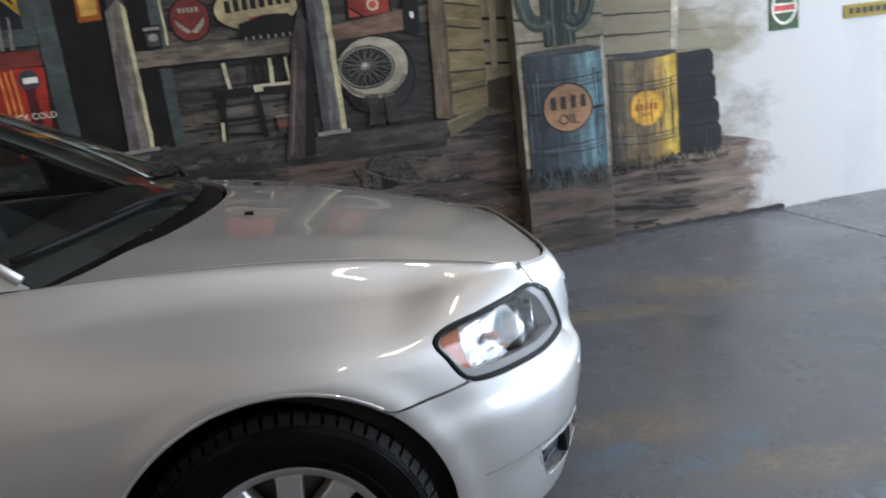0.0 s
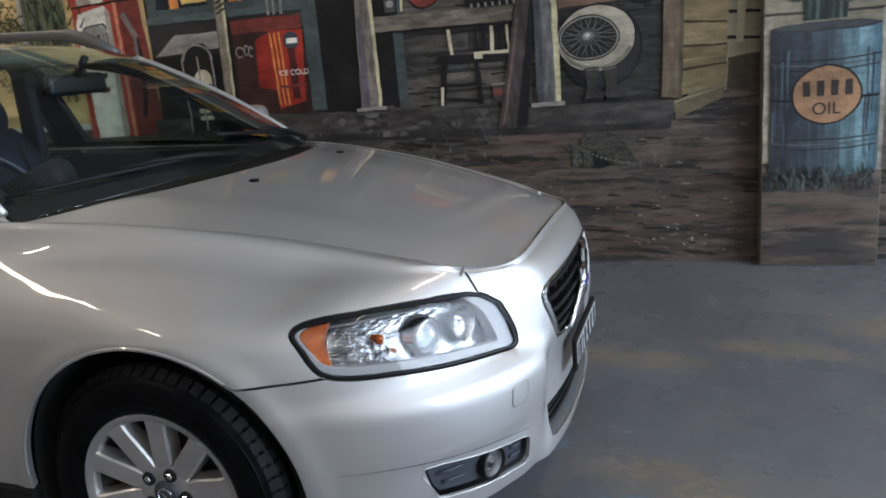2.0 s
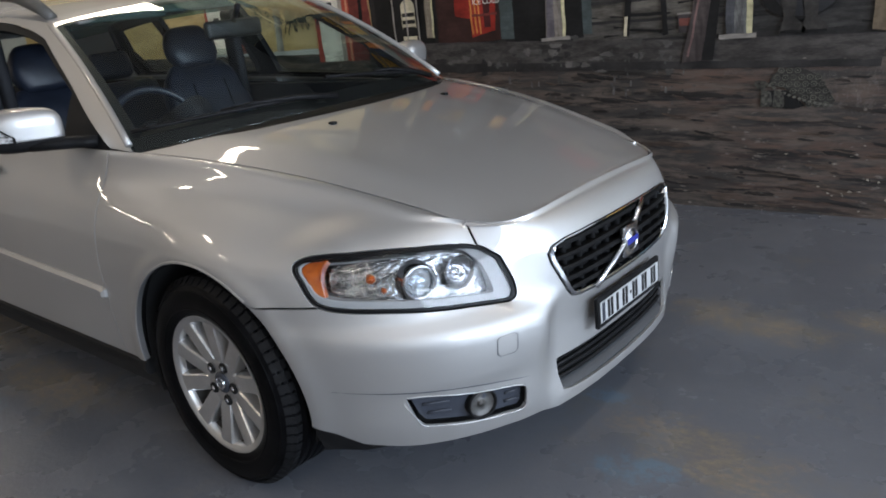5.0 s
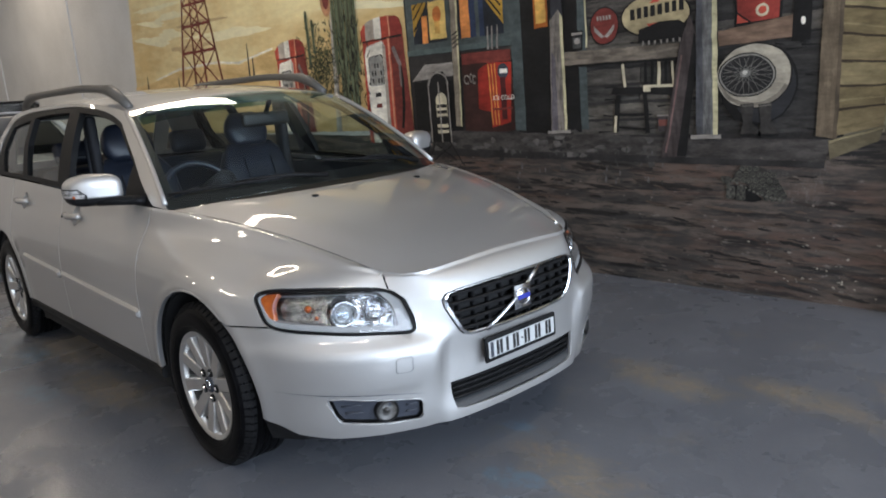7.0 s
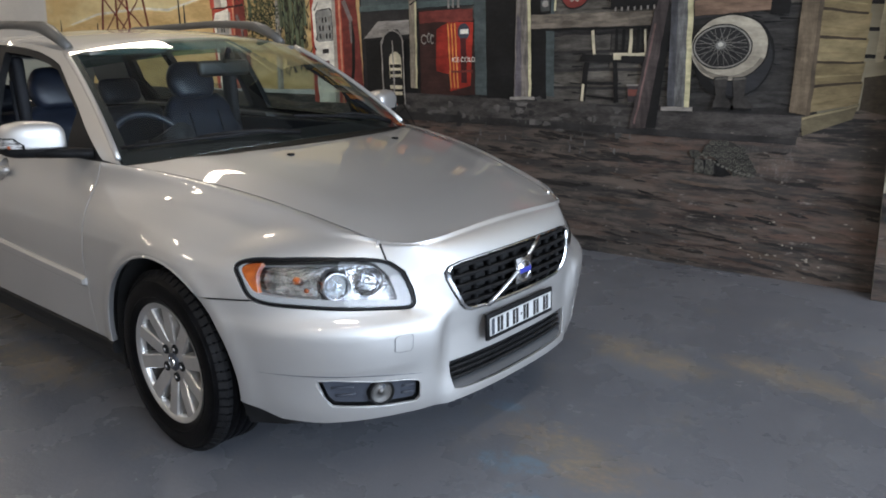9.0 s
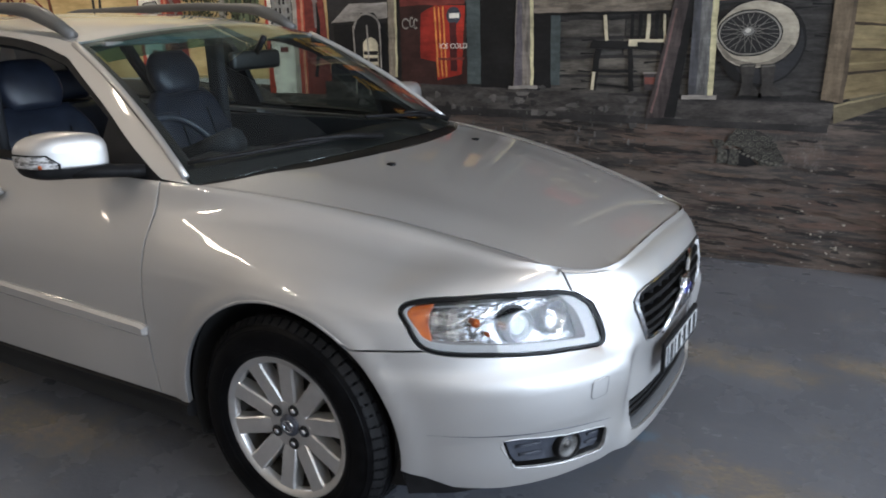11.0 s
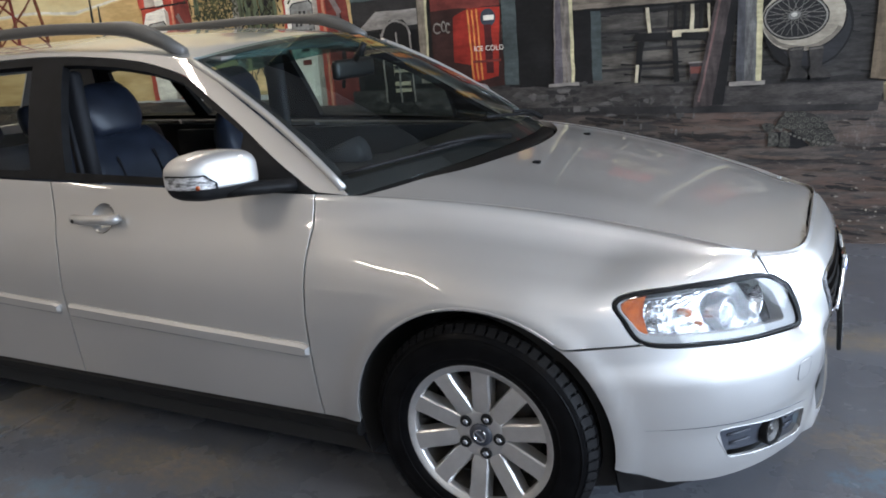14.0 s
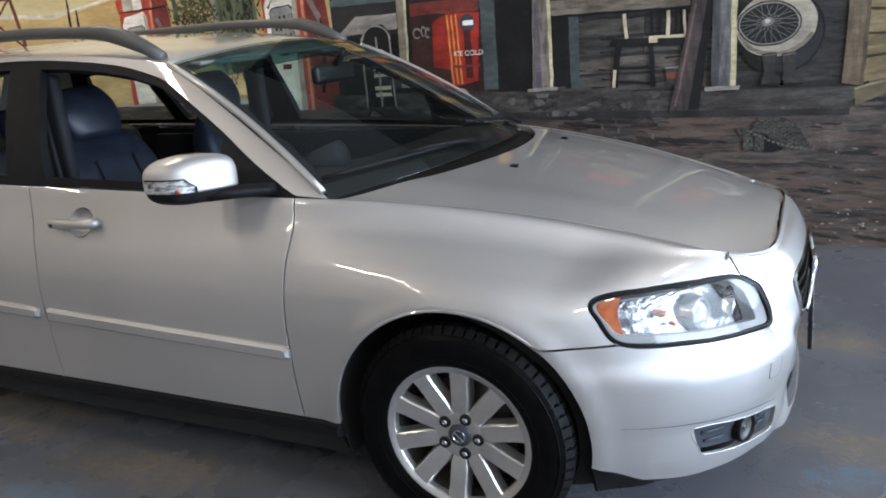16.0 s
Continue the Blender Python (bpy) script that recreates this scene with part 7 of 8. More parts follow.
for k in range(11):
    a, b, c, d = left_z[k], left_z[k + 1], right_z[k], right_z[k + 1]
    p.poly([(1.155, a), (1.385 + 0.003 * k, c), (1.397 + 0.003 * k, d), (1.16 + 0.004 * k, b)], SIDE[k % 3])
    p.line(1.175, a + 0.045, 1.385, c + 0.040, 0.012, SIDE[(k + 1) % 3], 0.004)
    if k:
        p.poly([(1.16, a - 0.010), (1.392, c - 0.007), (1.392, c + 0.003), (1.16, a + 0.005)], pigment(62, 52, 40))
p.done("pale yellow weatherboards")

# porch slab and ground
p = Paint("painted_porch", 6)
p.poly([(-2.1, 0.84), (-0.98, 0.82), (0.35, 0.785), (1.11, 0.77), (1.14, 0.90), (0.38, 0.915), (-1.49, 0.985), (-2.1, 0.99)], pigment(68, 64, 61, 0.45, 5, 40, (1, 1, 4)))
p.poly([(-2.1, 0.80), (1.11, 0.75), (1.11, 0.785), (0.35, 0.80), (-0.98, 0.835), (-2.1, 0.86)], SOOT)
p.poly([(1.125, 0.895), (1.175, 0.905), (1.392, 0.972), (1.365, 0.893), (1.135, 0.800)], pigment(104, 95, 74))
p.line(1.13, 0.885, 1.385, 0.962, 0.010, pigment(146, 134, 104))
for k in range(60):
    x = rnd.uniform(-1.9, 0.1)
    p.oval(x, 0.90 - 0.05 * (x + 1.9) / 2 + rnd.gauss(0, 0.05), rnd.uniform(0.015, 0.05), rnd.uniform(0.008, 0.022), (pigment(96, 92, 88), SOOT, pigment(78, 75, 72))[k % 3], 14, 0.2)
p.done("grey porch edge with rubble")

GROUND, cn, cl, cb = nodes_of("painted_ground")
tc = cn.new("ShaderNodeTexCoord")
lin3 = lambda *c: tuple(1.0 * LIGHT_GAIN * ((v / 255 + 0.055) / 1.055) ** 2.4 for v in c)
col = layer(lin3(58, 54, 51), lin3(98, 86, 77), between(noise_at(3.2, 7, 0.68, (0.7, 1, 5)), 0.45, 0.58))
col = layer(col, lin3(30, 28, 27), between(noise_at(3.4, 7, 0.72, (0.6, 1, 5.5), (4, 0, 2)), 0.53, 0.61))
col = layer(col, lin3(98, 76, 65), times(between(noise_at(1.2, 4, 0.6, (0.7, 1, 3), (8, 0, 1)), 0.50, 0.66), between(noise_at(7, 5, 0.7, (0.6, 1, 4)), 0.42, 0.62)))
col = layer(col, lin3(142, 134, 124), times(between(noise_at(14, 6, 0.75, (0.7, 1, 2.2), (2, 0, 5)), 0.60, 0.72), between(noise_at(1.1, 3, 0.5, (1, 1, 1), (5, 0, 0)), 0.42, 0.56)))
sep = cn.new("ShaderNodeSeparateXYZ")
cl.new(tc.outputs["Object"], sep.inputs["Vector"])
# pale scuffs and dry weeds before the porch
band = times(between(sep.outputs["Z"], 0.50, 0.62), between(noise_at(2.0, 3, 0.5, (1, 1, 0.4), (2, 0, 6)), 0.48, 0.60))
col = layer(col, lin3(132, 126, 120), times(band, between(noise_at(18, 7, 0.8, (1.4, 1, 0.8), (6, 0, 1)), 0.52, 0.66)))
# towards the right the dirt turns paler and is scumbled out over the white wall
col = layer(col, lin3(168, 148, 132), times(between(sep.outputs["X"], 1.9, 3.3), between(noise_at(2.6, 6, 0.65, (0.6, 1, 6), (1, 0, 9)), 0.36, 0.66)))
mixn = cn.new("ShaderNodeMath")
mixn.operation = "ADD"
cl.new(between(sep.outputs["X"], 2.55, 3.55), mixn.inputs[0])
cl.new(between(noise_at(4.5, 9, 0.68, (0.8, 1, 1.4), (3, 0, 3)), 0.15, 1.15), mixn.inputs[1])
col = layer(col, (0.62, 0.615, 0.60), between(mixn.outputs[0], 0.92, 1.14))
cl.new(col, cb.inputs["Base Color"])
cb.inputs["Roughness"].default_value = 0.7
p = Paint("painted_dirt", 3)
p.poly([(-7.14, 0.0), (3.70, 0.0), (3.66, 0.22), (3.5, 0.38), (3.3, 0.47), (3.1, 0.53), (2.9, 0.57), (1.4, 0.94), (1.10, 0.89), (-2.2, 0.95), (-7.14, 1.05)], GROUND)
p.done("streaked brown dirt")
# tortoise
p = Paint("painted_tortoise", 7)
SHELL = pigment(86, 84, 76, 0.4, 40)
SHELLD = pigment(52, 50, 46, 0.4, 30)
SKIN = pigment(70, 68, 62, 0.5, 50)
shell_line = [(0.605, 0.672), (0.625, 0.712), (0.665, 0.742), (0.72, 0.753), (0.78, 0.745), (0.84, 0.712), (0.885, 0.655), (0.922, 0.590), (0.905, 0.566), (0.86, 0.560), (0.80, 0.572), (0.745, 0.612), (0.69, 0.655), (0.64, 0.668)]
p.poly([(0.60, 0.64), (0.70, 0.645), (0.79, 0.565), (0.73, 0.552), (0.62, 0.56)], INK)
p.poly(shell_line, SHELLD)
for j in range(6):
    for k in range(9):
        x, zq = 0.615 + 0.038 * k + 0.019 * (j % 2), 0.572 + 0.034 * j
        if in_poly(np.array([(x, zq)]), shell_line)[0]:
            p.oval(x, zq, 0.0175, 0.0155, SHELL, 6, 0.08)
            p.oval(x, zq, 0.0125, 0.0105, SHELLD, 6, 0.08)
            p.oval(x, zq, 0.0050, 0.0045, SHELL, 6, 0.08)
for k in range(13):
    f = k / 12
    p.oval(0.615 + 0.29 * f, 0.668 - 0.10 * f - 0.018 * math.sin(f * 3.1), 0.0095, 0.0075, pigment(104, 101, 92), 7)
p.oval(0.575, 0.672, 0.034, 0.024, SKIN, 14, 0.1, -0.4)
p.oval(0.565, 0.680, 0.006, 0.005, INK, 7)
for x, zq in ((0.578, 0.562), (0.640, 0.556)):
    p.poly([(x, 0.645), (x + 0.045, 0.635), (x + 0.052, zq + 0.015), (x + 0.04, zq), (x - 0.008, zq), (x - 0.006, zq + 0.02)], SKIN)
    for j in range(9):
        p.oval(x + 0.008 + 0.014 * (j % 3), zq + 0.012 + 0.022 * (j // 3), 0.0055, 0.0065, SHELL if j % 2 else SHELLD, 6)
p.done("mottled tortoise on the dirt")
# weeds and flecks along the foot
p = Paint("painted_flecks", 6)
for k in range(90):
    x, zq = rnd.uniform(-1.6, 1.45), abs(rnd.gauss(0.45, 0.25))
    if zq < 0.80:
        p.oval(x, zq, rnd.uniform(0.004, 0.012), rnd.uniform(0.003, 0.008), (pigment(96, 90, 84), pigment(120, 112, 104), SOOT)[k % 3], 7)
tagged(p.done(), kind="stuff")

# brush strokes of the dirt: dark furrows and pale pinkish crests
p = Paint("painted_brushwork", 5)
TONES = [pigment(*c, 0.3, 9, 50, (0.6, 1, 4)) for c in ((44, 41, 39), (80, 68, 60), (48, 45, 43), (52, 48, 45), (86, 73, 64), (60, 53, 48))]
for k in range(330):
    x = rnd.uniform(-2.0, 2.8)
    top_z = 0.76 if x < 1.1 else (0.62 if x < 2.1 else 0.46)
    zq = rnd.uniform(0.02, top_z)
    if 1.54 < x < 2.12 or (0.5 < x < 0.95 and zq > 0.5):
        continue
    ln = rnd.uniform(0.02, 0.10) + (0.16 * rnd.random() if k % 5 == 0 else 0)
    th = rnd.uniform(0.003, 0.008) + 0.06 * ln * rnd.random()
    tone = TONES[k % 6 if x > 0.2 or k % 2 else (0, 3)[k % 4 // 2]]
    drop = rnd.uniform(-0.16, 0.02)
    edge = []
    for i in range(18):
        a = 2 * math.pi * i / 18
        r = 0.55 + 0.85 * rnd.random()
        edge.append((x + ln * (0.7 + 0.3 * r) * math.cos(a), zq + th * r * math.sin(a) + drop * ln * math.cos(a)))
    p.poly(edge, tone)
tagged(p.done(), kind="stuff")
p = Paint("painted_drip", 7)
CHALK = [pigment(*c, 0.4, 30, 90) for c in ((82, 80, 77), (72, 70, 68), (94, 91, 88))]
for k in range(60):
    cx = (-0.95, -0.62, -0.30, -0.12, 0.10)[k % 5]
    x, zq = rnd.gauss(cx, 0.06), rnd.gauss(0.80 - 0.06 * (k % 3), 0.07)
    if -1.3 < x < 0.4 and 0.40 < zq < 0.93:
        ln, th = rnd.uniform(0.006, 0.035), rnd.uniform(0.003, 0.011)
        p.poly([(x - th, zq), (x - th * 0.4, zq + ln), (x + th * 0.8, zq + ln * 0.8), (x + th * 0.6, zq - ln * 0.3)], CHALK[k % 3])
tagged(p.done(), kind="stuff")
# pale chips where the paint has come off low down
p = Paint("painted_chip", 7)
CHIP = pigment(150, 142, 128, 0.3, 40)
for k in range(46):
    x, zq = rnd.gauss((0.55, 1.0, 1.25)[k % 3], 0.22), abs(rnd.gauss(0.13, 0.10)) + 0.015
    p.oval(x, zq, rnd.uniform(0.003, 0.011), rnd.uniform(0.002, 0.006), CHIP if k % 3 else CHALK[2], 7, 0.3)
tagged(p.done(), kind="stuff")
# grime along the foot of the wall
p = Paint("painted_grime", 6)
foot = [(2.12 + 0.05 * k, 0.030 + 0.016 * noise.noise(Vector((k * 0.7, 2, 0)))) for k in range(27)]
p.poly([(2.12, 0.0), (3.42, 0.0)] + foot[::-1], pigment(60, 58, 57, 0.4, 14))
p.done()

# fence and bleached boards to the right of the station
FENCE, cn, cl, cb = nodes_of("painted_fence")
tc = cn.new("ShaderNodeTexCoord")
sep = cn.new("ShaderNodeSeparateXYZ")
cl.new(tc.outputs["Object"], sep.inputs["Vector"])
col = layer(lin3(120, 112, 92), lin3(150, 142, 120), between(noise_at(1.6, 5, 0.6, (0.6, 1, 2.5)), 0.4, 0.62))
mixn = cn.new("ShaderNodeMath")
mixn.operation = "ADD"
cl.new(between(sep.outputs["X"], 2.45, 3.95), mixn.inputs[0])
cl.new(between(noise_at(2.2, 5, 0.6, (0.8, 1, 1.5), (7, 0, 3)), 0.25, 0.95), mixn.inputs[1])
col = layer(col, (0.62, 0.615, 0.60), between(mixn.outputs[0], 0.58, 0.92))
cl.new(col, cb.inputs["Base Color"])
cb.inputs["Roughness"].default_value = 0.7
p = Paint("painted_fence", 2)
p.poly([(1.19, 0.01), (3.9, 0.01), (3.9, 4.38), (1.19, 4.38)], FENCE)
p.done("bleached plank fence fading into the white wall")
p = Paint("painted_board_line", 2.4)
DARKLINE = pigment(58, 54, 46, 0.3)
for z0, z1 in ((1.20, 1.18), (1.33, 1.30), (1.455, 1.42), (1.58, 1.545), (1.71, 1.67)):
    p.line(1.37, z0, 1.60, z0 - 0.012, 0.020, INK, 0.014)
    p.line(2.03, z1 - 0.02, 2.62, z1 - 0.045, 0.016, DARKLINE, 0.008)
    p.line(2.62, z1 - 0.045, 2.95, z1 - 0.055, 0.008, pigment(120, 114, 100), 0.002)
tagged(p.done(), kind="stuff")
p = Paint("painted_fence_post", 2.8)
p.poly([(1.44, 1.17), (1.475, 1.17), (1.50, 1.60), (1.455, 1.60)], pigment(168, 158, 134))
p.done()
p = Paint("painted_fence_post", 2.8)
p.poly([(2.615, 1.15), (2.665, 1.15), (2.69, 1.55), (2.64, 1.55)], pigment(196, 188, 168))
p.done()
# darker brown patch on the boards left of the pier
p = Paint("painted_dark_patch", 2.6)
p.poly([(1.38, 0.70), (1.60, 0.70), (1.60, 1.12), (1.40, 1.10)], pigment(74, 66, 54, 0.35, 6))
p.done()


def barrel(p, x0, x1, z0, z1, tones, bands):
    w = x1 - x0
    fr = [0, 0.08, 0.20, 0.36, 0.52, 0.66, 0.80, 0.92, 1.0]
    for k in range(8):
        a, b = x0 + w * fr[k], x0 + w * fr[k + 1]
        da, db = 0.03 * (1 - (2 * fr[k] - 1) ** 2), 0.03 * (1 - (2 * fr[k + 1] - 1) ** 2)
        p.poly([(a, z0 - da), (b, z0 - db), (b, z1 - db * 0.3), (a, z1 - da * 0.3)], tones[k % len(tones)])
    p.oval((x0 + x1) / 2, z1, w / 2, 0.024, pigment(52, 55, 58))
    p.oval((x0 + x1) / 2, z1 + 0.004, w / 2 * 0.94, 0.016, pigment(68, 70, 72))
    for zb in bands:
        for d in (0, 0.024, 0.048):
            for k in range(8):
                a, b = x0 + w * fr[k], x0 + w * fr[k + 1]
                da, db = 0.02 * (1 - (2 * fr[k] - 1) ** 2), 0.02 * (1 - (2 * fr[k + 1] - 1) ** 2)
                p.poly([(a, zb + d - da), (b, zb + d - db), (b, zb + d + 0.007 - db), (a, zb + d + 0.007 - da)], SOOT if d != 0.024 else pigment(84, 90, 92))


p = Paint("painted_yellow_drum", 5)
vt = (5, 1, 0.8)
yt = [pigment(*c, 0.25, 6, 40, vt) for c in ((70, 64, 58), (92, 84, 72), (124, 108, 82), (100, 88, 70), (124, 106, 76), (160, 132, 74), (204, 174, 82), (190, 160, 68))]
barrel(p, 2.19, 2.65, 0.49, 1.13, yt, (0.93, 0.60))
p.oval(2.43, 0.805, 0.118, 0.108, pigment(206, 150, 52))
p.oval(2.43, 0.805, 0.106, 0.096, pigment(222, 172, 70))
for k in range(5):
    p.rect(2.352 + 0.032 * k, 2.374 + 0.032 * k, 0.79, 0.832, pigment(176, 92, 44))
p.rect(2.39, 2.47, 0.755, 0.775, pigment(190, 128, 56))
for k in range(26):
    x = rnd.uniform(2.2, 2.64)
    p.line(x, rnd.uniform(0.5, 1.05), x + 0.004, rnd.uniform(0.45, 0.9), 0.010, yt[k % 5], 0.003)
p.done("weathered yellow and grey oil drum with a round emblem")
STACK = empty("painted_tyre_stack")
STACK.parent = MURAL
tagged(STACK, "stack of dark tyres")
TY = pigment(38, 38, 41, 0.3, 10)
for k, (x1, za, zb) in enumerate(((2.955, 0.47, 0.645), (2.945, 0.64, 0.80), (2.925, 0.79, 0.96), (2.905, 0.95, 1.12))):
    p = Paint("painted_tyre", 5, 2.2 - 0.0002 * k, STACK)
    p.poly([(2.655, za), (x1 - 0.02, za), (x1, za + 0.03), (x1, zb - 0.03), (x1 - 0.02, zb), (2.655, zb)], TY)
    p.line(2.66, za + 0.01, x1 - 0.01, za + 0.008, 0.014, INK)
    for j in range(7):
        p.rect(2.68 + 0.035 * j, 2.70 + 0.035 * j, za + 0.04, zb - 0.03, pigment(30, 31, 33))
    p.done()
# grass at the drum's foot
p = Paint("painted_grass", 8)
for k in range(90):
    x = rnd.uniform(2.15, 3.0)
    z0 = 0.45 + rnd.uniform(-0.05, 0.03)
    p.line(x, z0, x + rnd.uniform(-0.03, 0.03), z0 + rnd.uniform(0.02, 0.05), 0.012, (SOOT, pigment(104, 96, 78), pigment(70, 72, 58))[k % 3], 0.003)
tagged(p.done(), kind="stuff")

# ---- pilaster with its painted drum and cactus ----
PY = 2.08
col_bm = box(1.555, 2.115, PY, 2.2, 0.0, 4.4, 0.004)
structure("pilaster", col_bm, pigment(104, 100, 88, 0.25, 3), "boxed-in wall pier painted as part of the mural")
PIER = empty("pier_painting", pose(0, 0, 0))
tagged(PIER, "painted blue oil drum and cactus on the wall pier", "mural")
p = Paint("painted_backdrop", 1, PY, PIER)
p.rect(1.56, 2.11, 1.15, 4.38, pigment(128, 122, 104, 0.2, 3, 30, second=(146, 140, 120)))
p.cut("painted_board_line")
for z in (1.29, 1.42, 1.55):
    p.line(1.56, z, 2.11, z - 0.01, 0.014, DARKLINE)
p.cut("painted_ground")
p.rect(1.56, 2.11, 0.004, 0.62, GROUND)
p.cut("painted_highlight")
p.rect(1.56, 1.60, 0.55, 1.28, pigment(150, 144, 128, 0.3, 6))
p.cut("painted_highlight")
p.rect(2.09, 2.11, 0.50, 1.28, pigment(150, 146, 136, 0.3, 6))
p.done()
p = Paint("painted_cactus", 3, PY, PIER)
CG = [pigment(*c, 0.3, 9, 60, (6, 1, 1)) for c in ((38, 46, 44), (56, 67, 62), (80, 91, 84), (32, 36, 36))]
p.poly([(1.74, 1.25), (1.93, 1.25), (1.95, 1.6), (1.92, 2.4), (1.76, 2.4), (1.72, 1.6)], CG[0])
for k in range(5):
    p.rect(1.755 + 0.035 * k, 1.77 + 0.035 * k, 1.25, 2.4, CG[1 + k % 3])
p.cut("painted_arm", "dark grey-green cactus")
p.arc(1.72, 1.56, 0.15, 0.22, 170, 300, 0.09, CG[1])
p.arc(1.72, 1.56, 0.13, 0.20, 175, 300, 0.02, CG[2])
p.rect(1.565, 1.66, 1.55, 1.9, CG[1])
p.cut("painted_arm")
p.arc(1.93, 1.58, 0.15, 0.26, 240, 372, 0.09, CG[1])
p.arc(1.93, 1.58, 0.12, 0.23, 240, 372, 0.018, CG[3])
p.arc(1.93, 1.58, 0.14, 0.25, 240, 372, 0.015, CG[2])
p.rect(2.0, 2.09, 1.62, 1.95, CG[1])
p.done()
p = Paint("painted_blue_drum", 4, PY, PIER)
bt = [pigment(*c, 0.28, 6, 40, vt) for c in ((46, 47, 50), (50, 53, 58), (54, 60, 67), (64, 73, 80), (76, 91, 98), (92, 117, 124), (112, 142, 150), (84, 116, 130))]
barrel(p, 1.59, 2.085, 0.50, 1.215, bt, (1.02, 0.63))
p.oval(1.85, 0.885, 0.163, 0.147, INK)
p.oval(1.85, 0.885, 0.153, 0.138, pigment(156, 120, 90, 0.18, 8))
for k in range(4):
    x = 1.735 + 0.064 * k
    p.rect(x + 0.006, x + 0.040, 0.88, 0.955, pigment(58, 50, 46))
for k in range(24):
    x = rnd.choice((rnd.uniform(1.60, 1.68), rnd.uniform(2.02, 2.08)))
    p.line(x, rnd.uniform(0.6, 1.15), x, rnd.uniform(0.5, 0.8), 0.012, bt[(k * 3) % 5], 0.003)
p.line(1.60, 0.868, 1.70, 0.862, 0.012, INK)
p.line(2.0, 0.866, 2.085, 0.872, 0.012, INK)
p.done("weathered blue oil drum with an orange disc")
words("OIL", 1.85, 0.815, 0.085, SOOT, PY - 0.0125, PIER)
p = Paint("painted_grass", 8, PY, PIER)
for k in range(130):
    x = rnd.uniform(1.58, 2.09)
    z0 = 0.44 + rnd.uniform(-0.04, 0.05)
    p.line(x, z0, x + rnd.uniform(-0.02, 0.02), z0 + rnd.uniform(0.02, 0.06), 0.012, (SOOT, pigment(84, 92, 88), pigment(62, 70, 72))[k % 3], 0.003)
tagged(p.done(), kind="stuff")

# ---- enamel plates on the white wall ----
def wall_plate(name, x0, x1, z0, z1, mat, label):
    ob = part(name, box(x0, x1, 2.188, 2.199, z0, z1, 0.002), mat, None, label, smooth=False)
    return tagged(ob, category="sign")


s1 = wall_plate("wall_sign", 3.325, 3.54, 1.18, 1.55, pigment(66, 92, 62, 0.12, 6), "green enamel wall sign with a white and red disc")
q = Paint("sign_emblem", 0, 2.1872, s1)
q.oval(3.432, 1.315, 0.095, 0.105, PALE)
q.oval(3.432, 1.315, 0.078, 0.088, pigment(66, 92, 62))
q.rect(3.345, 3.52, 1.285, 1.345, PALE)
q.rect(3.355, 3.51, 1.297, 1.333, pigment(206, 84, 84))
q.done()
s2 = wall_plate("wall_sign", 3.885, 4.42, 1.20, 1.285, pigment(168, 142, 44, 0.12, 6), "narrow yellow enamel sign with dark bars")
q = Paint("sign_bars", 0, 2.1872, s2)
for k in range(9):
    q.rect(3.92 + 0.052 * k, 3.958 + 0.052 * k, 1.222, 1.262, SOOT)
q.done()

# ---- white car parked behind ----
WHITE = surface("white_paint", (0.74, 0.75, 0.76), 0.25, vary=0.02, scale=2, coat=1.0)
OTHER = empty("hatchback_car", pose(-5.15, 0.35, 0, 0, 0, -3))
tagged(OTHER, "white hatchback parked behind the silver estate", "car")


def loft(stations, n=14):
    """A body through stations (x, half breadth, foot, waist, top breadth, top)."""
    bm = bmesh.new()
    rows = []
    for x, hb, z0, zw, tb, zt in stations:
        ring = []
        prof = [(hb * 0.94, z0), (hb * 0.99, z0 + 0.12), (hb, (z0 + zw) / 2), (hb * 0.985, zw - 0.04), (hb * 0.94, zw), (tb + (hb * 0.94 - tb) * 0.5, zw + (zt - zw) * 0.55), (tb, zt - 0.02), (tb * 0.9, zt), (tb * 0.5, zt + 0.012), (0, zt + 0.018)]
        for y, z in prof:
            ring.append(bm.verts.new((x, -y, z)))
        for y, z in prof[-2::-1]:
            ring.append(bm.verts.new((x, y, z)))
        rows.append(ring)
    for a, b in zip(rows, rows[1:]):
        for i in range(len(a) - 1):
            bm.faces.new((a[i], a[i + 1], b[i + 1], b[i]))
    bm.faces.new(rows[0])
    bm.faces.new(rows[-1][::-1])
    bmesh.ops.recalc_face_normals(bm, faces=bm.faces)
    return bm


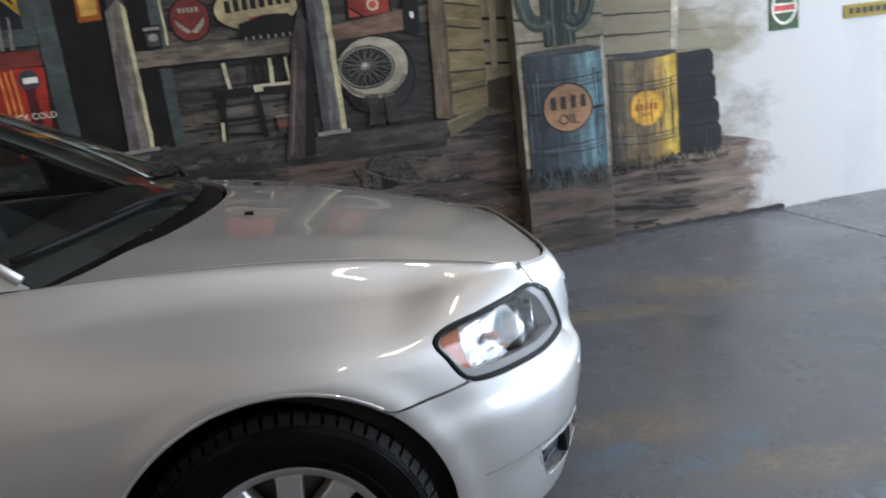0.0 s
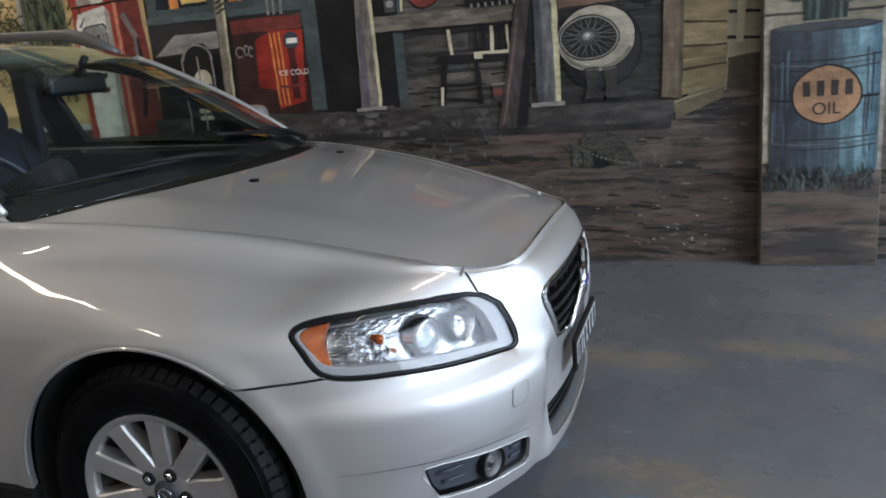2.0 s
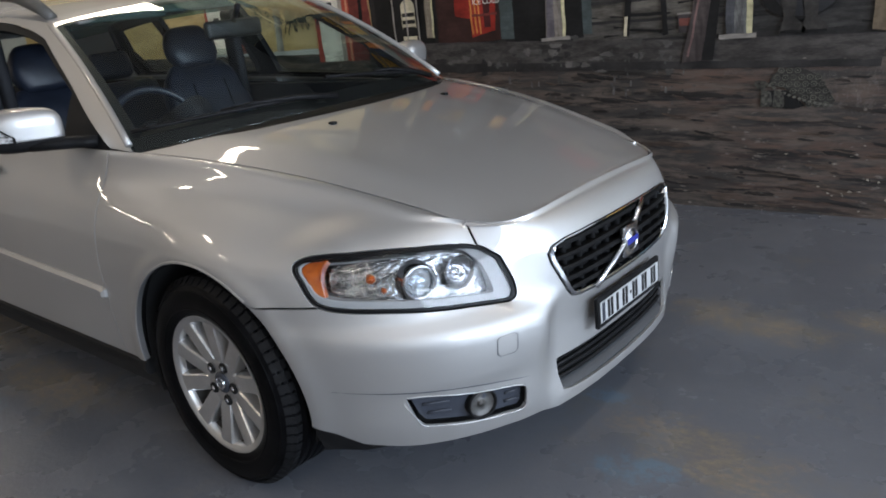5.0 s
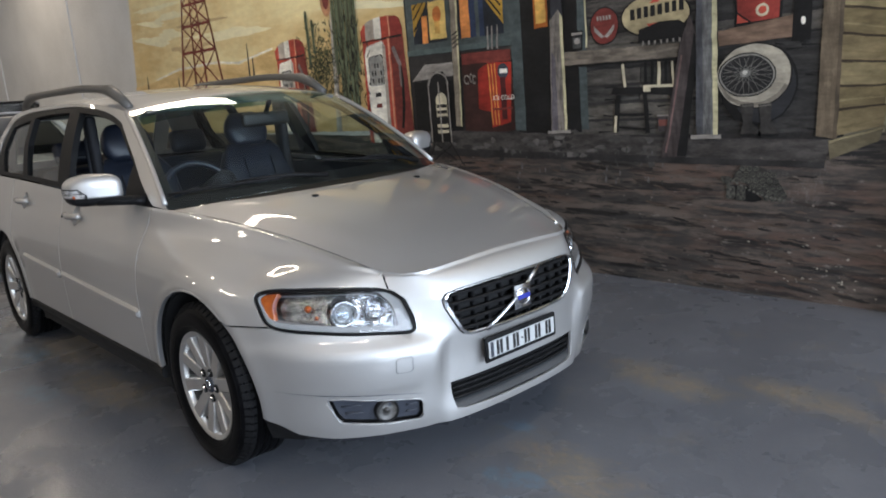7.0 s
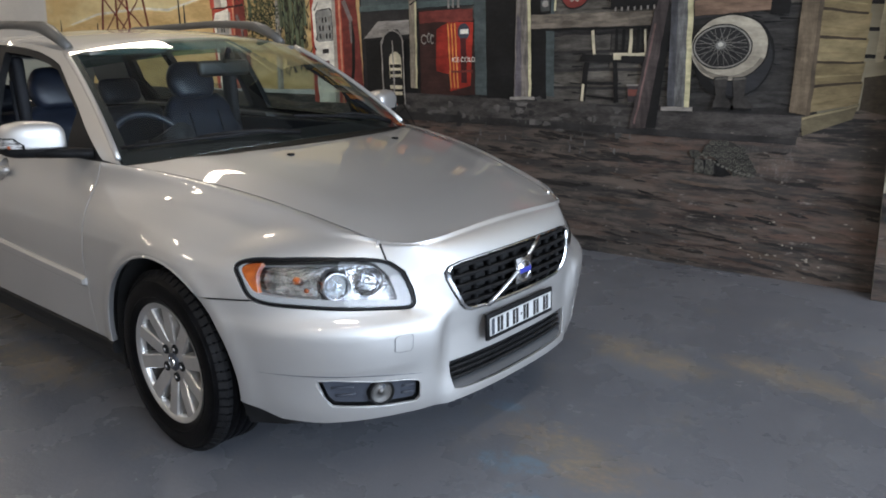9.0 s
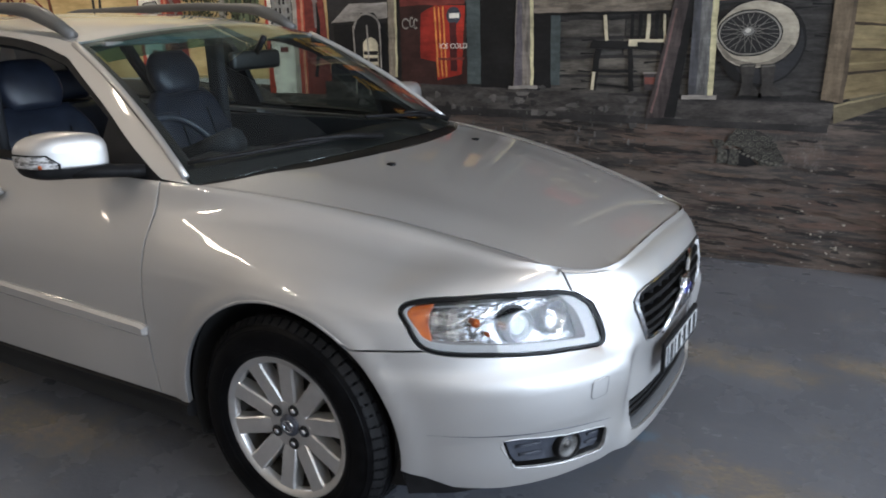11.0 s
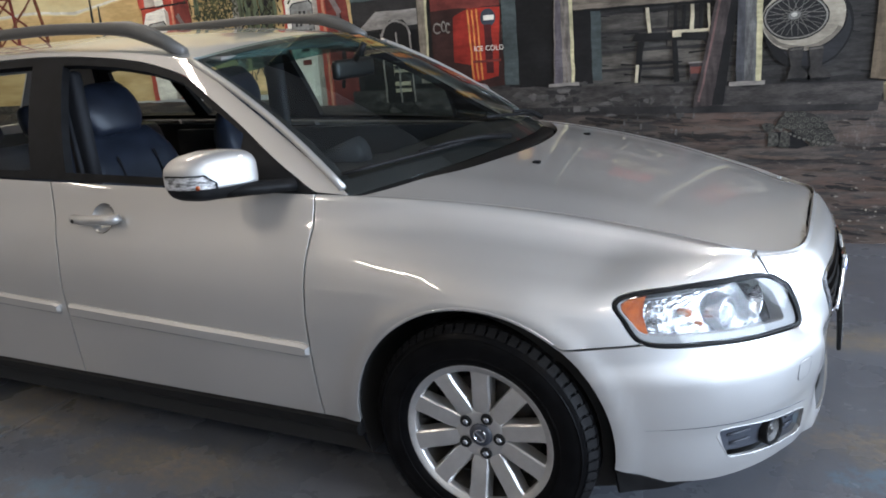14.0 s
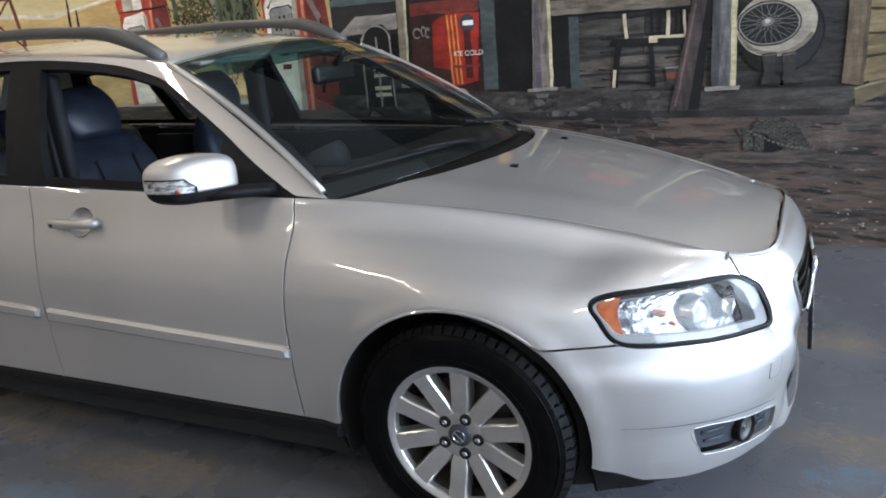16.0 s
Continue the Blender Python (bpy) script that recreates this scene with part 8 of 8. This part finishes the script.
part("body", loft([(0.0, 0.50, 0.24, 0.50, 0.40, 0.56), (-0.08, 0.66, 0.20, 0.62, 0.55, 0.68), (-0.25, 0.78, 0.19, 0.72, 0.62, 0.78), (-0.55, 0.83, 0.19, 0.80, 0.66, 0.86), (-1.05, 0.84, 0.19, 0.89, 0.70, 0.94), (-1.4, 0.84, 0.19, 0.93, 0.70, 0.96), (-3.3, 0.84, 0.19, 0.95, 0.70, 0.97), (-3.8, 0.78, 0.22, 0.93, 0.60, 0.95), (-3.9, 0.70, 0.30, 0.90, 0.5, 0.92)]), WHITE, OTHER, sharp=0.9)
part("greenhouse", loft([(-1.15, 0.70, 0.93, 0.94, 0.66, 0.95), (-1.55, 0.74, 0.93, 0.95, 0.60, 1.22), (-1.95, 0.76, 0.93, 0.95, 0.58, 1.40), (-2.6, 0.76, 0.93, 0.95, 0.58, 1.45), (-3.3, 0.74, 0.93, 0.95, 0.55, 1.40), (-3.75, 0.66, 0.93, 0.95, 0.5, 1.05)]), GLOSSBLACK, OTHER, sharp=0.9)
part("roof", loft([(-1.93, 0.56, 1.395, 1.40, 0.50, 1.415), (-2.6, 0.585, 1.44, 1.45, 0.52, 1.47), (-3.35, 0.55, 1.395, 1.40, 0.50, 1.42)]), WHITE, OTHER)
for sg in (-1, 1):
    part("pillar", tube([(-1.12, sg * 0.73, 0.94), (-1.55, sg * 0.66, 1.22), (-1.95, sg * 0.575, 1.415)], 0.035, 8), WHITE, OTHER)
    hd = part("headlamp", rounded(-0.42, -0.14, min(sg * 0.55, sg * 0.80), max(sg * 0.55, sg * 0.80), 0.60, 0.73, 0.05), GLOSSBLACK, OTHER)
    bm = bmesh.new()
    lathe(bm, [(0.001, -0.03), (0.03, -0.028), (0.045, -0.01), (0.048, 0.01)], aim((-0.17, sg * 0.66, 0.665), (0.95, sg * 0.3, 0)), 24)
    part("lamp_lens", bm, REFLECT, hd)
    part("door_mirror", rounded(-1.45, -1.28, min(sg * 0.84, sg * 1.0), max(sg * 0.84, sg * 1.0), 0.93, 1.05, 0.05), WHITE, OTHER)
    for hx in (-0.78, -3.25):
        bm = bmesh.new()
        lathe(bm, [(0.19, -0.10), (0.25, -0.108), (0.29, -0.09), (0.31, -0.06), (0.31, 0.06), (0.29, 0.09), (0.19, 0.10)], Matrix.Translation((hx, sg * 0.74, 0.31)), 40)
        wh = part("tyre", bm, RUBBER, OTHER)
        bm = bmesh.new()
        lathe(bm, [(0.001, -sg * -0.09), (0.10, -sg * -0.095), (0.19, -sg * -0.10)], Matrix.Translation((hx, sg * 0.74, 0.31)), 30)
        part("rim", bm, ALLOY, wh)
part("grille", rounded(-0.06, 0.02, -0.42, 0.42, 0.30, 0.44, 0.03), GLOSSBLACK, OTHER)
for x in (-1.95, -2.9):
    part("roof_bar", tube([(x, -0.56, 1.47), (x, -0.45, 1.52), (x, 0.45, 1.52), (x, 0.56, 1.47)], 0.022, 8), BLACK, OTHER)
